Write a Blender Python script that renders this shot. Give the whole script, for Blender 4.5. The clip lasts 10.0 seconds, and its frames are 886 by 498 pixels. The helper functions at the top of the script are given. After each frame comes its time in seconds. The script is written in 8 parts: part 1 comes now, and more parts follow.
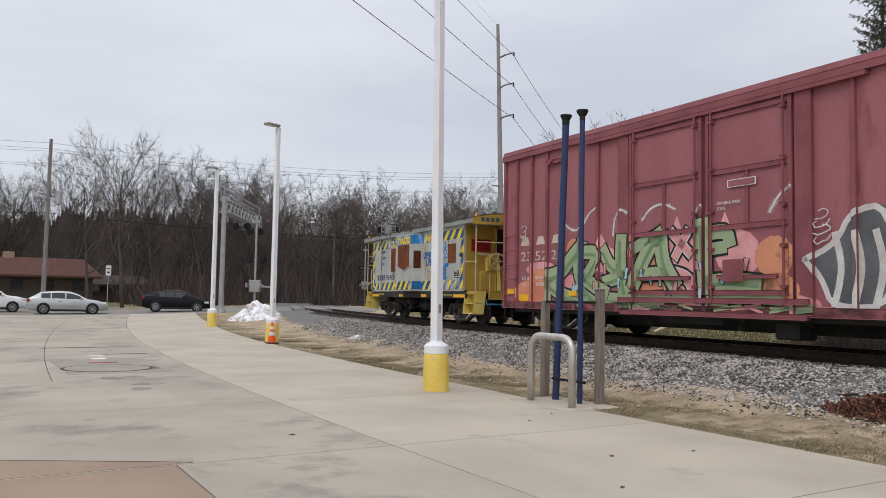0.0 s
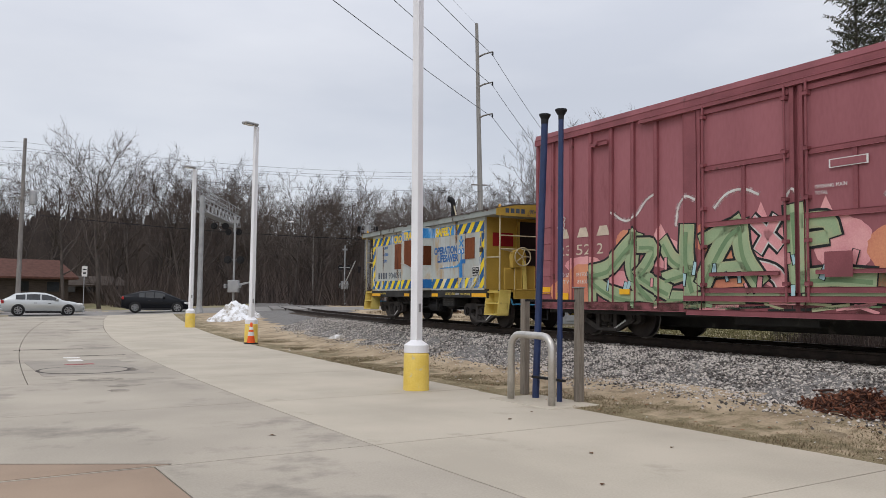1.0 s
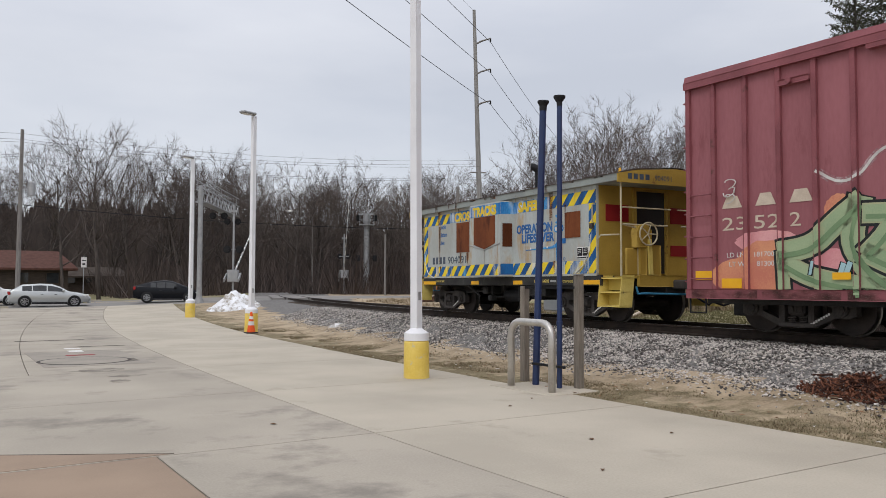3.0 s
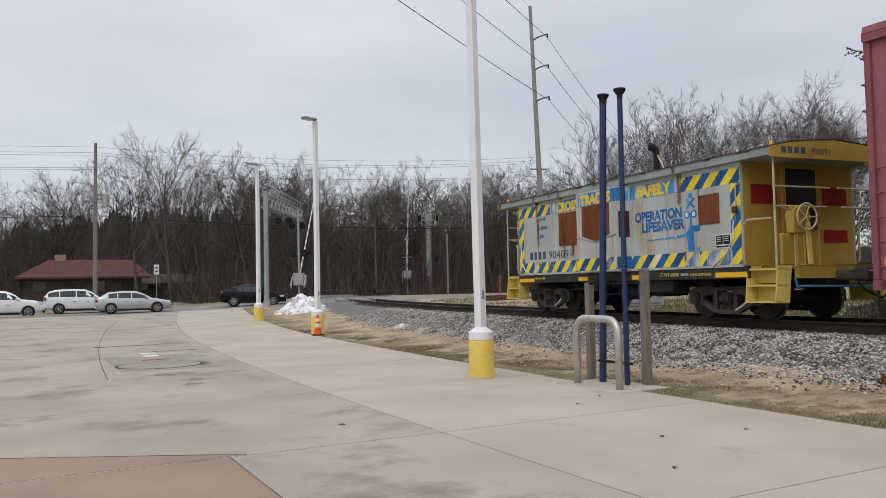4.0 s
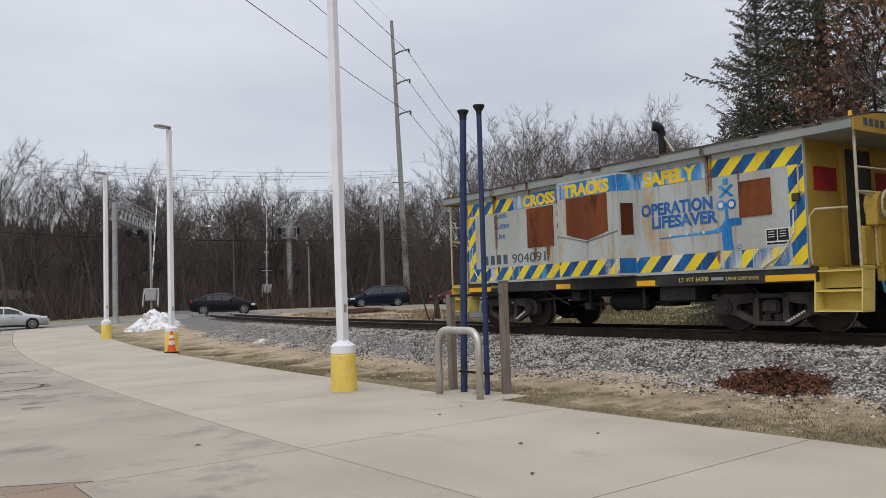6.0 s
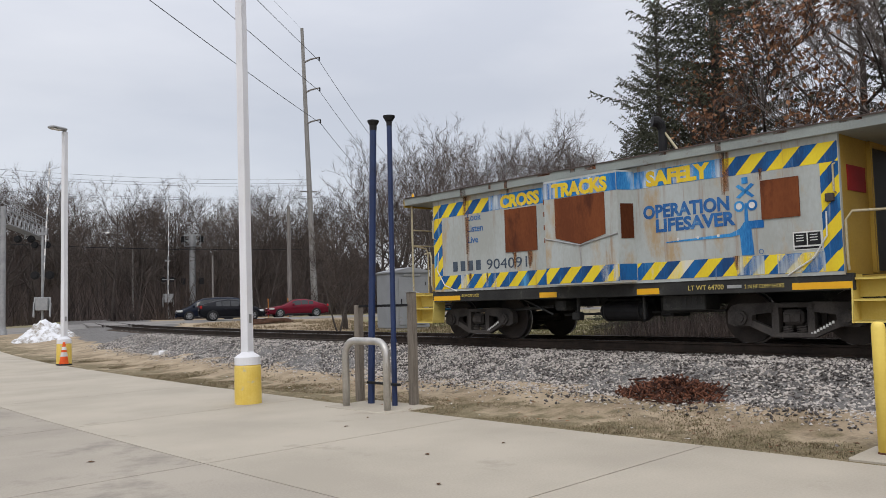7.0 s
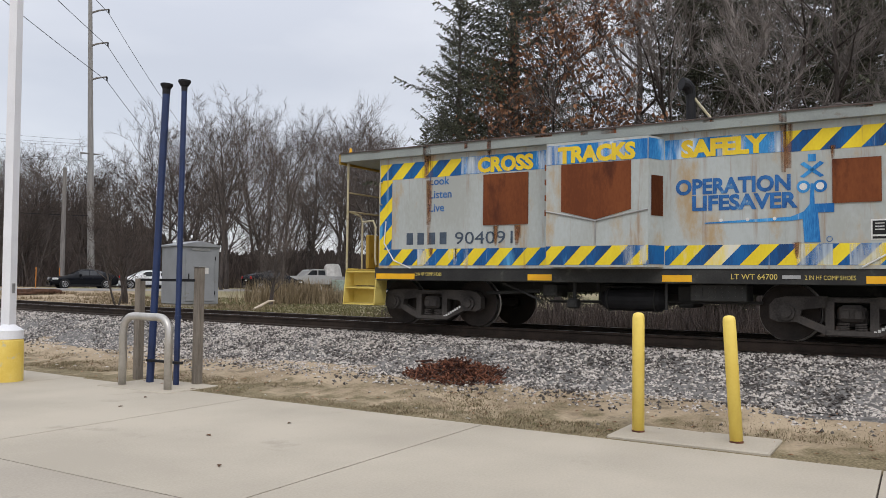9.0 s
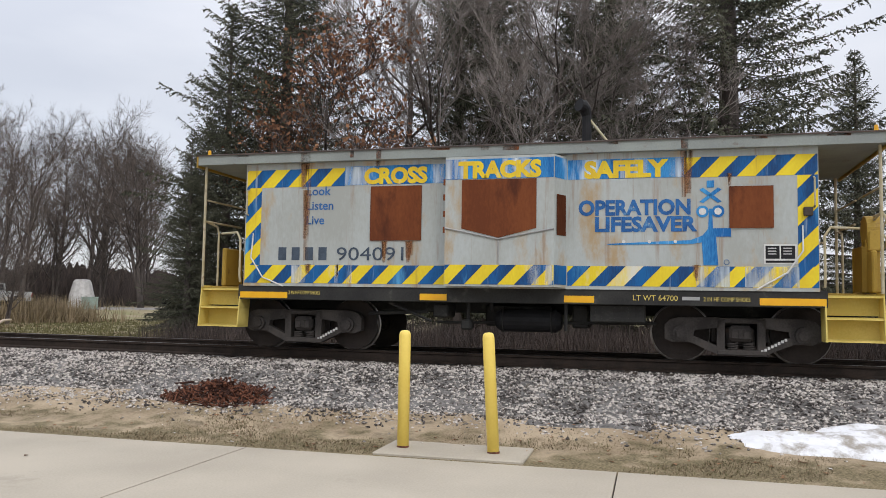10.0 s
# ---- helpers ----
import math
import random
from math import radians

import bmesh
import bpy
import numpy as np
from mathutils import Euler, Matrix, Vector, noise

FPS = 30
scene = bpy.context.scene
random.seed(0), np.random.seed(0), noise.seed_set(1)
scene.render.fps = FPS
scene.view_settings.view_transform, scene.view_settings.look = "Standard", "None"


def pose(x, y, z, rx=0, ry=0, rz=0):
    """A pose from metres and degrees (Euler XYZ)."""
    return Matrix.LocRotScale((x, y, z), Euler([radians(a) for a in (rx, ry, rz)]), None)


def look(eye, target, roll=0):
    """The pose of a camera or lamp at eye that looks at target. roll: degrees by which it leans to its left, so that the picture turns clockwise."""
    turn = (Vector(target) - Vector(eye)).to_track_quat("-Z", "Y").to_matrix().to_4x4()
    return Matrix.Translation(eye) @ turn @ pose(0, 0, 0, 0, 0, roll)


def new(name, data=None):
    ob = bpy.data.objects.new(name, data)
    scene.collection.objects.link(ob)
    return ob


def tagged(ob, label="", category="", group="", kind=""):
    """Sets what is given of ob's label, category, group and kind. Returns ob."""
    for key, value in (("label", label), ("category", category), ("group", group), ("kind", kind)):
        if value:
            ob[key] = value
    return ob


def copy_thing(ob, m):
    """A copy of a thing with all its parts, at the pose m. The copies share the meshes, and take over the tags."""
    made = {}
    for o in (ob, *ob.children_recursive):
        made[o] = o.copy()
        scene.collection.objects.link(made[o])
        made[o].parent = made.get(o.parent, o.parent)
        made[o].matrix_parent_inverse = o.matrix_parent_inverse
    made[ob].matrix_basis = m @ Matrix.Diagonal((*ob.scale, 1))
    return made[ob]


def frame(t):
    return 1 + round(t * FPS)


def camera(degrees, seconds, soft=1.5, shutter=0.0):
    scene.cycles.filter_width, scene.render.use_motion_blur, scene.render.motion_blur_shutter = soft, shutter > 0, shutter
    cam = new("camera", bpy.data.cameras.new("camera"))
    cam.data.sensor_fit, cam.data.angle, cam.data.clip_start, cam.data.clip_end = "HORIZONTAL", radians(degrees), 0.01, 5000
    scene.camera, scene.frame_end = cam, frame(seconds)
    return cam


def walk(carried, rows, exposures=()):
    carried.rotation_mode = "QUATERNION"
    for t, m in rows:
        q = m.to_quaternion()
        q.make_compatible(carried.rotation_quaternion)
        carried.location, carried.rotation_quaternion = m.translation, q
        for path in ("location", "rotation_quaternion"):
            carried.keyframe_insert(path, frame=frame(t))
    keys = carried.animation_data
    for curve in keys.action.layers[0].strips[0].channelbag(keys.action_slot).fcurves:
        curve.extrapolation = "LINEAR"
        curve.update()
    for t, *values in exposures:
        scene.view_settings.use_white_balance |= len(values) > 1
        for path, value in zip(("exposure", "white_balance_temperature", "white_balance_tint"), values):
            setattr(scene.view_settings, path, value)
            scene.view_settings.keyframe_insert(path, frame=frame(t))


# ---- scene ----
cam = camera(57.78, 10.0, soft=0.5)
# seconds, yaw, pitch, roll of a camera held by someone standing still on the lot
PATH = [
    (0.0, -31.25, 3.54, -0.99),
    (0.5, -32.11, 3.42, -1.17),
    (1.0, -32.68, 3.50, -0.67),
    (1.5, -32.96, 3.59, -0.17),
    (2.0, -34.51, 3.50, -0.20),
    (2.5, -34.58, 3.45, -0.28),
    (3.0, -32.71, 2.64, -0.19),
    (3.2, -30.87, 3.03, -0.06),
    (4.3, -28.00, 2.50, 1.32),
    (4.5, -28.12, 2.45, 1.52),
    (5.0, -29.95, 2.45, 1.81),
    (5.5, -33.42, 2.72, 1.89),
    (6.0, -38.00, 3.27, 1.81),
    (6.2, -39.85, 3.48, 1.90),
    (7.3, -45.61, 3.76, 1.44),
    (7.5, -46.25, 3.63, 1.40),
    (8.0, -47.16, 3.16, 1.29),
    (8.5, -48.89, 2.47, 0.60),
    (8.7, -51.48, 2.41, 0.37),
    (9.0, -59.15, 2.36, -0.69),
    (9.5, -66.30, 3.47, -1.05),
    (10.0, -75.48, 3.88, -0.93)]
walk(cam, [(t, pose(0, 0, 1.6, 90 + p, r, y)) for t, y, p, r in PATH], [(t, e, 6500, 11) for t, e in ((0.0, 0.02), (3.0, 0.0), (5.0, -0.1), (6.5, -0.02), (7.5, 0.05), (9.0, 0.13), (10.0, 0.23))])
# seconds and metres along the track of the caboose's middle
RUN = [(0.0, 24.51), (0.5, 23.26), (1.0, 22.01), (1.5, 20.78), (2.0, 19.55), (2.5, 18.36), (3.0, 17.19), (4.5, 13.78), (5.0, 12.65), (5.5, 11.56), (6.0, 10.47), (7.5, 7.29), (8.0, 6.25), (8.5, 5.21), (9.0, 4.19), (9.5, 3.16), (10.0, 2.12)]
TRACK_X, RADIUS, RAIL_Z, GAP = 13.4, 172.8, 0.81, 15.51


# ---- light ----
world = bpy.data.worlds.new("overcast")
scene.world = world
world.use_nodes = True
wn, wl = world.node_tree.nodes, world.node_tree.links
wn.clear()
w_out, w_bg = wn.new("ShaderNodeOutputWorld"), wn.new("ShaderNodeBackground")
w_sky = wn.new("ShaderNodeTexSky")
w_sky.sky_type, w_sky.sun_disc = "NISHITA", False
w_sky.sun_elevation, w_sky.sun_rotation = radians(42), radians(200)
w_co, w_map = wn.new("ShaderNodeTexCoord"), wn.new("ShaderNodeMapping")
w_map.inputs["Scale"].default_value = (1.0, 1.0, 3.2)
w_noise = wn.new("ShaderNodeTexNoise")
w_noise.inputs["Scale"].default_value, w_noise.inputs["Detail"].default_value = 2.2, 5.0
w_ramp = wn.new("ShaderNodeValToRGB")
w_ramp.color_ramp.elements[0].position, w_ramp.color_ramp.elements[0].color = 0.32, (0.53, 0.55, 0.60, 1)
w_ramp.color_ramp.elements[1].position, w_ramp.color_ramp.elements[1].color = 0.68, (0.675, 0.685, 0.715, 1)
w_sep, w_up = wn.new("ShaderNodeSeparateXYZ"), wn.new("ShaderNodeMapRange")
w_up.inputs["From Min"].default_value, w_up.inputs["From Max"].default_value = 0.25, 1.0
w_up.inputs["To Min"].default_value, w_up.inputs["To Max"].default_value = 1.0, 2.1
w_mul, w_mix = wn.new("ShaderNodeVectorMath"), wn.new("ShaderNodeMix")
w_mul.operation = "SCALE"
w_mix.data_type, w_mix.blend_type = "RGBA", "MIX"
w_mix.inputs["Factor"].default_value = 0.02
wl.new(w_co.outputs["Generated"], w_map.inputs["Vector"])
wl.new(w_map.outputs["Vector"], w_noise.inputs["Vector"])
wl.new(w_noise.outputs["Fac"], w_ramp.inputs["Fac"])
wl.new(w_co.outputs["Generated"], w_sep.inputs["Vector"])
wl.new(w_sep.outputs["Z"], w_up.inputs["Value"])
wl.new(w_ramp.outputs["Color"], w_mul.inputs[0])
wl.new(w_up.outputs["Result"], w_mul.inputs["Scale"])
wl.new(w_mul.outputs["Vector"], w_mix.inputs["A"])
wl.new(w_sky.outputs["Color"], w_mix.inputs["B"])
wl.new(w_mix.outputs["Result"], w_bg.inputs["Color"])
w_bg.inputs["Strength"].default_value = 1.0
wl.new(w_bg.outputs["Background"], w_out.inputs["Surface"])

sun = new("sun", bpy.data.lights.new("sun", "SUN"))
sun.data.energy, sun.data.angle, sun.data.color = 0.8, radians(25), (1.0, 0.96, 0.9)
sun.matrix_world = look((-20, -12, 25), (0, 0, 0))


# ---- materials ----
def surf(name, c1, c2=None, scale=3.0, rough=0.7, metal=0.0, bump=0.15, fine=40.0, stain=None, amount=0.0, spread=1.2, stretch=(1, 1, 1), coat=0.0, island=0.0, streak=None, flake=None):
    """A painted or raw surface: two tones in patches, a fine grain, and stains of a third tone."""
    m = bpy.data.materials.new(name)
    m.use_nodes = True
    n, l = m.node_tree.nodes, m.node_tree.links
    b = n["Principled BSDF"]
    b.inputs["Roughness"].default_value, b.inputs["Metallic"].default_value = rough, metal
    b.inputs["Coat Weight"].default_value = coat
    b.inputs["Specular IOR Level"].default_value = 0.2 if rough > 0.45 else 0.5
    c2 = c2 or tuple(v * 0.8 for v in c1)
    co, mp = n.new("ShaderNodeTexCoord"), n.new("ShaderNodeMapping")
    mp.inputs["Scale"].default_value = stretch
    l.new(co.outputs["Object"], mp.inputs["Vector"])
    big, small = n.new("ShaderNodeTexNoise"), n.new("ShaderNodeTexNoise")
    big.inputs["Scale"].default_value, big.inputs["Detail"].default_value = scale, 6.0
    small.inputs["Scale"].default_value, small.inputs["Detail"].default_value = fine, 4.0
    for t in (big, small):
        l.new(mp.outputs["Vector"], t.inputs["Vector"])
    add = n.new("ShaderNodeMath")
    add.operation = "MULTIPLY_ADD"
    add.inputs[1].default_value, add.inputs[2].default_value = 0.4, -0.2
    l.new(small.outputs["Fac"], add.inputs[0])
    tot = n.new("ShaderNodeMath")
    l.new(big.outputs["Fac"], tot.inputs[0]), l.new(add.outputs[0], tot.inputs[1])
    last = tot.outputs[0]
    if island:
        geo, wob = n.new("ShaderNodeNewGeometry"), n.new("ShaderNodeMath")
        wob.operation = "MULTIPLY_ADD"
        wob.inputs[1].default_value = island
        l.new(geo.outputs["Random Per Island"], wob.inputs[0])
        sub = n.new("ShaderNodeMath")
        sub.operation = "SUBTRACT"
        sub.inputs[1].default_value = island / 2
        l.new(last, sub.inputs[0]), l.new(sub.outputs[0], wob.inputs[2])
        last = wob.outputs[0]
    rp = n.new("ShaderNodeValToRGB")
    rp.color_ramp.elements[0].position, rp.color_ramp.elements[0].color = 0.34, (*c2, 1)
    rp.color_ramp.elements[1].position, rp.color_ramp.elements[1].color = 0.64, (*c1, 1)
    l.new(last, rp.inputs["Fac"])
    col = rp.outputs["Color"]
    if stain:
        st, sr, mx = n.new("ShaderNodeTexNoise"), n.new("ShaderNodeValToRGB"), n.new("ShaderNodeMix")
        st.inputs["Scale"].default_value, st.inputs["Detail"].default_value = spread, 8.0
        st.inputs["Roughness"].default_value = 0.65
        l.new(mp.outputs["Vector"], st.inputs["Vector"])
        sr.color_ramp.elements[0].position, sr.color_ramp.elements[1].position = 0.72 - amount, 0.80 - amount * 0.8
        l.new(st.outputs["Fac"], sr.inputs["Fac"])
        mx.data_type = "RGBA"
        mx.inputs["B"].default_value = (*stain, 1)
        l.new(sr.outputs["Color"], mx.inputs["Factor"]), l.new(col, mx.inputs["A"])
        col = mx.outputs["Result"]
    if streak:
        # thin runs that follow the rain down the wall
        sm, sn, sr, sx = n.new("ShaderNodeMapping"), n.new("ShaderNodeTexNoise"), n.new("ShaderNodeValToRGB"), n.new("ShaderNodeMix")
        sm.inputs["Scale"].default_value = (2.0, 7.0, 0.45)
        sn.inputs["Scale"].default_value, sn.inputs["Detail"].default_value, sn.inputs["Roughness"].default_value = 1.0, 9.0, 0.62
        l.new(co.outputs["Object"], sm.inputs["Vector"]), l.new(sm.outputs["Vector"], sn.inputs["Vector"])
        sr.color_ramp.elements[0].position, sr.color_ramp.elements[1].position = 0.66 - streak[1], 0.86 - streak[1]
        l.new(sn.outputs["Fac"], sr.inputs["Fac"])
        sx.data_type = "RGBA"
        sx.inputs["B"].default_value = (*streak[0], 1)
        l.new(sr.outputs["Color"], sx.inputs["Factor"]), l.new(col, sx.inputs["A"])
        col = sx.outputs["Result"]
    if flake:
        fm, fn, fr = n.new("ShaderNodeMapping"), n.new("ShaderNodeTexNoise"), n.new("ShaderNodeValToRGB")
        fm.inputs["Scale"].default_value = flake
        fn.inputs["Scale"].default_value, fn.inputs["Detail"].default_value = 1.0, 7.0
        l.new(co.outputs["Object"], fm.inputs["Vector"]), l.new(fm.outputs["Vector"], fn.inputs["Vector"])
        fr.color_ramp.elements[0].position, fr.color_ramp.elements[1].position = 0.38, 0.72
        fr.color_ramp.elements[1].color = (0.85, 0.85, 0.85, 1)
        l.new(fn.outputs["Fac"], fr.inputs["Fac"]), l.new(fr.outputs["Color"], b.inputs["Alpha"])
    l.new(col, b.inputs["Base Color"])
    if bump:
        bp = n.new("ShaderNodeBump")
        bp.inputs["Strength"].default_value, bp.inputs["Distance"].default_value = bump, 0.02
        l.new(tot.outputs[0], bp.inputs["Height"])
        l.new(bp.outputs["Normal"], b.inputs["Normal"])
    return m


CONCRETE = surf("concrete", (0.468, 0.419, 0.340), (0.386, 0.345, 0.280), 0.55, 0.85, bump=0.25, fine=45, stain=(0.33, 0.29, 0.235), amount=0.11, spread=0.6)
CONCRETE_GREY = surf("grey_concrete", (0.410, 0.367, 0.303), (0.324, 0.290, 0.240), 0.42, 0.85, bump=0.25, fine=45, stain=(0.235, 0.21, 0.178), amount=0.19, spread=0.55)
CONCRETE_RED = surf("brown_concrete", (0.33, 0.245, 0.178), (0.27, 0.20, 0.147), 0.8, 0.85, bump=0.12, fine=60)
JOINT = surf("joint_dirt", (0.17, 0.145, 0.12), (0.05, 0.043, 0.037), 1.3, 0.95)
DIRT = surf("dirt", (0.42, 0.335, 0.23), (0.265, 0.202, 0.132), 1.1, 0.95, bump=1.0, fine=26, stain=(0.17, 0.135, 0.09), amount=0.15, spread=1.6)


def matted_turf(m):
    """Lets worn brown turf cover the soil in a ragged band along the lot's edge."""
    n, l = m.node_tree.nodes, m.node_tree.links
    b = n["Principled BSDF"]
    soil_colour = b.inputs["Base Color"].links[0].from_socket

    def maths(op, a, c):
        k = n.new("ShaderNodeMath")
        k.operation = op
        for i, q in enumerate((a, c)):
            if isinstance(q, (int, float)):
                k.inputs[i].default_value = q
            else:
                l.new(q, k.inputs[i])
        return k.outputs[0]

    geo, sep = n.new("ShaderNodeNewGeometry"), n.new("ShaderNodeSeparateXYZ")
    l.new(geo.outputs["Position"], sep.inputs["Vector"])
    past = maths("MAXIMUM", maths("SUBTRACT", sep.outputs["Y"], 5.0), 0.0)
    off = maths("SUBTRACT", maths("SUBTRACT", sep.outputs["X"], 8.08), maths("MULTIPLY", maths("MULTIPLY", past, past), 0.0023))
    big, mid, fin = (n.new("ShaderNodeTexNoise") for _ in range(3))
    for t, sc, de in ((big, 0.55, 3.0), (mid, 3.2, 8.0), (fin, 38.0, 5.0)):
        t.inputs["Scale"].default_value, t.inputs["Detail"].default_value = sc, de
        l.new(geo.outputs["Position"], t.inputs["Vector"])
    ragged = maths("ADD", maths("MULTIPLY", maths("SUBTRACT", big.outputs["Fac"], 0.5), 2.6), maths("MULTIPLY", maths("SUBTRACT", mid.outputs["Fac"], 0.5), 4.5))
    rim = n.new("ShaderNodeMapRange")
    rim.inputs["From Min"].default_value, rim.inputs["From Max"].default_value = 1.35, 0.35
    l.new(maths("ADD", off, ragged), rim.inputs["Value"])
    turf, mix = n.new("ShaderNodeValToRGB"), n.new("ShaderNodeMix")
    e = turf.color_ramp.elements
    e[0].position, e[0].color = 0.36, (0.085, 0.065, 0.038, 1)
    e[1].position, e[1].color = 0.66, (0.30, 0.24, 0.155, 1)
    g = turf.color_ramp.elements.new(0.5)
    g.color = (0.165, 0.138, 0.075, 1)
    l.new(maths("ADD", maths("MULTIPLY", fin.outputs["Fac"], 0.75), maths("MULTIPLY", mid.outputs["Fac"], 0.25)), turf.inputs["Fac"])
    mix.data_type = "RGBA"
    l.new(maths("MULTIPLY", rim.outputs["Result"], 0.9), mix.inputs["Factor"])
    l.new(soil_colour, mix.inputs["A"]), l.new(turf.outputs["Color"], mix.inputs["B"])
    l.new(mix.outputs["Result"], b.inputs["Base Color"])


matted_turf(DIRT)
LAWN = surf("far_ground", (0.21, 0.20, 0.10), (0.28, 0.23, 0.15), 0.35, 0.95, bump=0.5, fine=12)
BALLAST = surf("ballast_bed", (0.21, 0.20, 0.19), (0.10, 0.095, 0.09), 9, 0.9, bump=1.0, fine=35)
STONE = surf("ballast_stone", (0.545, 0.50, 0.455), (0.08, 0.071, 0.066), 3, 0.85, bump=0.2, fine=60, island=0.55)
ASPHALT = surf("asphalt", (0.27, 0.255, 0.24), (0.20, 0.19, 0.18), 0.6, 0.9, bump=0.3, fine=50)
RAIL = surf("rail_steel", (0.055, 0.04, 0.032), (0.03, 0.024, 0.02), 5, 0.7, 0.3)
RAIL_TOP = surf("polished_rail_head", (0.28, 0.27, 0.26), (0.2, 0.19, 0.18), 5, 0.35, 0.9)
TIE = surf("tie_wood", (0.09, 0.07, 0.055), (0.05, 0.04, 0.033), 5, 0.9, stretch=(1, 6, 6))
WHITE_POLE = surf("white_pole_paint", (0.80, 0.80, 0.82), (0.72, 0.72, 0.74), 1.5, 0.45, bump=0.03)
YELLOW_BASE = surf("yellow_base_paint", (0.80, 0.60, 0.15), (0.72, 0.51, 0.10), 3, 0.6, stain=(0.5, 0.47, 0.38), amount=0.13, spread=5)
BOLLARD = surf("yellow_sleeve", (0.90, 0.69, 0.15), (0.84, 0.62, 0.12), 2, 0.45, bump=0.04)
BLUE = surf("blue_paint", (0.013, 0.031, 0.105), (0.009, 0.021, 0.072), 3, 0.45, bump=0.04)
DARK = surf("black_metal", (0.02, 0.02, 0.022), (0.012, 0.012, 0.013), 4, 0.6)
GALV = surf("galvanised_steel", (0.42, 0.42, 0.42), (0.34, 0.345, 0.35), 5, 0.45, 0.6, bump=0.05)
STEEL = surf("brushed_steel", (0.55, 0.53, 0.50), (0.45, 0.43, 0.40), 5, 0.38, 0.7, bump=0.04)
POST_WOOD = surf("weathered_wood", (0.23, 0.20, 0.165), (0.15, 0.13, 0.11), 5, 0.9, stretch=(6, 6, 0.6))
ORANGE = surf("cone_orange", (0.80, 0.12, 0.025), (0.7, 0.09, 0.02), 4, 0.5)
CONE_WHITE = surf("cone_white", (0.75, 0.73, 0.70), (0.6, 0.58, 0.55), 4, 0.5)
SNOW = surf("old_snow", (0.82, 0.83, 0.86), (0.70, 0.70, 0.71), 2.5, 0.8, bump=0.6, fine=18, stain=(0.34, 0.31, 0.27), amount=0.26, spread=2.6)
LITTER = surf("brown_leaf", (0.16, 0.09, 0.05), (0.09, 0.05, 0.03), 9, 0.9)
RUST = surf("rusty_spikes", (0.17, 0.07, 0.042), (0.05, 0.024, 0.018), 9, 0.9, island=0.9)


# ---- mesh helpers ----
def mesh(name, verts, faces, mats, slots=None, smooth=False):
    me = bpy.data.meshes.new(name)
    me.from_pydata([tuple(v) for v in verts], [], faces)
    for m in (mats if isinstance(mats, (list, tuple)) else [mats]):
        me.materials.append(m)
    if slots:
        me.polygons.foreach_set("material_index", slots)
    if smooth:
        me.polygons.foreach_set("use_smooth", [True] * len(faces))
    return me


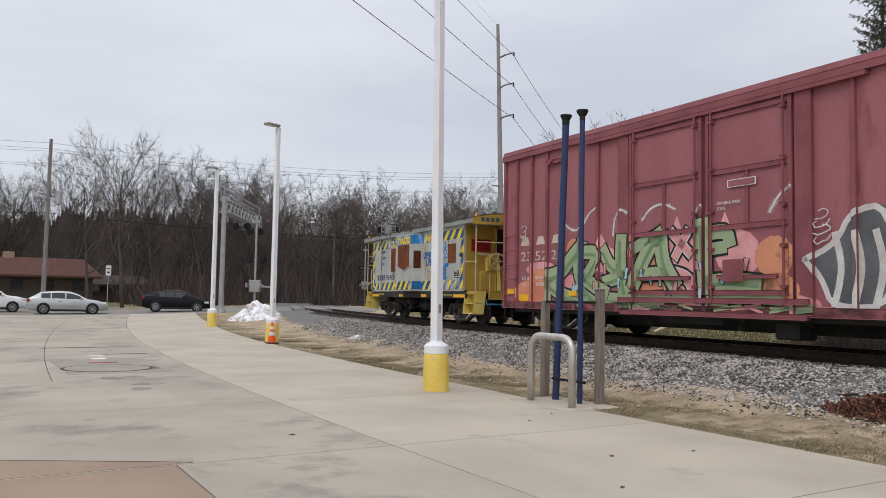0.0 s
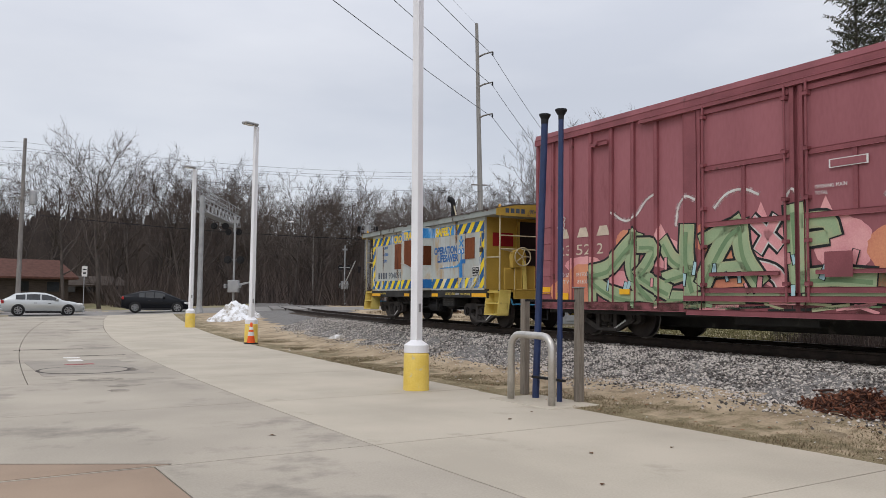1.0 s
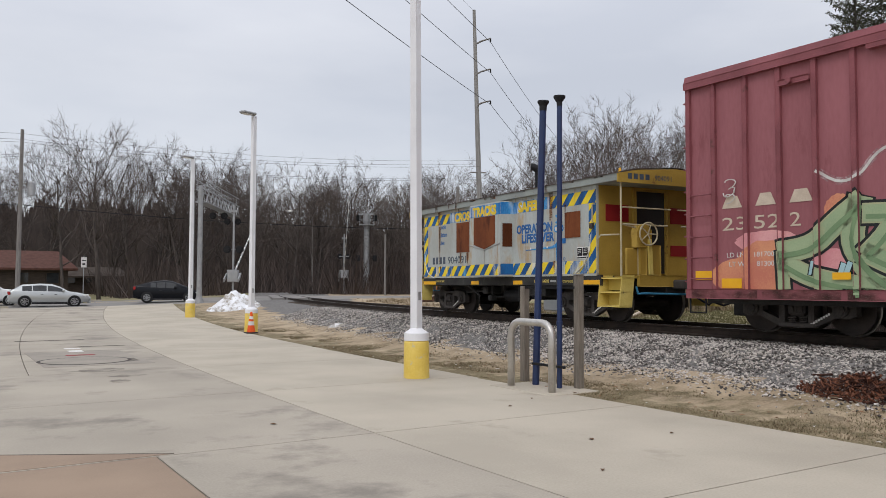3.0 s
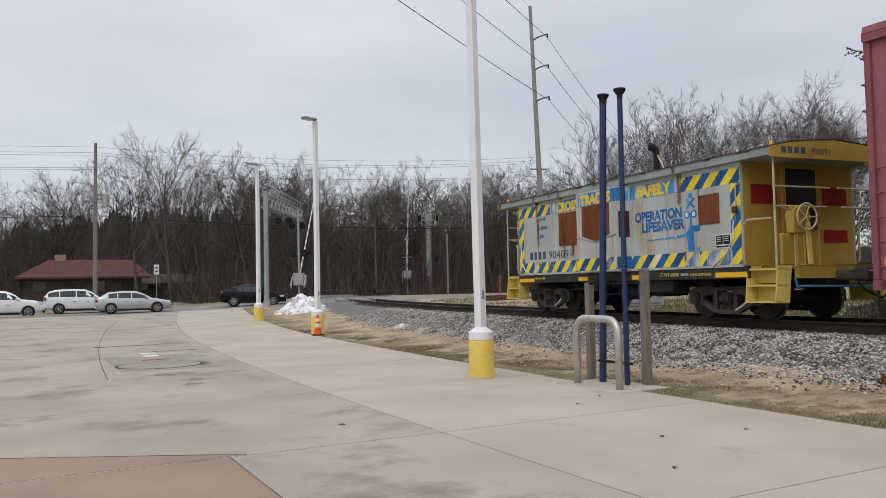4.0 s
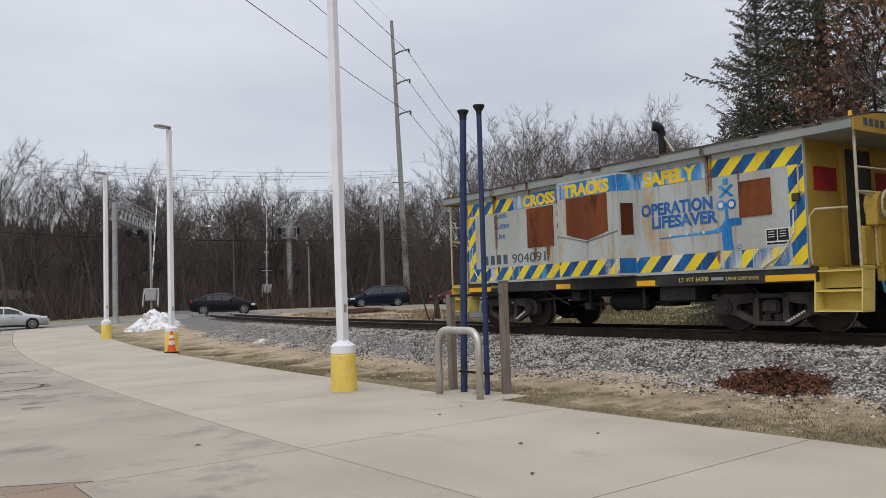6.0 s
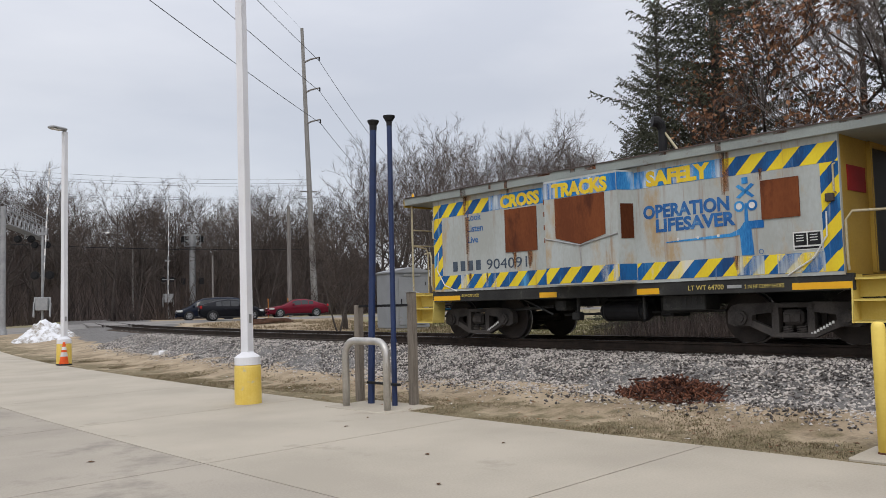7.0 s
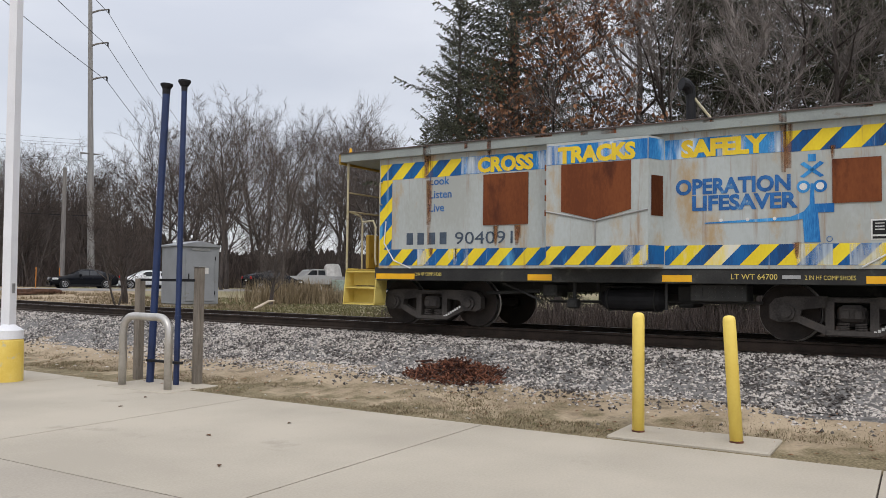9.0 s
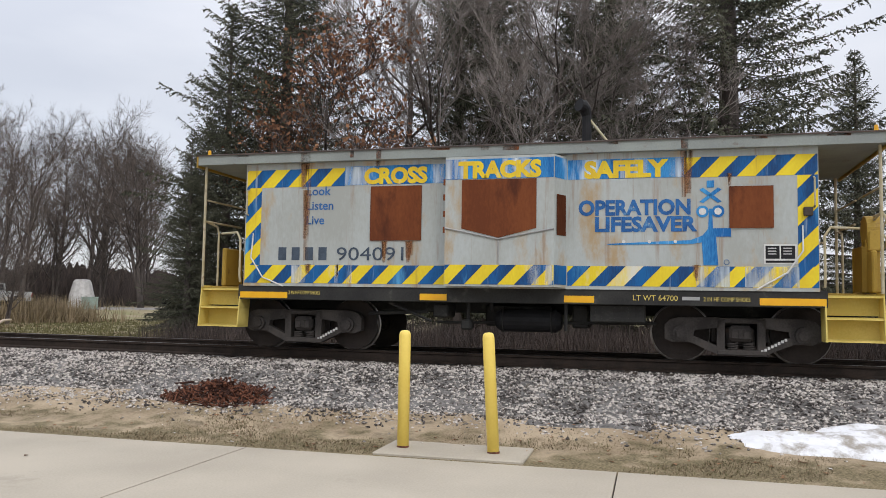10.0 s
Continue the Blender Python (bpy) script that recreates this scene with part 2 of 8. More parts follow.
class Build:
    """Collects simple solids into one mesh."""
    def __init__(self):
        self.v, self.f, self.s = [], [], []

    def add(self, verts, faces, slot=0):
        k = len(self.v)
        self.v += [tuple(p) for p in verts]
        self.f += [[k + i for i in q] for q in faces]
        self.s += [slot] * len(faces)
        return self

    def box(self, x0, x1, y0, y1, z0, z1, c=0.0, slot=0, m=None):
        c = min(c, abs(x1 - x0) * 0.45, abs(y1 - y0) * 0.45, abs(z1 - z0) * 0.45)
        if c <= 0:
            p = [Vector(q) for q in ((x0, y0, z0), (x1, y0, z0), (x1, y1, z0), (x0, y1, z0), (x0, y0, z1), (x1, y0, z1), (x1, y1, z1), (x0, y1, z1))]
            fs = [(3, 2, 1, 0), (4, 5, 6, 7), (0, 1, 5, 4), (1, 2, 6, 5), (2, 3, 7, 6), (3, 0, 4, 7)]
        else:
            lo, hi = (x0, y0, z0), (x1, y1, z1)
            p, at = [], {}
            for i in range(8):
                bit = [(i >> k) & 1 for k in range(3)]
                for a in range(3):
                    q = [(hi[k] if bit[k] else lo[k]) + (0 if k == a else (-c if bit[k] else c)) for k in range(3)]
                    at[i, a] = len(p)
                    p.append(Vector(q))
            fs, mid = [], Vector(((x0 + x1) / 2, (y0 + y1) / 2, (z0 + z1) / 2))
            for a in range(3):
                u, w = [k for k in range(3) if k != a]
                for side in (0, 1):
                    fs.append([at[(side << a) | (i << u) | (j << w), a] for i, j in ((0, 0), (1, 0), (1, 1), (0, 1))])
                for i in (0, 1):
                    for j in (0, 1):
                        e0 = (i << u) | (j << w)
                        e1 = e0 | (1 << a)
                        fs.append([at[e0, u], at[e1, u], at[e1, w], at[e0, w]])
            fs += [[at[i, 0], at[i, 1], at[i, 2]] for i in range(8)]
            out = []
            for q in fs:
                a, b, d = (p[q[0]], p[q[1]], p[q[2]])
                nrm = (b - a).cross(d - a)
                out.append(q if nrm.dot(sum((p[i] for i in q), Vector()) / len(q) - mid) > 0 else q[::-1])
            fs = out
        if m is not None:
            p = [m @ q for q in p]
        return self.add(p, fs, slot)

    def rod(self, a, b, r0, r1=None, n=10, slot=0, caps=True):
        a, b = Vector(a), Vector(b)
        r1 = r0 if r1 is None else r1
        d = (b - a).normalized()
        u = d.orthogonal().normalized()
        w = d.cross(u)
        ring = [u * math.cos(2 * math.pi * i / n) + w * math.sin(2 * math.pi * i / n) for i in range(n)]
        p = [a + q * r0 for q in ring] + [b + q * r1 for q in ring]
        fs = [(i, (i + 1) % n, n + (i + 1) % n, n + i) for i in range(n)]
        if caps:
            fs += [tuple(range(n))[::-1], tuple(range(n, 2 * n))]
        return self.add(p, fs, slot)

    def tube(self, pts, r, n=8, slot=0):
        pts = [Vector(p) for p in pts]
        rs = r if isinstance(r, (list, tuple)) else [r] * len(pts)
        rings, u = [], None
        for i, p in enumerate(pts):
            d = (pts[min(i + 1, len(pts) - 1)] - pts[max(i - 1, 0)]).normalized()
            u = d.orthogonal().normalized() if u is None else (u - d * u.dot(d)).normalized()
            w = d.cross(u)
            rings += [p + (u * math.cos(2 * math.pi * k / n) + w * math.sin(2 * math.pi * k / n)) * rs[i] for k in range(n)]
        fs = [(i * n + k, i * n + (k + 1) % n, (i + 1) * n + (k + 1) % n, (i + 1) * n + k) for i in range(len(pts) - 1) for k in range(n)]
        fs += [tuple(range(n))[::-1], tuple(range((len(pts) - 1) * n, len(pts) * n))]
        return self.add(rings, fs, slot)

    def prism(self, outline, a, b, axis="x", slot=0):
        """outline: points in the two other axes, swept from a to b along axis."""
        def at(p, q):
            return {"x": (q, p[0], p[1]), "y": (p[0], q, p[1]), "z": (p[0], p[1], q)}[axis]
        n = len(outline)
        p = [at(q, a) for q in outline] + [at(q, b) for q in outline]
        fs = [tuple(range(n)), tuple(range(n, 2 * n))[::-1]] + [(i, n + i, n + (i + 1) % n, (i + 1) % n) for i in range(n)]
        k = len(self.f)
        self.add(p, fs, slot)
        bm_v = [Vector(q) for q in p]
        want = Vector(at((0, 0), 1)) - Vector(at((0, 0), 0))
        c0 = sum(((bm_v[i]).cross(bm_v[(i + 1) % n]) for i in range(n)), Vector())
        if c0.dot(want) * (b - a) > 0:
            self.f[k:] = [q[::-1] for q in self.f[k:]]
        return self

    def lathe(self, rings, c=(0, 0, 0), n=24, slot=0):
        """rings: radius and height from the bottom up, round a standing axis through c."""
        p = [(c[0] + r * math.cos(2 * math.pi * i / n), c[1] + r * math.sin(2 * math.pi * i / n), c[2] + z) for r, z in rings for i in range(n)]
        fs = [(j * n + i, j * n + (i + 1) % n, (j + 1) * n + (i + 1) % n, (j + 1) * n + i) for j in range(len(rings) - 1) for i in range(n)]
        fs += [tuple(range(n))[::-1], tuple(range((len(rings) - 1) * n, len(rings) * n))]
        return self.add(p, fs, slot)

    def make(self, name, mats, smooth=False):
        return mesh(name, self.v, self.f, mats, self.s, smooth)


def part(name, b, mats, parent=None, label="", smooth=False, at=None):
    ob = new(name, b if isinstance(b, bpy.types.Mesh) else b.make(name, mats, smooth))
    if parent is not None:
        ob.parent = parent
    if at is not None:
        ob.matrix_basis = at
    return tagged(ob, label)


def root(name, label, category, m=None, group="", kind=""):
    ob = new(name)
    ob.empty_display_size = 0.2
    if m is not None:
        ob.matrix_basis = m
    return tagged(ob, label, category, group, kind)


def words(text, size, material, parent, m, name="lettering", bold=0.0, label="", width=None):
    cu = bpy.data.curves.new("text", "FONT")
    cu.body, cu.size, cu.offset, cu.extrude, cu.resolution_u = text, size, bold, 0.0015, 3
    tmp = bpy.data.objects.new("text", cu)
    scene.collection.objects.link(tmp)
    me = bpy.data.meshes.new_from_object(tmp.evaluated_get(bpy.context.evaluated_depsgraph_get()))
    bpy.data.objects.remove(tmp)
    me.materials.clear()
    me.materials.append(material)
    if width:
        xs = [v.co.x for v in me.vertices]
        k, x0 = width / (max(xs) - min(xs)), min(xs)
        for v in me.vertices:
            v.co.x = (v.co.x - x0) * k
    return part(name, me, None, parent, label, at=m)


# ---- lie of the land ----
def smooth(x, a, b):
    t = min(1.0, max(0.0, (x - a) / (b - a)))
    return t * t * (3 - 2 * t)


def rail_pose(s):
    """The track's middle at arc length s, heading along it."""
    th = s / RADIUS
    return pose(TRACK_X + RADIUS * (1 - math.cos(th)), RADIUS * math.sin(th), 0, 0, 0, -math.degrees(th))


def off_track(x, y):
    """Metres from the track's middle line, towards the lot, and arc length along it."""
    cx = TRACK_X + RADIUS
    r = math.hypot(x - cx, y)
    return r - RADIUS, RADIUS * math.atan2(y, cx - x)


def kerb_x(y):
    return 8.08 + 0.0023 * max(0.0, y - 5) ** 2


def base_z(x, y):
    far = smooth(y, 27, 54) * (0.20 + 0.60 * smooth(x, 4, 28))
    return far + smooth(off_track(x, y)[0], -2, -8) * 0.35 * (1 - smooth(y, 27, 56)) + 1.2 * smooth(math.hypot(x, y), 75, 130)


def ground_z(x, y):
    d, s = off_track(x, y)
    z = base_z(x, y)
    a = abs(d)
    edge = max(0.0, min(1.0, (x - kerb_x(y)) / 2.0))
    z += 0.16 * edge * smooth(a, 5.5, 3.2) if d > 0 else 0
    top = 0.60 - 0.10 * smooth(abs(s - 57), 9, 4)
    bed = smooth(a, 3.45, 1.75)
    return z + (max(top - z, 0)) * bed
# ---- ground, lot, road, track ----
def sheet(name, xs, ys, mats, z_of, slot_of=None):
    v = [(x, y, z_of(x, y)) for y in ys for x in xs]
    n = len(xs)
    f = [(j * n + i, j * n + i + 1, (j + 1) * n + i + 1, (j + 1) * n + i) for j in range(len(ys) - 1) for i in range(n - 1)]
    s = None
    if slot_of:
        s = []
        for q in f:
            c = [sum(v[i][k] for i in q) / 4 for k in range(2)]
            s.append(slot_of(*c))
    return new(name, mesh(name, v, f, mats, s, True))


def spaced(parts):
    out = []
    for a, b, step in parts:
        k = max(1, round((b - a) / step))
        out += [a + (b - a) * i / k for i in range(k)]
    return out + [parts[-1][1]]


LOT_Y = 62.0


def soil(x, y):
    d, s = off_track(x, y)
    if abs(d) < 3.3 + 0.5 * noise.noise((x * 0.7, y * 0.7, 3)):
        return 1
    if (d > 0 and y < 56) or (d < 0 and y > 31 and d > -14):
        return 0
    return 2


ground_xs = spaced([(-900, -120, 60), (-120, -20, 10), (-20, 6, 2), (6, 32, 0.35), (32, 60, 2), (60, 140, 8), (140, 1200, 80)])
ground_ys = spaced([(-900, -120, 60), (-120, -20, 10), (-20, 42, 0.5), (42, 80, 1.0), (80, 160, 8), (160, 1500, 90)])


def land_z(x, y):
    d, s = off_track(x, y)
    z = ground_z(x, y) + 0.035 * noise.noise((x * 1.3, y * 1.3, 0)) * smooth(x - kerb_x(y), 0.1, 0.8)
    if x < kerb_x(y) - 0.1 and y < LOT_Y and x > -70:
        z -= 0.12
    k = y - 62 + 0.42 * 3 * math.log(1 + math.exp(max(-30.0, min(30.0, (x - 12) / 3))))
    if abs(k) < 11 and -200 < x < 300:
        z += (0.24 + 0.60 * smooth(x, 4, 28) - (0.18 if abs(k) < 7.6 else 0.06) - z) * smooth(abs(k), 11, 8)
    return z


ground = tagged(sheet("ground", ground_xs, ground_ys, [DIRT, BALLAST, LAWN], land_z, soil), "bare sandy soil, thin grass and grey track bed beside the lot", "ground", kind="structure")

# concrete slabs of the lot, each with its own edges
lot = root("pavement", "pale concrete lot of large jointed slabs", "pavement", kind="structure")
JOINTS_Y = [-24, -16, -11.5, -7.6, -3.65, 0.32, 4.28, 7.82, 11.8, 15.9, 20.0, 24.5, 29.0, 34, 39, 44, 49, 53.6]


def slab(u0, u1, y0, y1, material):
    g, n = 0.008, 6
    top, low = [], []
    for k in range(n + 1):
        y = y0 + g + (y1 - y0 - 2 * g) * k / n
        for u in (u0 + g, (u0 + u1) / 2, u1 - g):
            x = kerb_x(y) - u
            top.append((x, y, base_z(x, y)))
    f = []
    for k in range(n):
        a = k * 3
        f += [(a + 1, a, a + 3, a + 4), (a + 2, a + 1, a + 4, a + 5)]
    low = [(x, y, z - 0.15) for x, y, z in top]
    m = len(top)
    ring = [0, 1, 2] + [3 * k + 2 for k in range(1, n + 1)] + [3 * n + 1, 3 * n] + [3 * k for k in range(n - 1, 0, -1)]
    f += [(ring[i], ring[(i + 1) % len(ring)], m + ring[(i + 1) % len(ring)], m + ring[i]) for i in range(len(ring))]
    return mesh("slab", top + low, f, material)


for j in range(len(JOINTS_Y) - 1):
    y0 = JOINTS_Y[j]
    cuts = [0.0, 3.95, 6.25, 10.2] if y0 < 7 else [0.0, 3.95, 10.2] if y0 < 15 else [0.0, 3.95, 6.8, 10.2]
    cuts += [14.2, 18.2, 26, 34, 50]
    for u0, u1 in zip(cuts, cuts[1:]):
        brown = 6 < u0 < 14 and -4 < y0 < 6
        part("slab", slab(u0, u1, y0, JOINTS_Y[j + 1], CONCRETE_RED if brown else CONCRETE if u0 < 3.9 else CONCRETE_GREY), None, lot)
z = 0.0
edge = [(2.0, 7.86), (-2.4, 10.3), (-6.0, 12.3), (-6.0, 7.86)]
part("slab", Build().prism(edge, z - 0.03, z + 0.004, "z"), CONCRETE_RED, lot, "brown tinted slab with a slanting edge")
part("joint_filler", Build().prism([(2.02, 7.87), (-6.0, 12.33), (-6.0, 12.30), (2.0, 7.855)], z - 0.03, z + 0.0055, "z"), JOINT, lot)
bed = Build()
ys = spaced([(-24, 53.6, 2.0)])
us = spaced([(0.01, 10, 1.0), (10, 50, 4.0)])
for y0, y1 in zip(ys, ys[1:]):
    for u0, u1 in zip(us, us[1:]):
        bed.add([(kerb_x(y) - u, y, base_z(kerb_x(y) - u, y) - 0.03) for y, u in ((y0, u0), (y1, u0), (y1, u1), (y0, u1))], [(0, 1, 2, 3)])
part("joint_filler", bed, JOINT, lot, "dark dirt in the joints")

# the road over the crossing
def road_y(x, off=0.0):
    """The road's middle line, moved sideways by off (away from the lot), and its slope in degrees."""
    k = 3.0
    y = 62 - 0.42 * k * math.log(1 + math.exp(max(-30.0, min(30.0, (x - 12) / k))))
    slope = -0.42 / (1 + math.exp(max(-30.0, min(30.0, -(x - 12) / k))))
    return y + off * math.sqrt(1 + slope * slope), math.degrees(math.atan(slope))


def pave_z(x):
    return 0.24 + 0.60 * smooth(x, 4, 28)


road_xs = spaced([(-160, -20, 10), (-20, 60, 1.5), (60, 260, 20)])
lanes = (-7.0, -3.6, 0.0, 3.6, 7.0)
v = [(x, road_y(x, o)[0], pave_z(x) - 0.012 * abs(o)) for x in road_xs for o in lanes]
n = len(lanes)
f = [(i * n + k, (i + 1) * n + k, (i + 1) * n + k + 1, i * n + k + 1) for i in range(len(road_xs) - 1) for k in range(n - 1)]
road = tagged(new("road", mesh("road", v, f, ASPHALT, None, True)), "worn grey asphalt road over the railway crossing", "road", kind="structure")
paint = Build()
for off in (-0.12, 0.12):
    xs = [x for x in road_xs if x < 16 or x > 27]
    for x0, x1 in zip(xs, xs[1:]):
        if x1 - x0 < 12:
            paint.add([(x0, road_y(x0, off - 0.05)[0], pave_z(x0) + 0.006), (x1, road_y(x1, off - 0.05)[0], pave_z(x1) + 0.006), (x1, road_y(x1, off + 0.05)[0], pave_z(x1) + 0.006), (x0, road_y(x0, off + 0.05)[0], pave_z(x0) + 0.006)], [(0, 1, 2, 3)])
part("lane_line", paint, YELLOW_BASE, road, "faded yellow centre lines")
kerb = Build()
for off in (-7.15, 7.0):
    xs = [x for x in road_xs if -60 < x < 12]
    for a, e in zip(xs, xs[1:]):
        if off > 0 or a < 4:
            kerb.add([(a, road_y(a, off)[0], pave_z(a) - 0.2), (e, road_y(e, off)[0], pave_z(e) - 0.2), (e, road_y(e, off + 0.15)[0], pave_z(e) - 0.2), (a, road_y(a, off + 0.15)[0], pave_z(a) - 0.2),
                      (a, road_y(a, off)[0], pave_z(a) + 0.05), (e, road_y(e, off)[0], pave_z(e) + 0.05), (e, road_y(e, off + 0.15)[0], pave_z(e) + 0.05), (a, road_y(a, off + 0.15)[0], pave_z(a) + 0.05)], [(4, 5, 6, 7), (0, 1, 5, 4), (2, 3, 7, 6), (1, 2, 6, 5), (3, 0, 4, 7)])
tagged(new("kerb", kerb.make("kerb", CONCRETE)), "pale concrete kerb along the road", "kerb", kind="structure")

# rails and ties
track = root("railway_track", "rusty steel rails on dark wooden ties in grey ballast", "railway track", kind="structure")
RAIL_SHAPE = [(-0.07, -0.18), (0.07, -0.18), (0.07, -0.165), (0.012, -0.14), (0.012, -0.045), (0.037, -0.035), (0.037, -0.004), (0.03, 0.0), (-0.03, 0.0), (-0.037, -0.004), (-0.037, -0.035), (-0.012, -0.045), (-0.012, -0.14), (-0.07, -0.165)]
for side in (-0.7535, 0.7535):
    b = Build()
    ss = spaced([(-60, 190, 2.5)])
    n = len(RAIL_SHAPE)
    pts = [rail_pose(s) @ Vector((side + x, 0, RAIL_Z + z)) for s in ss for x, z in RAIL_SHAPE]
    fs = [(i * n + k, i * n + (k + 1) % n, (i + 1) * n + (k + 1) % n, (i + 1) * n + k) for i in range(len(ss) - 1) for k in range(n)]
    slots = [1 if k == 7 else 0 for i in range(len(ss) - 1) for k in range(n)]
    part("rail", mesh("rail", pts, fs, [RAIL, RAIL_TOP], slots), None, track)
tie_mesh = Build().box(-1.3, 1.3, -0.115, 0.115, RAIL_Z - 0.36, RAIL_Z - 0.19, 0.015).make("tie", TIE)
for k in range(150):
    s = -14 + k * 0.53
    if 50 < s < 64:
        continue
    part("tie", tie_mesh, None, track, at=rail_pose(s) @ pose(0, 0, 0, 0, 0, random.uniform(-1, 1)))
plank = Build()
for x0, x1 in ((-1.6, -0.84), (-0.68, 0.68), (0.84, 1.6)):
    plank.box(x0, x1, -7.2, 7.2, RAIL_Z - 0.2, RAIL_Z - 0.01, 0.02)
part("crossing_panel", plank, ASPHALT, track, "dark crossing panels between the rails", at=rail_pose(57.5))
# ---- the train ----
CB_GREY = surf("caboose_grey", (0.45, 0.485, 0.475), (0.37, 0.385, 0.36), 1.1, 0.55, bump=0.08, fine=25, stain=(0.42, 0.31, 0.18), amount=0.19, spread=1.3, stretch=(1, 1, 0.45), streak=((0.27, 0.15, 0.075), 0.10))
CB_ROOF = surf("caboose_roof", (0.30, 0.33, 0.31), (0.24, 0.26, 0.25), 1.5, 0.6, stain=(0.14, 0.06, 0.035), amount=0.10, spread=2.0)
CB_TOP = surf("roof_top", (0.10, 0.075, 0.065), (0.06, 0.05, 0.045), 2, 0.8)
CB_END = surf("caboose_end_yellow", (0.44, 0.295, 0.06), (0.35, 0.23, 0.045), 1.4, 0.5, bump=0.06, stain=(0.14, 0.07, 0.035), amount=0.08, spread=3)
CB_YEL = surf("stripe_yellow", (0.84, 0.66, 0.035), (0.74, 0.54, 0.03), 2.2, 0.5, bump=0.03, stain=(0.70, 0.68, 0.58), amount=0.13, spread=0.9, stretch=(1, 1, 0.4), streak=((0.36, 0.22, 0.07), 0.06))
CB_BLUE = surf("stripe_blue", (0.012, 0.12, 0.34), (0.014, 0.055, 0.16), 2.2, 0.5, bump=0.03, stain=(0.10, 0.36, 0.64), amount=0.14, spread=0.9, stretch=(1, 1.6, 0.3), streak=((0.50, 0.62, 0.70), 0.06))
CB_SKYBLUE = surf("faded_blue", (0.06, 0.32, 0.66), (0.012, 0.12, 0.36), 1.5, 0.5, bump=0.03, stain=(0.72, 0.78, 0.80), amount=0.17, spread=0.75, stretch=(1, 1.6, 0.3), streak=((0.50, 0.66, 0.76), 0.04))
CB_BLEACH = surf("bleached_white", (0.72, 0.77, 0.79), (0.58, 0.66, 0.70), 3, 0.55, bump=0, flake=(1, 9, 0.9))
CB_WORD = surf("faded_yellow_lettering", (0.80, 0.60, 0.035), (0.70, 0.46, 0.04), 3, 0.5, bump=0.0, stain=(0.72, 0.66, 0.45), amount=0.14, spread=1.6, stretch=(1.5, 0.4, 1))
CB_INK = surf("blue_lettering", (0.035, 0.16, 0.42), (0.02, 0.085, 0.25), 5, 0.5, bump=0, stain=(0.20, 0.40, 0.60), amount=0.17, spread=2.2)
CB_DKINK = surf("dark_lettering", (0.075, 0.10, 0.135), (0.045, 0.06, 0.085), 6, 0.6, bump=0)
CB_WHITE = surf("white_marking", (0.72, 0.72, 0.70), (0.58, 0.58, 0.56), 5, 0.6, bump=0)
CB_SILL = surf("sill_black", (0.045, 0.045, 0.042), (0.025, 0.025, 0.025), 2, 0.65, stain=(0.11, 0.105, 0.095), amount=0.14, spread=2)
CB_AMBER = surf("reflective_yellow", (0.85, 0.46, 0.01), (0.80, 0.40, 0.01), 4, 0.35, bump=0)
PLATE = surf("rusted_plate", (0.20, 0.062, 0.022), (0.135, 0.04, 0.016), 1.6, 0.85, bump=0.25, fine=30, stain=(0.085, 0.026, 0.013), amount=0.17, spread=1.8, stretch=(1, 1, 0.4))
RUN_RUST = surf("rust_streak", (0.25, 0.10, 0.042), (0.34, 0.19, 0.09), 5, 0.8, bump=0.05, stretch=(1, 3, 0.4), flake=(1, 13, 0.9))
RUST_CRUST = surf("rust_crust", (0.20, 0.075, 0.032), (0.13, 0.05, 0.025), 6, 0.85, bump=0.2, stretch=(1, 3, 1), flake=(1, 5, 5))
# near-black that paints the shade inside openings which aren't cut
OPENING_DARK = surf("opening_dark", (0.016, 0.014, 0.013), (0.01, 0.009, 0.009), 3, 0.35)
RED = surf("faded_red", (0.30, 0.02, 0.022), (0.24, 0.015, 0.018), 3, 0.5)
TRUCK = surf("truck_steel", (0.085, 0.076, 0.07), (0.04, 0.036, 0.034), 3, 0.75, bump=0.2, stain=(0.10, 0.07, 0.05), amount=0.12, spread=3)
WHEEL = surf("wheel_steel", (0.05, 0.04, 0.035), (0.028, 0.024, 0.022), 3, 0.65, 0.2, bump=0.15)
TREAD = surf("wheel_tread", (0.25, 0.24, 0.23), (0.18, 0.17, 0.165), 3, 0.35, 0.9)
RAILING = surf("railing_paint", (0.50, 0.45, 0.32), (0.40, 0.34, 0.20), 6, 0.55, stain=(0.16, 0.085, 0.05), amount=0.12, spread=6)
HOSE = surf("blue_lever", (0.05, 0.24, 0.42), (0.04, 0.18, 0.32), 6, 0.5)
STEP = surf("pale_yellow_step", (0.70, 0.56, 0.17), (0.58, 0.45, 0.11), 2, 0.5, stain=(0.2, 0.12, 0.06), amount=0.08, spread=4)
SIDE = Matrix(((0, 0, -1, 0), (-1, 0, 0, 0), (0, 1, 0, 0), (0, 0, 0, 1)))
WHEEL_R = 0.42
ROLLS = []


def side_at(y, z, x=-1.5):
    """Where writing starts on the side of a car that faces the lot."""
    return Matrix.Translation((x, y, z)) @ SIDE


def decal(b, pts, x, slot=0, t=0.004):
    """A flat painted shape on the near side: points (y, z)."""
    b.prism(pts, x, x - t, "x", slot)


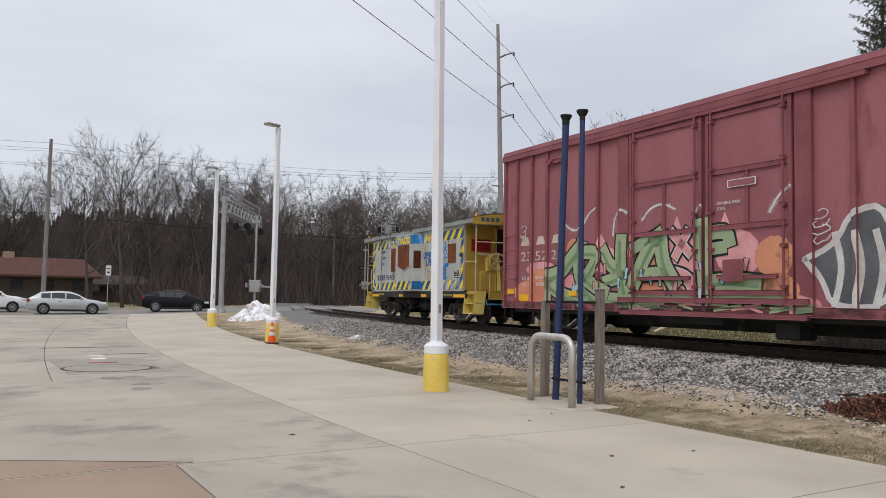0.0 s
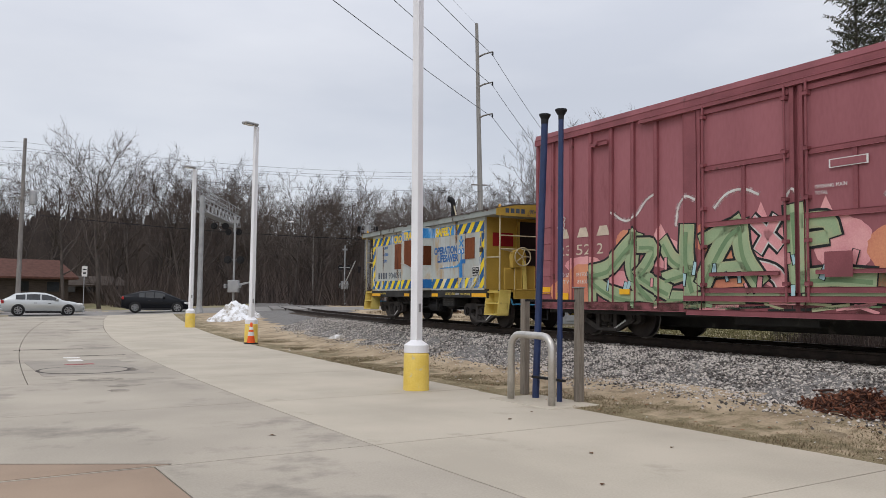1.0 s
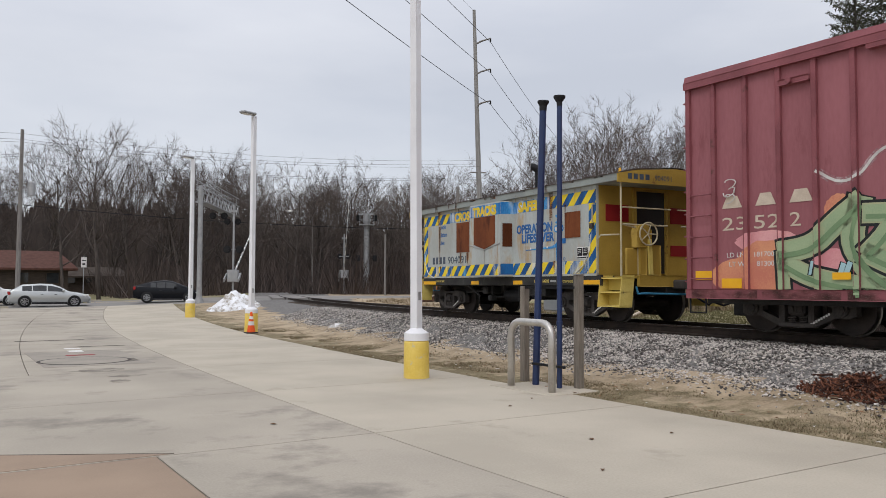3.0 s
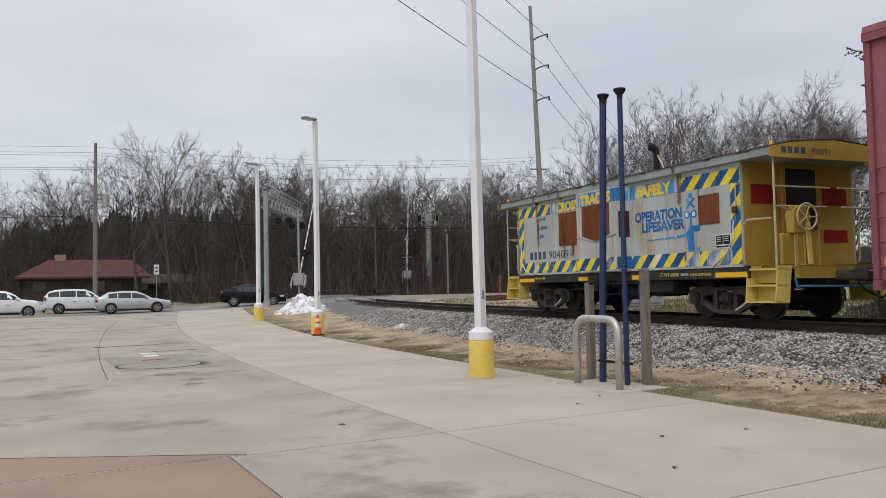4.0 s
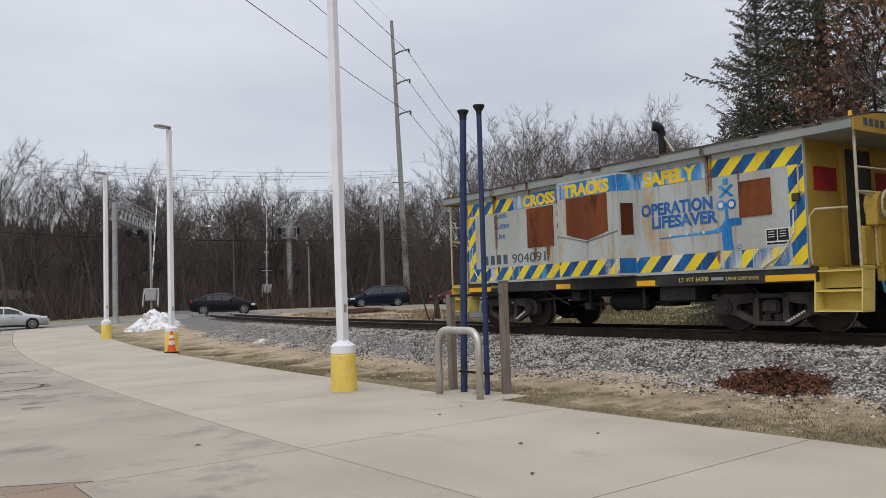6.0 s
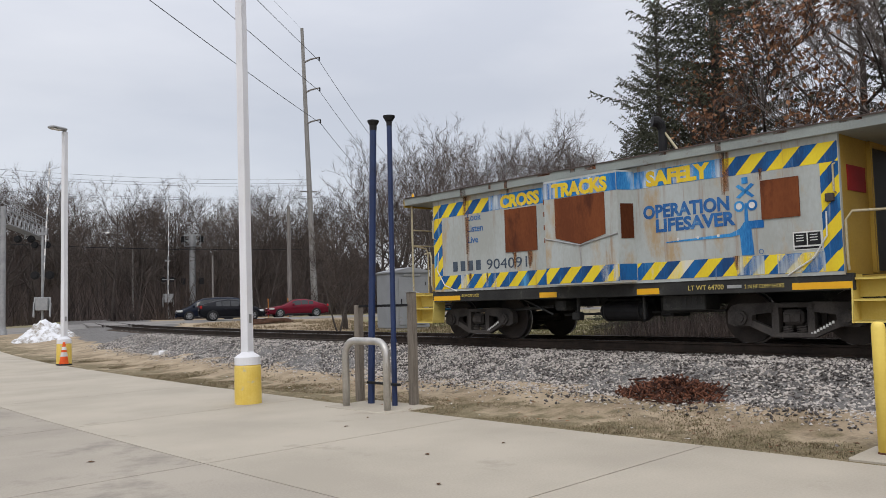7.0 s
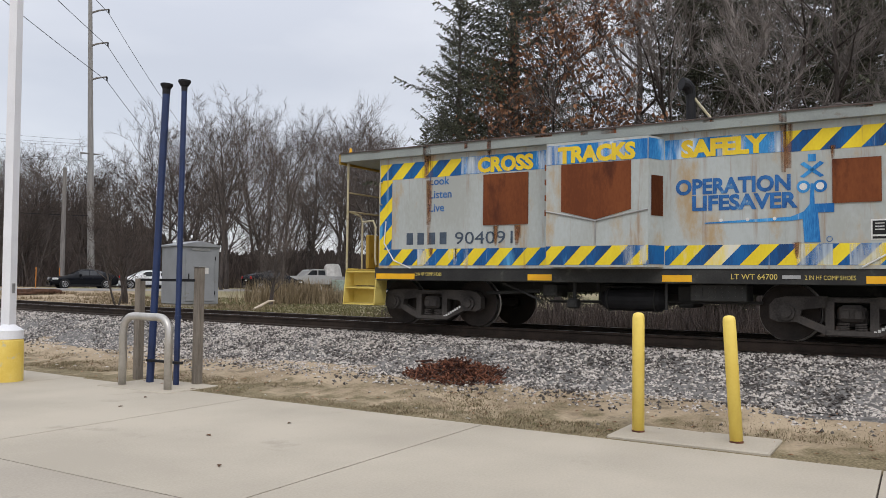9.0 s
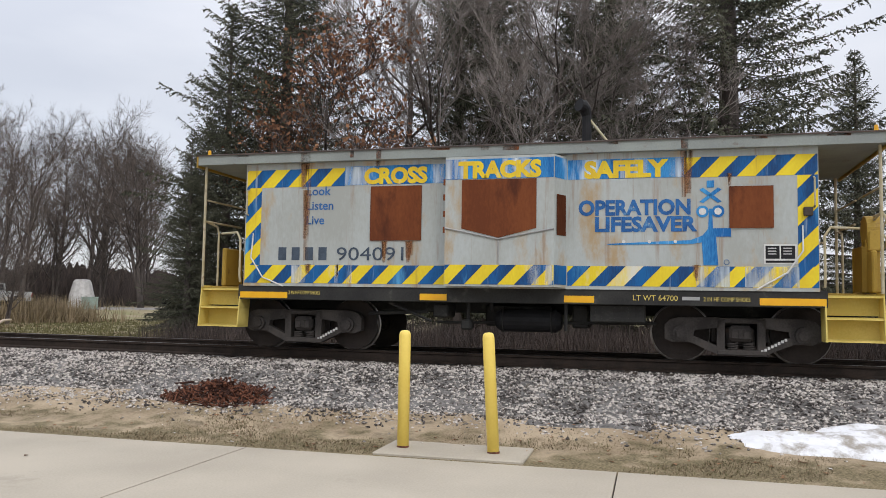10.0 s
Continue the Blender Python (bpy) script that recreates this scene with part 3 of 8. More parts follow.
def bogie(parent, y, half, travel_from=0.0):
    """A two-axle truck whose middle is at y."""
    truck = part("bogie", Build().box(-0.95, 0.95, -0.2, 0.2, 1.05, 1.32, 0.03).box(-0.25, 0.25, -0.3, 0.3, 1.3, 1.62, 0.03), TRUCK, parent, at=pose(0, y, 0))
    h = half
    for side in (-1, 1):
        x = side * 1.0
        b = Build()
        # top and bottom members, columns: the frame is open between them
        for s in (-1, 1):
            b.prism([(s * (h + 0.23), 1.34), (s * (h + 0.23), 1.14), (s * (h + 0.12), 1.09), (s * (h - 0.16), 1.10), (s * (h - 0.19), 1.27), (s * 0.30, 1.315), (s * 0.30, 1.465), (s * (h + 0.02), 1.455), (s * (h + 0.16), 1.42)], x - 0.07, x + 0.07, "x")
            b.prism([(s * (h - 0.15), 1.20), (s * (h - 0.14), 1.09), (s * 0.32, 0.93), (s * 0.22, 0.93), (s * 0.22, 1.02), (s * 0.32, 1.05)], x - 0.06, x + 0.06, "x")
            b.prism([(s * 0.22, 0.95), (s * 0.33, 0.95), (s * 0.33, 1.45), (s * 0.22, 1.45)], x - 0.07, x + 0.07, "x")
        b.box(x - 0.07, x + 0.07, -0.33, 0.33, 1.38, 1.455, 0.015)
        b.box(x - 0.08, x + 0.08, -0.33, 0.33, 0.92, 1.0, 0.015)
        part("side_frame", b, TRUCK, truck)
        for yy in (-0.11, 0.11):
            coil = [(x + 0.07 * math.cos(a), yy + 0.07 * math.sin(a), 1.0 + 0.035 * a / 6.283) for a in [k * 0.7 for k in range(28)]]
            part("spring", Build().tube(coil, 0.014, 5), TRUCK, truck)
        part("bolster", Build().box(x - 0.09, x + 0.09, -0.16, 0.16, 1.12, 1.35, 0.045), TRUCK, truck)
        for yy in (-0.08, 0.08):
            part("wear_plate", Build().box(x + side * 0.08, x + side * 0.10, yy - 0.05, yy + 0.05, 1.17, 1.28, 0.008), TRUCK, truck)
        if side < 0:
            lt = Build()
            for k in range(9):
                a = 0.22 + k * 0.045
                lt.box(x - 0.075, x - 0.07, -a - 0.034, -a, 0.93 + (a - 0.2) * 0.55, 0.97 + (a - 0.2) * 0.55)
            part("plain_bars", lt, CB_WHITE, truck)
        for s in (-1, 1):
            j = Build().rod((x - 0.10 * side, s * h, RAIL_Z + WHEEL_R), (x + 0.13 * side, s * h, RAIL_Z + WHEEL_R), 0.115, n=16)
            j.rod((x + 0.13 * side, s * h, RAIL_Z + WHEEL_R), (x + 0.16 * side, s * h, RAIL_Z + WHEEL_R), 0.075, n=12)
            part("journal", j, TRUCK, truck)
    for s in (-1, 1):
        for side in (-1, 1):
            part("brake_shoe", Build().box(side * 0.75 - 0.05, side * 0.75 + 0.05, s * (h - WHEEL_R - 0.09), s * (h - WHEEL_R - 0.02), 1.1, 1.38, 0.01), TRUCK, truck)
    for s in (-1, 1):
        ws = part("wheelset", Build().rod((-0.98, 0, 0), (0.98, 0, 0), 0.08, n=12), WHEEL, parent, at=pose(0, y + s * h, RAIL_Z + WHEEL_R))
        for side in (-1, 1):
            b = Build()
            for x0, x1, r0, r1, sl in ((0.68, 0.70, 0.445, 0.445, 0), (0.70, 0.705, 0.445, 0.425, 1), (0.705, 0.81, 0.42, 0.415, 1), (0.81, 0.815, 0.415, 0.35, 0), (0.60, 0.68, 0.12, 0.13, 0), (0.815, 0.86, 0.13, 0.12, 0)):
                b.rod((side * x0, 0, 0), (side * x1, 0, 0), r0, r1, 28, sl)
            b.rod((side * 0.775, 0, 0), (side * 0.779, 0, 0), 0.34, 0.34, 28)
            part("wheel", b, [WHEEL, TREAD], ws)
        ROLLS.append(ws)
    return truck


def coupler(parent, y, s):
    b = Build().box(-0.12, 0.12, y - 0.35, y + 0.35, 1.55, 1.75, 0.03)
    b.box(-0.2, 0.2, y + s * 0.30 - 0.14, y + s * 0.30 + 0.14, 1.52, 1.80, 0.05)
    part("coupler", b, TRUCK, parent)
    h = Build().tube([(0.3, y - s * 0.2, 1.6), (0.34, y, 1.35), (0.3, y + s * 0.35, 1.22), (0.2, y + s * 0.55, 1.3)], 0.025, 8)
    part("air_hose", h, DARK, parent)


def striped(b, y0, y1, z0, z1, x, lean=0.28, pitch=0.5, phase=0.0):
    """Blue stripes, leaning, clipped to the band; the yellow band lies under them."""
    decal(b, [(y0, z0), (y1, z0), (y1, z1), (y0, z1)], x, 0, 0.003)
    h = z1 - z0
    lean = lean * h / 0.29
    for k in range(-30, 40):
        a = phase + k * pitch
        quad = [(a, z0), (a + pitch / 2, z0), (a + pitch / 2 - lean, z1), (a - lean, z1)]
        for lim, keep in ((y0, 1), (y1, -1)):
            out = []
            for i in range(len(quad)):
                p, q = quad[i], quad[(i + 1) % len(quad)]
                dp, dq = (p[0] - lim) * keep, (q[0] - lim) * keep
                if dp >= 0:
                    out.append(p)
                if dp * dq < 0:
                    t = dp / (dp - dq)
                    out.append((p[0] + (q[0] - p[0]) * t, p[1] + (q[1] - p[1]) * t))
            quad = out
            if len(quad) < 3:
                break
        if len(quad) >= 3:
            decal(b, quad, x - 0.003, 1, 0.002)


def build_caboose():
    cab = root("caboose", "grey and yellow caboose with blue hazard stripes and rusted window plates", "caboose")
    # walls
    for side, name in ((-1, "side_wall"), (1, "side_wall")):
        b = Build().box(side * 1.5, side * 1.44, -4.36, 4.36, 1.84, 3.86, 0.0)
        w = part(name, b, CB_GREY, cab)
        for y in (2.0, -2.6):
            part("seam", Build().box(side * 1.5, side * 1.503, y - 0.008, y + 0.008, 2.2, 3.44), CB_GREY, w)
    for s in (-1, 1):
        e = part("end_wall", Build().box(-1.44, 1.44, s * 4.30, s * 4.36, 1.84, 3.98, 0.0), CB_END, cab, "mustard yellow end wall")
        y = s * 4.36
        # flat panel on the solid wall, its dark colour stands for the unlit doorway
        part("doorway_panel", Build().box(-0.42, 0.42, y, y + s * 0.02, 1.9, 3.75, 0.005), OPENING_DARK, e, "near-black panel standing for the unlit open end doorway")
        f = Build().box(-0.50, -0.42, y, y + s * 0.05, 1.86, 3.83, 0.01).box(0.42, 0.50, y, y + s * 0.05, 1.86, 3.83, 0.01).box(-0.5, 0.5, y, y + s * 0.05, 3.75, 3.83, 0.01)
        part("door_frame", f, CB_END, e)
        for x0 in (-1.25, 0.62):
            part("red_panel", Build().box(x0, x0 + 0.64, y, y + s * 0.012, 3.05, 3.42, 0.003), RED, e, "faded red painted panel")
        part("red_panel", Build().box(0.62, 1.26, y, y + s * 0.012, 2.3, 2.55, 0.003), RED, e)
        part("locker", Build().box(-0.95, -0.35, y + s * 0.66, y + s * 0.74, 1.84, 2.5, 0.02), CB_END, e)
    # bays on both sides
    for side in (-1, 1):
        o = [(0.90, side * 1.5), (0.86, side * 1.8), (-0.78, side * 1.8), (-0.92, side * 1.5)]
        bay = part("bay_window", Build().prism([(x, y) for y, x in o], 1.86, 3.80, "z"), CB_GREY, cab, "protruding side bay with a plated window")
        x = side * 1.8
        d = side
        p = Build().prism([(0.60, 3.45), (-0.52, 3.45), (-0.52, 2.72), (0.04, 2.58), (0.60, 2.72)], x, x + d * 0.012, "x")
        part("window_plate", p, PLATE, bay, "rust brown steel plate over the window")
        st = Build().tube([(x + d * 0.01, 0.86, 2.73), (x + d * 0.014, 0.04, 2.56), (x + d * 0.01, -0.78, 2.71)], 0.012, 6)
        st.rod((x + d * 0.006, 0.04, 2.56), (x + d * 0.006, 0.04, 2.2), 0.008, n=6)
        part("drip_strip", st, GALV, bay)
        a, c = Vector((x, -0.78, 0)), Vector((side * 1.5, -0.92, 0))
        n = Vector((0, -1, 0))
        q = Build().add([a * 0.85 + c * 0.15 + n * 0.012 + Vector((0, 0, 2.62)), a * 0.1 + c * 0.9 + n * 0.012 + Vector((0, 0, 2.62)), a * 0.1 + c * 0.9 + n * 0.012 + Vector((0, 0, 3.22)), a * 0.85 + c * 0.15 + n * 0.012 + Vector((0, 0, 3.22))], [(0, 1, 2, 3), (3, 2, 1, 0)])
        part("window_plate", q, PLATE, bay)
        for zz in (2.66, 2.9, 3.15, 3.38):
            part("hinge", Build().rod((x - side * 0.02, 0.875, zz), (x - side * 0.02, 0.875, zz + 0.09), 0.022, n=8), PLATE, bay)
    for y0, y1, z0, z1 in ((1.32, 2.16, 2.57, 3.43), (-3.78, -3.20, 2.72, 3.31)):
        for side in (-1, 1):
            w = Build().box(side * 1.5, side * 1.515, y0, y1, z0, z1, 0.004)
            w2 = part("window_plate", w, PLATE, cab, "rust brown steel plate over the window")
            for k in range(5):
                for zz in (z0 + 0.02, z1 - 0.02):
                    part("rivet", Build().rod((side * 1.515, y0 + 0.04 + (y1 - y0 - 0.08) * k / 4, zz), (side * 1.522, y0 + 0.04 + (y1 - y0 - 0.08) * k / 4, zz), 0.012, n=6), PLATE, w2)
    # painted bands
    b = Build()
    striped(b, 2.61, 4.34, 3.45, 3.74, -1.5, phase=0.1)
    striped(b, -4.35, -2.59, 3.45, 3.74, -1.5, phase=0.2)
    striped(b, 0.92, 4.34, 1.89, 2.18, -1.5, phase=0.12)
    striped(b, -4.35, -0.94, 1.89, 2.18, -1.5, phase=0.0)
    striped(b, -0.775, 0.855, 1.89, 2.18, -1.8, phase=0.05)
    for y0, y1, ph in ((4.07, 4.34, 0.0), (-4.35, -4.09, 0.2)):
        striped(b, y0, y1, 2.18, 3.45, -1.5, 0.28, 0.5, ph)
    part("hazard_stripes", b, [CB_YEL, CB_BLUE], cab, "leaning blue and yellow hazard stripes")
    for y0, y1, z1, x in ((2.61, 0.92, 3.76, -1.5), (-0.94, -2.59, 3.75, -1.5), (0.85, -0.77, 3.76, -1.8)):
        b = Build()
        decal(b, [(y0, 3.46), (y1, 3.46), (y1, z1), (y0, z1)], x)
        part("sign_band", b, CB_SKYBLUE, cab, "peeling blue and white sign band")
    for z0, z1, mat in ((3.46, 3.77, CB_SKYBLUE), (1.9, 2.18, CB_BLUE)):
        part("sign_band", Build().add([(-1.8, -0.785, z0), (-1.5, -0.925, z0), (-1.5, -0.925, z1), (-1.8, -0.785, z1)], [(0, 1, 2, 3)], 0), mat, cab, "faded blue band on the bay's flank")
    # sun-bleached ends of the boards and stripes
    for y0, y1, z0, z1, x in ((2.61, 2.22, 3.465, 3.755, -1.5), (1.15, 0.94, 3.465, 3.755, -1.5), (0.85, 0.50, 3.465, 3.755, -1.8), (0.0, -0.42, 3.465, 3.755, -1.8), (-1.7, -2.1, 3.465, 3.745, -1.5), (-2.35, -2.59, 3.465, 3.745, -1.5), (-0.40, -0.77, 1.895, 2.175, -1.8), (-2.75, -3.2, 1.895, 2.175, -1.5), (-3.4, -4.1, 1.895, 2.175, -1.5), (2.75, 2.45, 1.895, 2.175, -1.5), (3.5, 3.2, 1.895, 2.175, -1.5)):
        part("bleached_paint", Build().add([(x - 0.0062, y0, z0), (x - 0.0062, y1, z0), (x - 0.0062, y1, z1), (x - 0.0062, y0, z1)], [(3, 2, 1, 0)]), CB_BLEACH, cab, "sun-bleached white paint")
    words("CROSS", 0.33, CB_WORD, cab, side_at(2.28, 3.485, -1.508), bold=0.018, width=1.05)
    words("TRACKS", 0.33, CB_WORD, cab, side_at(0.66, 3.485, -1.808), bold=0.018, width=1.25)
    words("SAFELY", 0.33, CB_WORD, cab, side_at(-1.18, 3.485, -1.508), bold=0.018, width=1.2)
    words("OPERATION", 0.30, CB_INK, cab, side_at(-1.10, 2.93, -1.505), bold=0.012, width=1.58)
    words("LIFESAVER", 0.29, CB_INK, cab, side_at(-1.34, 2.69, -1.505), bold=0.012, width=1.43)
    for text, y, z in (("Look", 3.27, 3.31), ("Listen", 3.27, 3.075), ("Live", 3.27, 2.84)):
        words(text, 0.20, CB_INK, cab, side_at(y, z, -1.505), bold=0.002)
    m = Build()
    for k in range(4):
        decal(m, [(3.74 - k * 0.235, 2.26), (3.60 - k * 0.235, 2.26), (3.60 - k * 0.235, 2.47), (3.74 - k * 0.235, 2.47)], -1.5)
    part("owner_mark", m, [CB_DKINK, CB_GREY], cab)
    words("904091", 0.30, CB_DKINK, cab, side_at(2.72, 2.26, -1.505), width=1.12)
    words("LT WT 64700", 0.11, STEP, cab, side_at(-1.88, 1.69, -1.483), width=0.62)
    words("2 IN HF COMP SHOES", 0.085, STEP, cab, side_at(-2.85, 1.69, -1.483), width=0.62)
    words("2 IN HF COMP SHOES", 0.085, STEP, cab, side_at(3.55, 1.71, -1.483), width=0.55)
    # the painted crossing figure
    b = Build()
    decal(b, [(-2.89, 2.2), (-3.0, 2.2), (-2.97, 3.0), (-2.93, 3.0)], -1.5)
    decal(b, [(-2.85, 2.2), (-3.05, 2.2), (-3.02, 2.60), (-3.22, 2.60), (-3.22, 2.72), (-2.92, 2.72), (-2.84, 2.62), (-2.68, 2.555), (-1.52, 2.505), (-1.52, 2.49), (-2.7, 2.5), (-2.83, 2.52)][::1], -1.504)
    for s in (-1, 1):
        decal(b, [(-2.95 + s * 0.15, 3.10), (-2.95 + s * 0.10, 3.08), (-2.95 - s * 0.15, 3.27), (-2.95 - s * 0.10, 3.30)], -1.504)
    decal(b, [(-2.90, 3.30), (-3.0, 3.30), (-3.0, 3.40), (-2.90, 3.40)], -1.504)
    for yy in (-2.84, -3.05):
        b.rod((-1.5, yy, 2.96), (-1.508, yy, 2.96), 0.085, n=18)
        b.rod((-1.508, yy, 2.96), (-1.511, yy, 2.96), 0.05, n=14, slot=1)
    for k in range(3):
        b.rod((-1.5, -1.75 - k * 0.36, 2.535), (-1.51, -1.75 - k * 0.36, 2.535), 0.025, n=10, slot=1)
    part("crossing_figure", b, [CB_SKYBLUE, CB_WHITE], cab, "painted blue crossing signal figure")
    b = Build()
    decal(b, [(-3.65, 2.22), (-4.08, 2.22), (-4.08, 2.49), (-3.65, 2.49)], -1.5)
    for y in (-3.67, -3.87):
        decal(b, [(y, 2.29), (y - 0.18, 2.29), (y - 0.18, 2.47), (y, 2.47)], -1.504, 1)
        for zz in (2.43, 2.39, 2.35):
            decal(b, [(y - 0.03, zz), (y - 0.14, zz), (y - 0.14, zz + 0.012), (y - 0.03, zz + 0.012)], -1.508, 0, 0.001)
    decal(b, [(-3.67, 2.235), (-4.06, 2.235), (-4.06, 2.265), (-3.67, 2.265)], -1.504, 1)
    part("data_panel", b, [CB_WHITE, DARK], cab, "black and white data panel")
    # rust streaks that run down the side
    b = Build()
    rnd = random.Random(5)
    for y, z, w, l in ((3.30, 3.95, 0.17, 0.55), (3.27, 3.4, 0.10, 1.3), (2.05, 3.95, 0.06, 0.3), (1.95, 2.56, 0.10, 0.40), (1.50, 2.56, 0.10, 0.38), (-2.62, 3.85, 0.12, 0.7), (-2.75, 2.2, 0.07, 0.28), (3.2, 2.2, 0.1, 0.2), (2.7, 2.2, 0.06, 0.3), (-3.2, 3.5, 0.06, 0.2)):
        for k in range(5):
            o, ww, ll = rnd.uniform(-0.3, 0.3) * w, w * rnd.uniform(0.4, 0.8), l * rnd.uniform(0.5, 1.0)
            b = Build()
            b.add([(-1.507 - 0.0004 * k, y + o + ww * 0.8, z), (-1.507 - 0.0004 * k, y + o - ww * 0.8, z), (-1.507 - 0.0004 * k, y + o - ww * 0.5, z - ll), (-1.507 - 0.0004 * k, y + o + ww * 0.5, z - ll)], [(3, 2, 1, 0)])
            part("rust_streak", b, RUN_RUST, cab, "brown rust run down the wall")
    # roof
    arch = [(-1.62, 3.84), (-1.62, 3.99), (-1.1, 4.09), (-0.5, 4.16), (0, 4.18), (0.5, 4.16), (1.1, 4.09), (1.62, 3.99), (1.62, 3.84)]
    rf = part("roof", Build().prism(arch, -5.2, 5.2, "y"), CB_ROOF, cab, "grey-green arched roof with rusty edges")
    part("roof_sheet", Build().prism([(-1.64, 3.985), (-1.1, 4.10), (-0.5, 4.17), (0, 4.19), (0.5, 4.17), (1.1, 4.10), (1.64, 3.985), (1.64, 4.005), (1.1, 4.12), (0, 4.21), (-1.1, 4.12), (-1.64, 4.005)][::-1], -5.22, 5.22, "y"), CB_TOP, rf)
    for s in (-1, 1):
        fb = part("end_fascia", Build().prism([(-1.62, 3.80), (1.62, 3.80), (1.62, 3.985), (1.1, 4.085), (0, 4.17), (-1.1, 4.085), (-1.62, 3.985)], s * 5.205, s * 5.235, "y"), CB_END, rf, "yellow fascia over the platform")
        if s < 0:
            words("904091", 0.17, CB_DKINK, fb, Matrix.Translation((-0.62, -5.239, 3.88)) @ Matrix(((1, 0, 0, 0), (0, 0, -1, 0), (0, 1, 0, 0), (0, 0, 0, 1))))
            mk = Build()
            for k in range(4):
                mk.box(-1.35 + k * 0.16, -1.24 + k * 0.16, -5.239, -5.236, 3.88, 4.0)
            part("owner_mark", mk, CB_DKINK, fb)
        part("beacon", Build().lathe([(0.035, -0.03), (0.035, 0.03), (0.028, 0.035), (0.026, 0.09), (0.012, 0.10)], (-1.45, s * 5.1, 4.02), 12), CB_AMBER, rf, "small amber beacon")
    st = Build().rod((-0.9, -1.16, 4.05), (-0.9, -1.16, 4.60), 0.075, 0.07, n=16)
    st.tube([(-0.9, -1.16, 4.55), (-0.92, -1.14, 4.64), (-0.97, -1.10, 4.69), (-1.03, -1.05, 4.70)], [0.07, 0.09, 0.10, 0.10], 14)
    part("smokestack", st, DARK, rf, "sooty black stovepipe with an elbow")
    part("stack_brace", Build().rod((-0.9, -1.2, 4.5), (-0.95, -1.5, 4.1), 0.02, n=8), RAILING, rf)
    part("roof_vent", Build().lathe([(0.07, 0), (0.07, 0.16), (0.10, 0.17), (0.10, 0.24), (0.04, 0.28)], (0.2, -3.1, 4.14), 14), CB_TOP, rf)
    part("roof_pipe", Build().rod((0.2, -2.8, 4.1), (0.2, -2.8, 4.42), 0.03), CB_TOP, rf)
    b = Build()
    for y, l, h in ((3.25, 0.17, 0.15), (2.45, 0.06, 0.1), (2.0, 0.08, 0.14), (0.3, 0.12, 0.06), (-0.1, 0.25, 0.07), (-1.6, 0.15, 0.04), (-2.6, 0.1, 0.14), (-3.6, 0.2, 0.03), (4.4, 0.25, 0.03), (1.0, 0.3, 0.03), (-4.6, 0.3, 0.03)):
        part("rust_spot", Build().box(-1.6235, -1.62, y - l / 2, y + l / 2, 3.985 - h, 3.985), RUST_CRUST, rf)
    # underframe
    for side in (-1, 1):
        b = Build().box(side * 1.48, side * 1.40, -4.46, 4.46, 1.62, 1.86, 0.008)
        sl = part("side_sill", b, CB_SILL, cab, "black side sill")
        for y0, y1 in ((3.57, 4.42), (0.90, 1.33), (-1.33, -0.89), (-4.44, -3.59)):
            part("reflector", Build().box(side * 1.48, side * 1.486, y0, y1, 1.645, 1.745), CB_AMBER, sl, "amber reflective strip")
    part("underframe", Build().box(-1.40, 1.40, -4.4, 4.4, 1.72, 1.84).box(-0.28, 0.28, -5.2, 5.2, 1.45, 1.75, 0.02), CB_SILL, cab)
    part("air_tank", Build().tube([(-0.95, 0.22, 1.36), (-0.95, 0.14, 1.36), (-0.95, -0.72, 1.36), (-0.95, -0.8, 1.36)], [0.12, 0.18, 0.18, 0.12], 18), DARK, cab, "black air reservoir")
    for x0, x1, y0, y1, z0, z1 in ((-1.2, -0.7, 0.95, 1.2, 1.38, 1.6), (-0.9, -0.3, -1.2, -0.95, 1.25, 1.6), (-0.5, 0.4, -0.6, 0.5, 1.25, 1.6), (-1.3, -1.1, 0.55, 0.72, 1.2, 1.36)):
        part("brake_gear", Build().box(x0, x1, y0, y1, z0, z1, 0.03), CB_SILL, cab)
    gr = part("grille_box", Build().box(-1.28, -0.8, -2.05, -1.25, 1.36, 1.62, 0.015), CB_SILL, cab, "steel box under the sill, its perforations drawn as dark discs")
    # near-black discs paint the shade of the perforations; the box stays solid
    for k in range(8):
        for z in (1.43, 1.50, 1.57):
            part("hole_disc", Build().rod((-1.279, -1.32 - k * 0.094, z), (-1.286, -1.32 - k * 0.094, z), 0.02, n=8), OPENING_DARK, gr)
    for a, e, r in (((-1.1, 1.3, 1.47), (-1.1, 2.3, 1.42), 0.03), ((-0.9, -2.2, 1.35), (-0.9, 1.2, 1.30), 0.022), ((-1.2, 0.62, 1.62), (-1.2, 0.62, 1.2), 0.03), ((-1.25, 1.9, 1.6), (-1.25, 1.2, 1.32), 0.02), ((-1.0, 0.3, 1.62), (-1.0, 0.3, 1.5), 0.04), ((-1.3, -0.9, 1.62), (-1.3, -0.9, 1.22), 0.025)):
        part("brake_rod", Build().rod(a, e, r, n=8), CB_SILL, cab)
    for y in (0.1, -0.65):
        part("tank_strap", Build().tube([(-0.95 + 0.19 * math.cos(a), y, 1.36 + 0.19 * math.sin(a)) for a in [q * math.pi / 8 for q in range(17)]], 0.012, 5), CB_SILL, cab)
    part("door_hinge_bar", Build().box(-1.486, -1.48, -2.80, -2.56, 1.70, 1.75, 0.002), GALV, cab, "bare metal plate on the sill")
    part("registered_mark", Build().tube([(-1.506, -3.16 + 0.035 * math.cos(a), 2.24 + 0.035 * math.sin(a)) for a in [q * math.pi / 6 for q in range(13)]], 0.004, 4), CB_INK, cab)
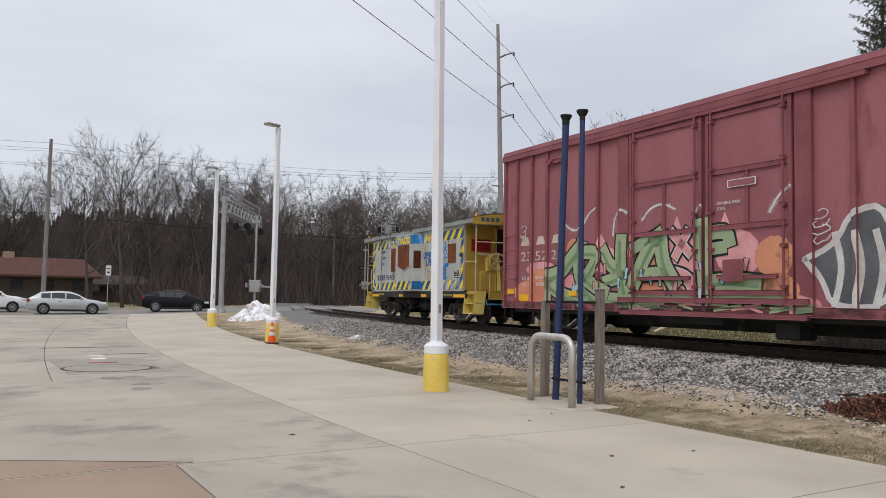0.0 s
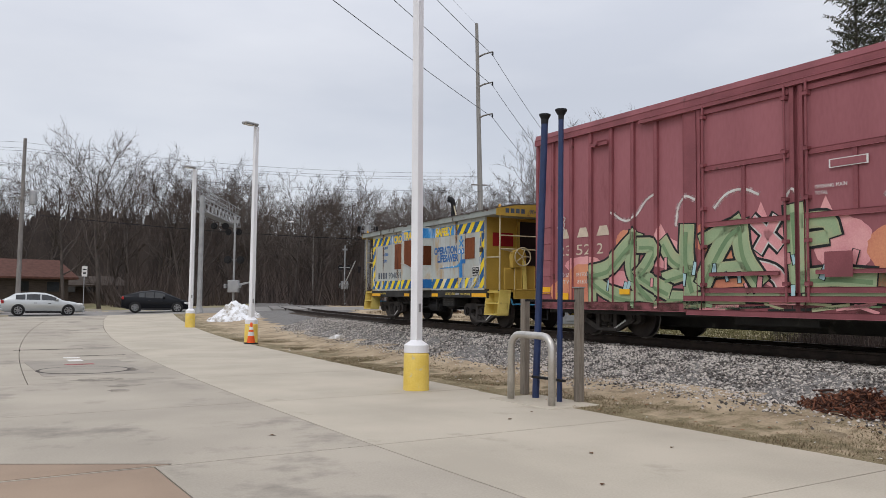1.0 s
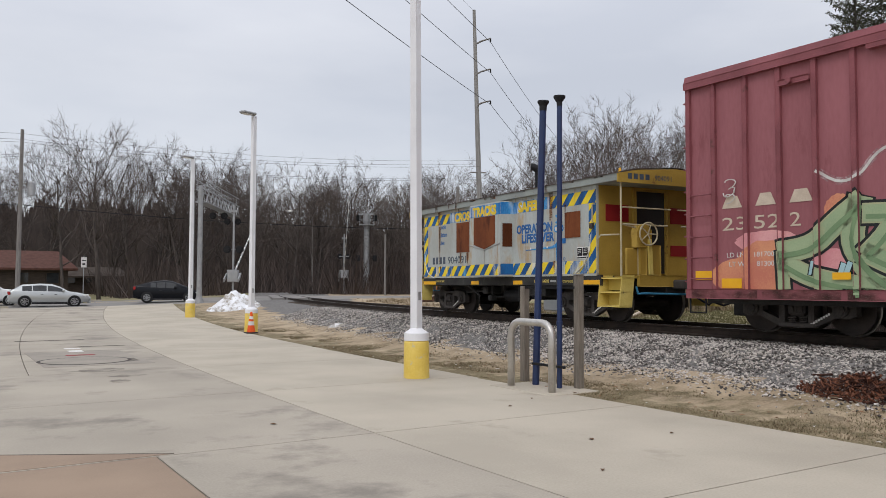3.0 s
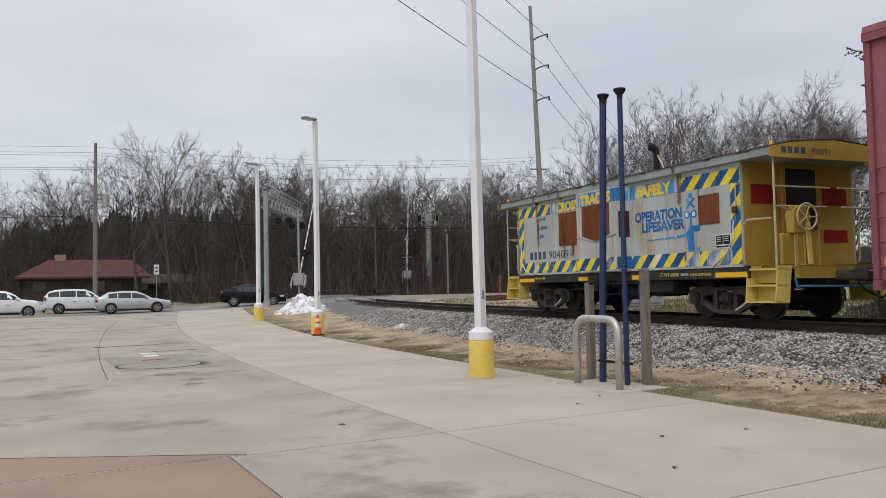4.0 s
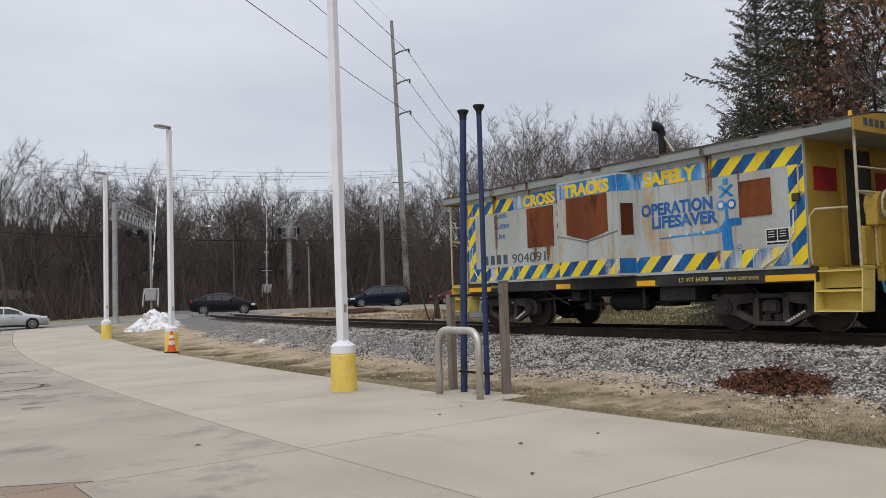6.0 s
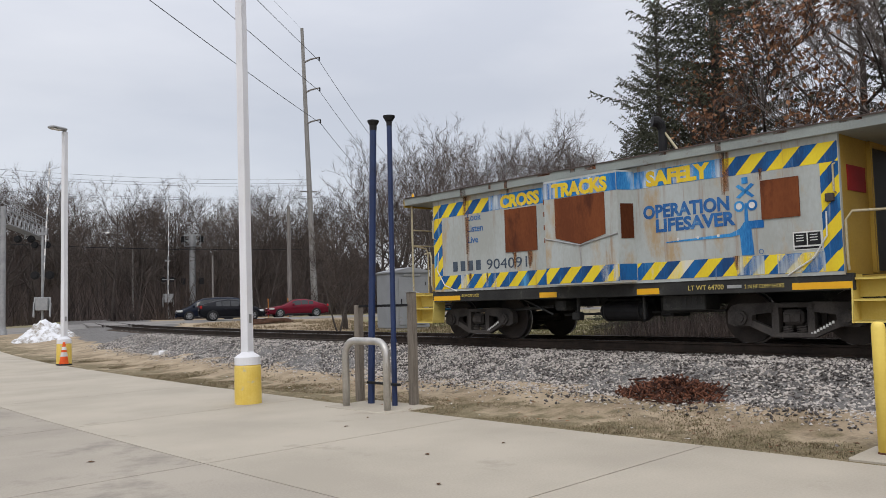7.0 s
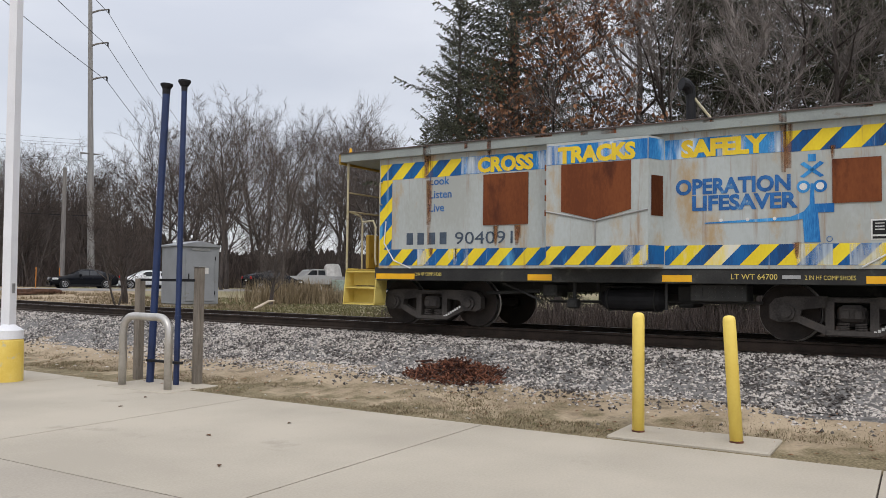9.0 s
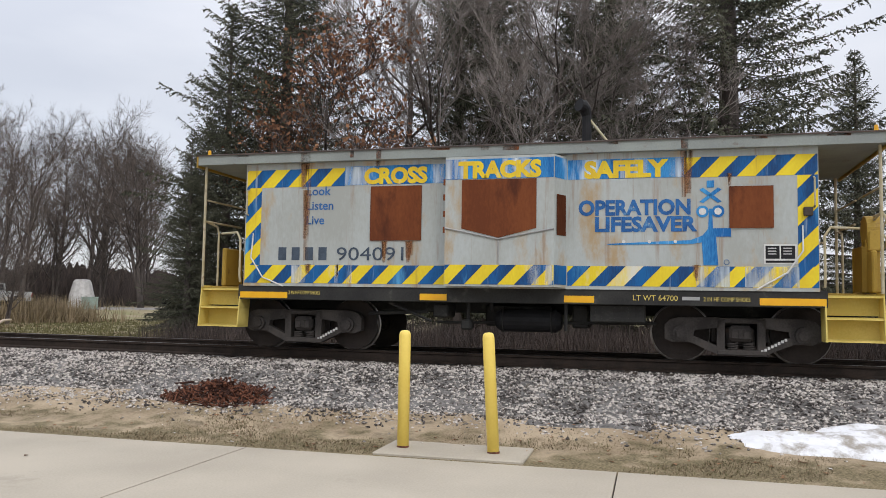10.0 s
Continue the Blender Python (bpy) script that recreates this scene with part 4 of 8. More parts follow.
    # platforms, steps, rails
    for s in (-1, 1):
        pf = part("platform", Build().box(-1.05, 1.05, s * 4.36, s * 5.22, 1.78, 1.83, 0.005).box(-1.05, 1.05, s * 5.16, s * 5.24, 1.60, 1.84, 0.01), CB_END, cab, "yellow end platform")
        for side in (-1, 1):
            b = Build()
            a0, a1 = sorted((s * 4.42, s * 5.16))
            for z, x in ((1.80, 1.45), (1.50, 1.48), (1.20, 1.52)):
                b.box(side * (x - 0.30), side * x, a0, a1, z - 0.035, z, 0.006)
            b.box(side * 1.22, side * 1.24, a0, a1, 1.52, 1.78).box(side * 1.22, side * 1.24, a0, a1, 1.2, 1.48)
            for y in (a0, a1 - 0.02):
                b.prism([(side * 1.12, 1.84), (side * 1.46, 1.84), (side * 1.54, 1.16), (side * 1.20, 1.16)], y, y + 0.02, "y")
            part("steps", b, STEP, cab, "pale yellow boarding steps")
            r = Build().rod((side * 1.46, s * 5.14, 1.82), (side * 1.46, s * 5.14, 3.86), 0.022)
            r.rod((side * 1.44, s * 5.16, 2.92), (side * 0.2, s * 5.16, 2.92), 0.018).rod((side * 1.44, s * 5.16, 3.28), (side * 0.1, s * 5.16, 3.28), 0.016)
            r.tube([(side * 1.0, s * 5.14, 1.84), (side * 1.0, s * 5.14, 2.75), (side * 1.06, s * 5.14, 2.86), (side * 1.44, s * 5.14, 2.92)], 0.018)
            r.tube([(side * 1.50, s * 4.42, 1.9), (side * 1.53, s * 4.42, 2.0), (side * 1.53, s * 4.42, 2.6), (side * 1.50, s * 4.5, 2.72), (side * 1.3, s * 4.9, 2.72)], 0.018)
            r.tube([(side * 1.5, s * 4.30, 3.0), (side * 1.57, s * 4.30, 3.02), (side * 1.57, s * 4.30, 3.4), (side * 1.5, s * 4.30, 3.42)], 0.014)
            part("handrail", r, RAILING, cab, "pale worn handrails")
        w, wx = Build(), 0.85 * s
        ring = [(wx + 0.24 * math.cos(k * math.pi / 12), s * 5.30, 2.72 + 0.24 * math.sin(k * math.pi / 12)) for k in range(25)]
        w.tube(ring, 0.018, 6)
        for k in range(5):
            a = k * 2 * math.pi / 5
            w.rod((wx, s * 5.28, 2.72), (wx + 0.24 * math.cos(a), s * 5.30, 2.72 + 0.24 * math.sin(a)), 0.013, n=6)
        part("brake_wheel", w, RAILING, cab, "round iron hand-brake wheel")
        stand = part("brake_stand", Build().box(*sorted((wx - s * 0.02, wx + s * 0.16)), s * 5.05, s * 5.20, 1.84, 2.6, 0.02), CB_END, cab, "yellow brake stand with a round gear housing")
        part("gear_housing", Build().rod((wx + s * 0.06, s * 5.04, 2.72), (wx + s * 0.06, s * 5.24, 2.72), 0.21, n=20).box(*sorted((wx - s * 0.15, wx + s * 0.27)), *sorted((s * 5.05, s * 5.23)), 2.42, 2.72, 0.02), CB_END, stand)
        part("lever", Build().prism([(wx - s * 0.16, 1.86), (wx - s * 0.06, 1.86), (wx - s * 0.02, 2.62), (wx - s * 0.12, 2.62)], s * 5.22, s * 5.26, "y"), STEP, stand, "pale yellow flat lever")
        part("chain_box", Build().box(*sorted((s * 1.0, s * 1.3)), *sorted((s * 5.05, s * 5.12)), 1.84, 2.42, 0.02), CB_END, stand)
        part("cut_lever", Build().tube([(-1.2, s * 5.3, 1.60), (-1.15, s * 5.3, 1.45), (-1.0, s * 5.32, 1.46), (0.9, s * 5.32, 1.42)], 0.022), HOSE, cab, "blue uncoupling lever")
        coupler(cab, s * 5.5, s)
    hs = Build().tube([(-1.505, -4.15, 2.75), (-1.53, -4.15, 2.4), (-1.53, -3.95, 2.1), (-1.52, -3.55, 1.86)], 0.012, 6)
    part("cable", hs, CB_WHITE, cab)
    hs = Build().tube([(-1.505, 4.2, 2.7), (-1.53, 4.22, 2.3), (-1.53, 4.0, 1.98), (-1.5, 3.65, 1.84)], 0.012, 6)
    part("cable", hs, CB_WHITE, cab)
    part("marker_bracket", Build().box(-1.56, -1.5, -4.28, -4.16, 2.88, 3.0, 0.01), CB_TOP, cab)
    bogie(cab, 3.47, 0.80)
    bogie(cab, -3.38, 0.83)
    return cab


caboose = build_caboose()

MAROON = surf("boxcar_maroon", (0.345, 0.130, 0.147), (0.282, 0.102, 0.116), 0.7, 0.5, bump=0.05, fine=20, stain=(0.20, 0.062, 0.068), amount=0.10, spread=1.0, stretch=(1, 1, 0.3))
MAROON_FRAME = surf("boxcar_frame", (0.275, 0.092, 0.105), (0.205, 0.068, 0.078), 1.5, 0.5, bump=0.05, stain=(0.09, 0.045, 0.04), amount=0.10, spread=2.5)
SPRAY_GREEN = surf("spray_green", (0.36, 0.45, 0.27), (0.27, 0.37, 0.22), 1.2, 0.55, bump=0, stain=(0.38, 0.42, 0.25), amount=0.16, spread=1.5)
SPRAY_BLACK = surf("spray_black", (0.025, 0.03, 0.03), (0.018, 0.02, 0.02), 3, 0.55, bump=0)
SPRAY_PINK = surf("spray_pink", (0.74, 0.38, 0.38), (0.62, 0.26, 0.28), 1.5, 0.6, bump=0)
SPRAY_ORANGE = surf("spray_orange", (0.68, 0.31, 0.17), (0.55, 0.19, 0.13), 1.2, 0.6, bump=0, stain=(0.26, 0.09, 0.08), amount=0.12, spread=1.3)
SPRAY_WHITE = surf("spray_white", (0.66, 0.66, 0.63), (0.5, 0.45, 0.43), 3, 0.6, bump=0)
SPRAY_CYAN = surf("spray_pale_blue", (0.40, 0.60, 0.64), (0.32, 0.5, 0.55), 3, 0.6, bump=0)
SPRAY_GREY = surf("spray_grey", (0.15, 0.155, 0.165), (0.09, 0.093, 0.10), 1.4, 0.6, bump=0)
SPRAY_KHAKI = surf("spray_khaki", (0.42, 0.43, 0.26), (0.33, 0.37, 0.22), 2, 0.6, bump=0)
SPRAY_MOSS = surf("spray_moss", (0.20, 0.30, 0.16), (0.15, 0.24, 0.13), 2, 0.6, bump=0)
SPRAY_HAZE = surf("thin_white_overspray", (0.62, 0.44, 0.45), (0.52, 0.34, 0.36), 3, 0.6, bump=0, flake=(1, 9, 9))
CREAM = surf("cream_lettering", (0.62, 0.53, 0.42), (0.52, 0.43, 0.34), 5, 0.6, bump=0)


def blob(cy, cz, ry, rz, seed, n=16, rough=0.25):
    r = random.Random(seed)
    return [(cy - ry * math.cos(2 * math.pi * k / n) * (1 + r.uniform(-rough, rough)), cz + rz * math.sin(2 * math.pi * k / n) * (1 + r.uniform(-rough, rough))) for k in range(n)]


def build_boxcar():
    car = root("boxcar", "maroon steel boxcar with green and pink graffiti along its lower side", "boxcar")
    c, y0, y1 = 1.39, -5.64, 8.42
    body = Build().box(-1.56, 1.56, y0 + 0.03, y1 - 0.03, 1.42, 5.40)
    bd = part("body", body, MAROON, car, "maroon riveted steel sides")
    for side in (-1, 1):
        x = side * 1.56
        for u in (8.36, 7.79, 7.12, 6.46, 5.81, 5.16, 4.51):
            for y in (u, 2 * c - u):
                part("side_post", Build().box(x, x + side * 0.05, y - 0.045, y + 0.045, 1.5, 5.28, 0.012), MAROON_FRAME, bd)
        for y in (3.62, 2 * c - 3.62):
            part("door_post", Build().box(x, x + side * 0.06, y - 0.16, y + 0.16, 1.42, 5.28, 0.015), MAROON_FRAME, bd)
        part("top_chord", Build().box(x - side * 0.05, x + side * 0.09, y0, y1, 5.27, 5.40, 0.01).prism([(x - side * 0.2, 5.40), (x + side * 0.09, 5.40), (x + side * 0.05, 5.52), (x - side * 0.2, 5.56)], y0, y1, "y"), MAROON_FRAME, bd)
        part("side_sill", Build().box(x, x + side * 0.06, y0, y1, 1.39, 1.56, 0.01).box(x, x + side * 0.09, -0.9, 3.7, 1.34, 1.44, 0.01), MAROON_FRAME, bd)
        # the double door, its tracks, rods and stiffeners
        for a, e in ((1.37, 3.42), (-0.64, 1.28)):
            d = part("door", Build().box(x, x + side * 0.05, a, e, 1.75, 5.18, 0.01), MAROON, car, "maroon sliding plug door")
            f = Build()
            for y in (a + 0.04, e - 0.04):
                f.box(x + side * 0.05, x + side * 0.085, y - 0.04, y + 0.04, 1.76, 5.17, 0.01)
            for z in (1.80, 3.0, 4.04, 5.10):
                f.box(x + side * 0.05, x + side * 0.085, a + 0.09, e - 0.09, z - 0.045, z + 0.045, 0.01)
            f.box(x + side * 0.05, x + side * 0.075, (a + e) / 2 - 0.04, (a + e) / 2 + 0.04, 3.04, 4.0, 0.01)
            part("door_frame", f, MAROON_FRAME, d)
            r = Build()
            for y in (a + 0.16, e - 0.16):
                r.rod((x + side * 0.12, y, 1.6), (x + side * 0.12, y, 5.22), 0.022, n=8)
                for z in (1.9, 2.6, 3.3, 4.1, 5.0):
                    r.box(x + side * 0.06, x + side * 0.15, y - 0.045, y + 0.045, z - 0.035, z + 0.035, 0.01)
            r.box(x + side * 0.08, x + side * 0.13, a + 0.3, e - 0.3, 2.05, 2.12, 0.01)
            part("lock_rod", r, MAROON_FRAME, d)
        part("door_track", Build().box(x, x + side * 0.11, -0.95, 3.75, 1.60, 1.70, 0.01), MAROON_FRAME, bd)
        part("door_track", Build().box(x, x + side * 0.12, -2.0, 4.9, 5.18, 5.26, 0.01), MAROON_FRAME, bd)
        lk = Build().box(x, x + side * 0.09, 5.85, 6.42, 4.93, 5.03, 0.02).rod((x + side * 0.1, 6.2, 4.98), (x + side * 0.16, 6.2, 4.98), 0.05)
        part("roof_latch", lk, MAROON_FRAME, bd)
        for y in (8.05, 2 * c - 8.05):
            l = Build()
            for k in range(5):
                z = 1.75 + k * 0.38
                l.tube([(x, y - 0.22, z), (x + side * 0.10, y - 0.22, z), (x + side * 0.10, y + 0.22, z), (x, y + 0.22, z)], 0.014, 6)
            part("ladder", l, MAROON_FRAME, bd)
        for y in (8.2, 2 * c - 8.2):
            s = Build().tube([(x, y + 0.18, 1.45), (x, y + 0.18, 1.13), (x, y - 0.18, 1.13), (x, y - 0.18, 1.45)], 0.02, 6)
            part("sill_step", s, DARK, car)
    part("roof", Build().prism([(-1.5, 5.40), (-1.5, 5.54), (0, 5.66), (1.5, 5.54), (1.5, 5.40)], y0, y1, "y"), GALV, car, "ribbed grey metal roof")
    for s, y in ((1, y1), (-1, y0)):
        e = Build().box(-1.58, 1.58, y - 0.03, y + 0.03, 1.4, 5.42, 0.01)
        for k in range(9):
            z = 1.75 + k * 0.4
            e.box(-1.4, 1.4, y, y + s * 0.06, z - 0.07, z + 0.07, 0.03)
        ew = part("end_wall", e, MAROON_FRAME, car)
        l = Build()
        for k in range(9):
            z = 1.7 + k * 0.42
            l.tube([(-1.5, y, z), (-1.5, y + s * 0.13, z), (-1.1, y + s * 0.13, z), (-1.1, y, z)], 0.014, 6)
        part("ladder", l, MAROON_FRAME, ew)
        coupler(car, y + s * 0.35, s)
    part("underframe", Build().box(-1.4, 1.4, y0 + 0.3, y1 - 0.3, 1.30, 1.42).box(-0.3, 0.3, y0, y1, 1.05, 1.4, 0.02).box(-1.2, -0.7, -0.4, 0.1, 0.98, 1.3, 0.03).box(-1.3, -1.0, 1.2, 2.9, 1.18, 1.32, 0.02), CB_SILL, car)
    # graffiti lies on the wall, the posts and the doors alike
    b = Build()
    sl = {"pink": 0, "orange": 1, "green": 2, "black": 3, "white": 4, "cyan": 5, "grey": 6, "khaki": 7, "moss": 8, "haze": 9}
    zones = []
    posts = sorted([(u, 0.045, 1.61) for q in (8.36, 7.79, 7.12, 6.46, 5.81, 5.16, 4.51) for u in (q, 2 * c - q)] + [(3.62, 0.16, 1.62), (2 * c - 3.62, 0.16, 1.62)])
    last = y0
    for u, hw, x in posts:
        zones.append((last, u - hw, 1.56))
        zones.append((u - hw, u + hw, x))
        last = u + hw
    zones.append((last, y1, 1.56))
    doors = [(-0.64, -0.56, 1.645), (-0.56, 1.20, 1.61), (1.20, 1.28, 1.645), (1.37, 1.45, 1.645), (1.45, 3.34, 1.61), (3.34, 3.42, 1.645)]
    zones = [z for z in zones if not -0.7 < (z[0] + z[1]) / 2 < 3.45] + doors

    def lay(pts, layer, col):
        for lo, hi, x in zones:
            q = pts
            for lim, keep in ((lo, 1), (hi, -1)):
                out = []
                for i in range(len(q)):
                    m, n = q[i], q[(i + 1) % len(q)]
                    dm, dn = (m[0] - lim) * keep, (n[0] - lim) * keep
                    if dm >= 0:
                        out.append(m)
                    if dm * dn < 0:
                        t = dm / (dm - dn)
                        out.append((m[0] + (n[0] - m[0]) * t, m[1] + (n[1] - m[1]) * t))
                q = out
                if len(q) < 3:
                    break
            if len(q) >= 3:
                xx = -x - 0.0016 * (layer + 1)
                k = len(b.v)
                area = sum(q[i][0] * q[(i + 1) % len(q)][1] - q[(i + 1) % len(q)][0] * q[i][1] for i in range(len(q)))
                b.add([(xx, m[0], m[1]) for m in q], [tuple(range(len(q)))[:: (-1 if area > 0 else 1)]], sl[col])

    def stroke(pts, w, layer, col):
        if len(pts) > 2:
            for _ in range(2):
                mid = [(a[0] + (e[0] - a[0]) * q, a[1] + (e[1] - a[1]) * q) for a, e in zip(pts, pts[1:]) for q in (0.25, 0.75)]
                pts = [pts[0]] + mid[1:-1] + [pts[-1]]
        n = len(pts)
        left, right = [], []
        for i in range(n):
            a, e = Vector(pts[max(i - 1, 0)]), Vector(pts[min(i + 1, n - 1)])
            d = (e - a).normalized()
            s = Vector((-d.y, d.x)) * w / 2
            m = Vector(pts[i]) + (d * w * 0.25 * (1 if i == n - 1 else -1) if i in (0, n - 1) else Vector((0, 0)))
            left.append(tuple(m + s)), right.append(tuple(m - s))
        for i in range(n - 1):
            lay([left[i], left[i + 1], right[i + 1], right[i]], layer, col)

    for cy, cz, ry, rz, col, seed in ((7.35, 1.80, 0.5, 0.30, "orange", 1), (6.75, 1.95, 0.6, 0.45, "orange", 2), (6.75, 2.38, 0.62, 0.18, "pink", 3), (5.45, 2.80, 0.24, 0.26, "orange", 4), (4.4, 2.55, 0.5, 0.3, "pink", 5), (3.2, 2.78, 0.4, 0.26, "orange", 6), (1.75, 2.35, 0.5, 0.5, "pink", 7), (-0.25, 2.42, 0.42, 0.36, "orange", 8), (0.55, 2.5, 0.5, 0.45, "pink", 9), (-0.3, 1.82, 0.45, 0.32, "orange", 10), (2.7, 2.1, 0.5, 0.45, "orange", 11), (0.4, 1.85, 0.7, 0.3, "khaki", 12), (5.6, 1.85, 0.7, 0.35, "pink", 13), (-0.6, 1.6, 0.5, 0.16, "pink", 15)):
        lay(blob(cy, cz, ry, rz, seed, 40, 0.045), 0 if seed % 2 else 1, col)
    for cy, h in ((4.42, 3.12), (2.05, 3.32), (0.84, 3.30)):
        lay([(cy + 0.36, 2.55), (cy, h), (cy - 0.36, 2.55)], 2, "pink")
    # sprayed arcs over the letters
    for pts in ([(5.8, 3.45), (5.45, 3.22), (5.1, 3.30), (4.85, 3.62), (4.6, 3.72)], [(4.02, 3.05), (3.98, 3.45), (3.75, 3.62), (3.5, 3.5)], [(3.05, 3.3), (2.8, 3.55), (2.4, 3.6), (2.1, 3.45)], [(1.6, 3.1), (1.55, 3.4), (1.4, 3.5), (1.3, 3.3)], [(-0.15, 3.2), (-0.35, 3.5), (-0.6, 3.62)]):
        stroke(pts, 0.12, 1, "haze")
        stroke(pts, 0.045, 2, "white")
    # letter by letter: outlines, pale edges, fill
    letters = [
        [([(6.45, 2.18), (5.9, 2.25), (5.5, 2.62), (5.12, 2.88)], 0.30), ([(5.12, 2.90), (5.28, 2.35), (5.05, 1.95), (4.65, 1.62)], 0.32), ([(6.4, 2.0), (6.0, 1.78), (5.4, 1.64), (4.75, 1.60)], 0.26), ([(6.45, 2.15), (6.42, 1.62)], 0.16)],
        [([(5.0, 2.72), (4.52, 2.70), (4.75, 2.35), (5.0, 2.12)], 0.24), ([(5.0, 2.12), (4.6, 1.92), (4.25, 1.78)], 0.26)],
        [([(4.36, 2.74), (4.15, 2.42), (3.95, 2.32)], 0.24), ([(3.72, 2.95), (3.76, 2.4), (3.58, 1.85)], 0.34), ([(4.3, 2.02), (3.9, 2.12), (3.62, 2.16)], 0.22), ([(4.25, 1.66), (3.3, 1.62)], 0.22)],
        [([(3.3, 1.95), (3.05, 2.4), (2.75, 2.82), (2.5, 2.95)], 0.30), ([(2.5, 2.95), (2.45, 2.4), (2.1, 1.95)], 0.30), ([(3.15, 2.16), (2.4, 2.2)], 0.20), ([(3.3, 2.72), (2.9, 2.88), (2.55, 2.97)], 0.18)],
        [([(2.2, 3.0), (1.7, 2.55)], 0.14), ([(1.75, 3.0), (2.1, 2.5)], 0.14), ([(2.2, 2.2), (1.75, 2.1), (1.6, 1.8)], 0.20)],
        [([(1.40, 3.12), (1.35, 2.4), (1.30, 1.85)], 0.32), ([(1.2, 2.92), (0.78, 2.94), (0.72, 2.70)], 0.20), ([(1.1, 2.62), (0.85, 2.64)], 0.16), ([(1.25, 1.98), (0.7, 2.02), (0.1, 1.96)], 0.24)],
        [([(3.2, 1.66), (2.3, 1.72), (1.5, 1.66)], 0.16), ([(1.2, 1.70), (0.3, 1.72), (-0.35, 1.68)], 0.14)]]
    for k, letter in enumerate(letters):
        for pts, wd in letter:
            stroke(pts, wd + 0.16, 3 + 3 * (k % 2), "black")
        for pts, wd in letter:
            stroke(pts, wd + 0.07, 4 + 3 * (k % 2), "khaki" if k != 4 else "white")
        for pts, wd in letter:
            stroke(pts, wd + 0.02, 5 + 3 * (k % 2), "green" if k != 4 else "pink")
            if wd > 0.21:
                stroke([(y, z - wd * 0.22) for y, z in pts], wd * 0.3, 9, "moss")
    r = random.Random(8)
    for k in range(18):
        cy, cz = r.uniform(0.0, 6.1), r.uniform(1.7, 2.25)
        h, t, wd = r.uniform(0.12, 0.22), r.uniform(-0.5, 0.5), r.uniform(0.05, 0.10)
        stroke([(cy, cz), (cy + t * h, cz + h)], wd + 0.04, 10, "black")
        stroke([(cy, cz), (cy + t * h, cz + h)], wd, 11, ("cyan", "pink", "cyan")[k % 3])
    for k in range(46):
        cy = r.uniform(-0.75, 5.6)
        stroke([(cy, r.uniform(1.44, 1.6)), (cy - r.uniform(0.3, 0.9), r.uniform(1.44, 1.6))], r.uniform(0.03, 0.07), 12, ("green", "black", "moss", "khaki", "pink")[k % 5])
    # the black and grey piece farther along, with pale outlines
    for k, pts in enumerate(([(-0.85, 2.35), (-1.4, 2.6), (-1.65, 3.1), (-2.3, 3.15), (-2.4, 1.6), (-1.3, 1.55), (-1.15, 2.0)], [(-2.35, 3.1), (-3.2, 3.05), (-3.6, 2.2), (-3.4, 1.55), (-2.4, 1.55)])):
        lay(pts, 3, "grey")
        stroke(pts + pts[:1], 0.10, 5, "white")
        for j in range(3):
            cy = pts[0][0] - 0.5 - 0.35 * j
            stroke([(cy, 1.6), (cy - 0.16, 2.2), (cy - 0.02, 2.75)], 0.12, 6, "white")
    part("graffiti", b, [SPRAY_PINK, SPRAY_ORANGE, SPRAY_GREEN, SPRAY_BLACK, SPRAY_WHITE, SPRAY_CYAN, SPRAY_GREY, SPRAY_KHAKI, SPRAY_MOSS, SPRAY_HAZE], car, "green and pink spray-painted lettering with black outlines")
    P = -1.648
    # thin sprayed scrawls
    rr = random.Random(3)
    GRIME = surf("sill_grime", (0.10, 0.055, 0.045), (0.06, 0.035, 0.03), 3, 0.8, bump=0.1, flake=(1, 3, 6))
    for k in range(9):
        ya = 8.3 - k * 1.5
        part("grime", Build().add([(-1.6235, ya, 1.40), (-1.6235, ya - 1.4, 1.40), (-1.6235, ya - 1.4, 1.555), (-1.6235, ya, 1.555)], [(3, 2, 1, 0)]), GRIME, car, "brown grime along the sill")
    for cy, cz, w, h, n in ((7.45, 3.35, 0.13, 0.22, 3), (-1.15, 2.95, 0.16, 0.22, 4)):
        s = Build()
        for k in range(n):
            pts = []
            a0 = rr.uniform(0, 3)
            for j in range(9):
                a = a0 + j * 0.55
                pts.append((P + 0.036 if not -0.7 < cy < 3.45 else P - 0.002, cy + w * math.cos(a) * rr.uniform(0.7, 1.1), cz + (k - n / 2) * 0.13 + h * math.sin(a * 0.9) * rr.uniform(0.7, 1.1) / (1 if n == 1 else 2.4)))
            s.tube(pts, 0.012, 4)
        part("scrawl", s, SPRAY_WHITE, car, "thin white sprayed scrawl")
    m = Build()
    for k, (a, e) in enumerate(((7.64, 7.22), (6.95, 6.55), (6.3, 5.88))):
        decal(m, [(a, 2.99), (e, 2.99), (e + 0.1, 3.2), (a - 0.1, 3.2)], -1.566)
    part("owner_mark", m, [CREAM, MAROON], car)
    for text, a in (("23", 7.64), ("52", 6.98), ("2", 6.30)):
        words(text, 0.33, CREAM, car, side_at(a, 2.6, -1.566), width=0.2 if len(text) == 1 else 0.5)
    words("LD LMT  181700", 0.12, CB_WHITE, car, side_at(7.55, 2.12, -1.566), width=0.95)
    words("LT WT    81300", 0.12, CB_WHITE, car, side_at(7.5, 1.96, -1.566), width=0.9)
    words("OPENING MAIN", 0.085, CB_WHITE, car, side_at(1.0, 3.42, -1.65), width=0.55)
    words("TOTAL", 0.085, CB_WHITE, car, side_at(1.0, 3.32, -1.65), width=0.22)
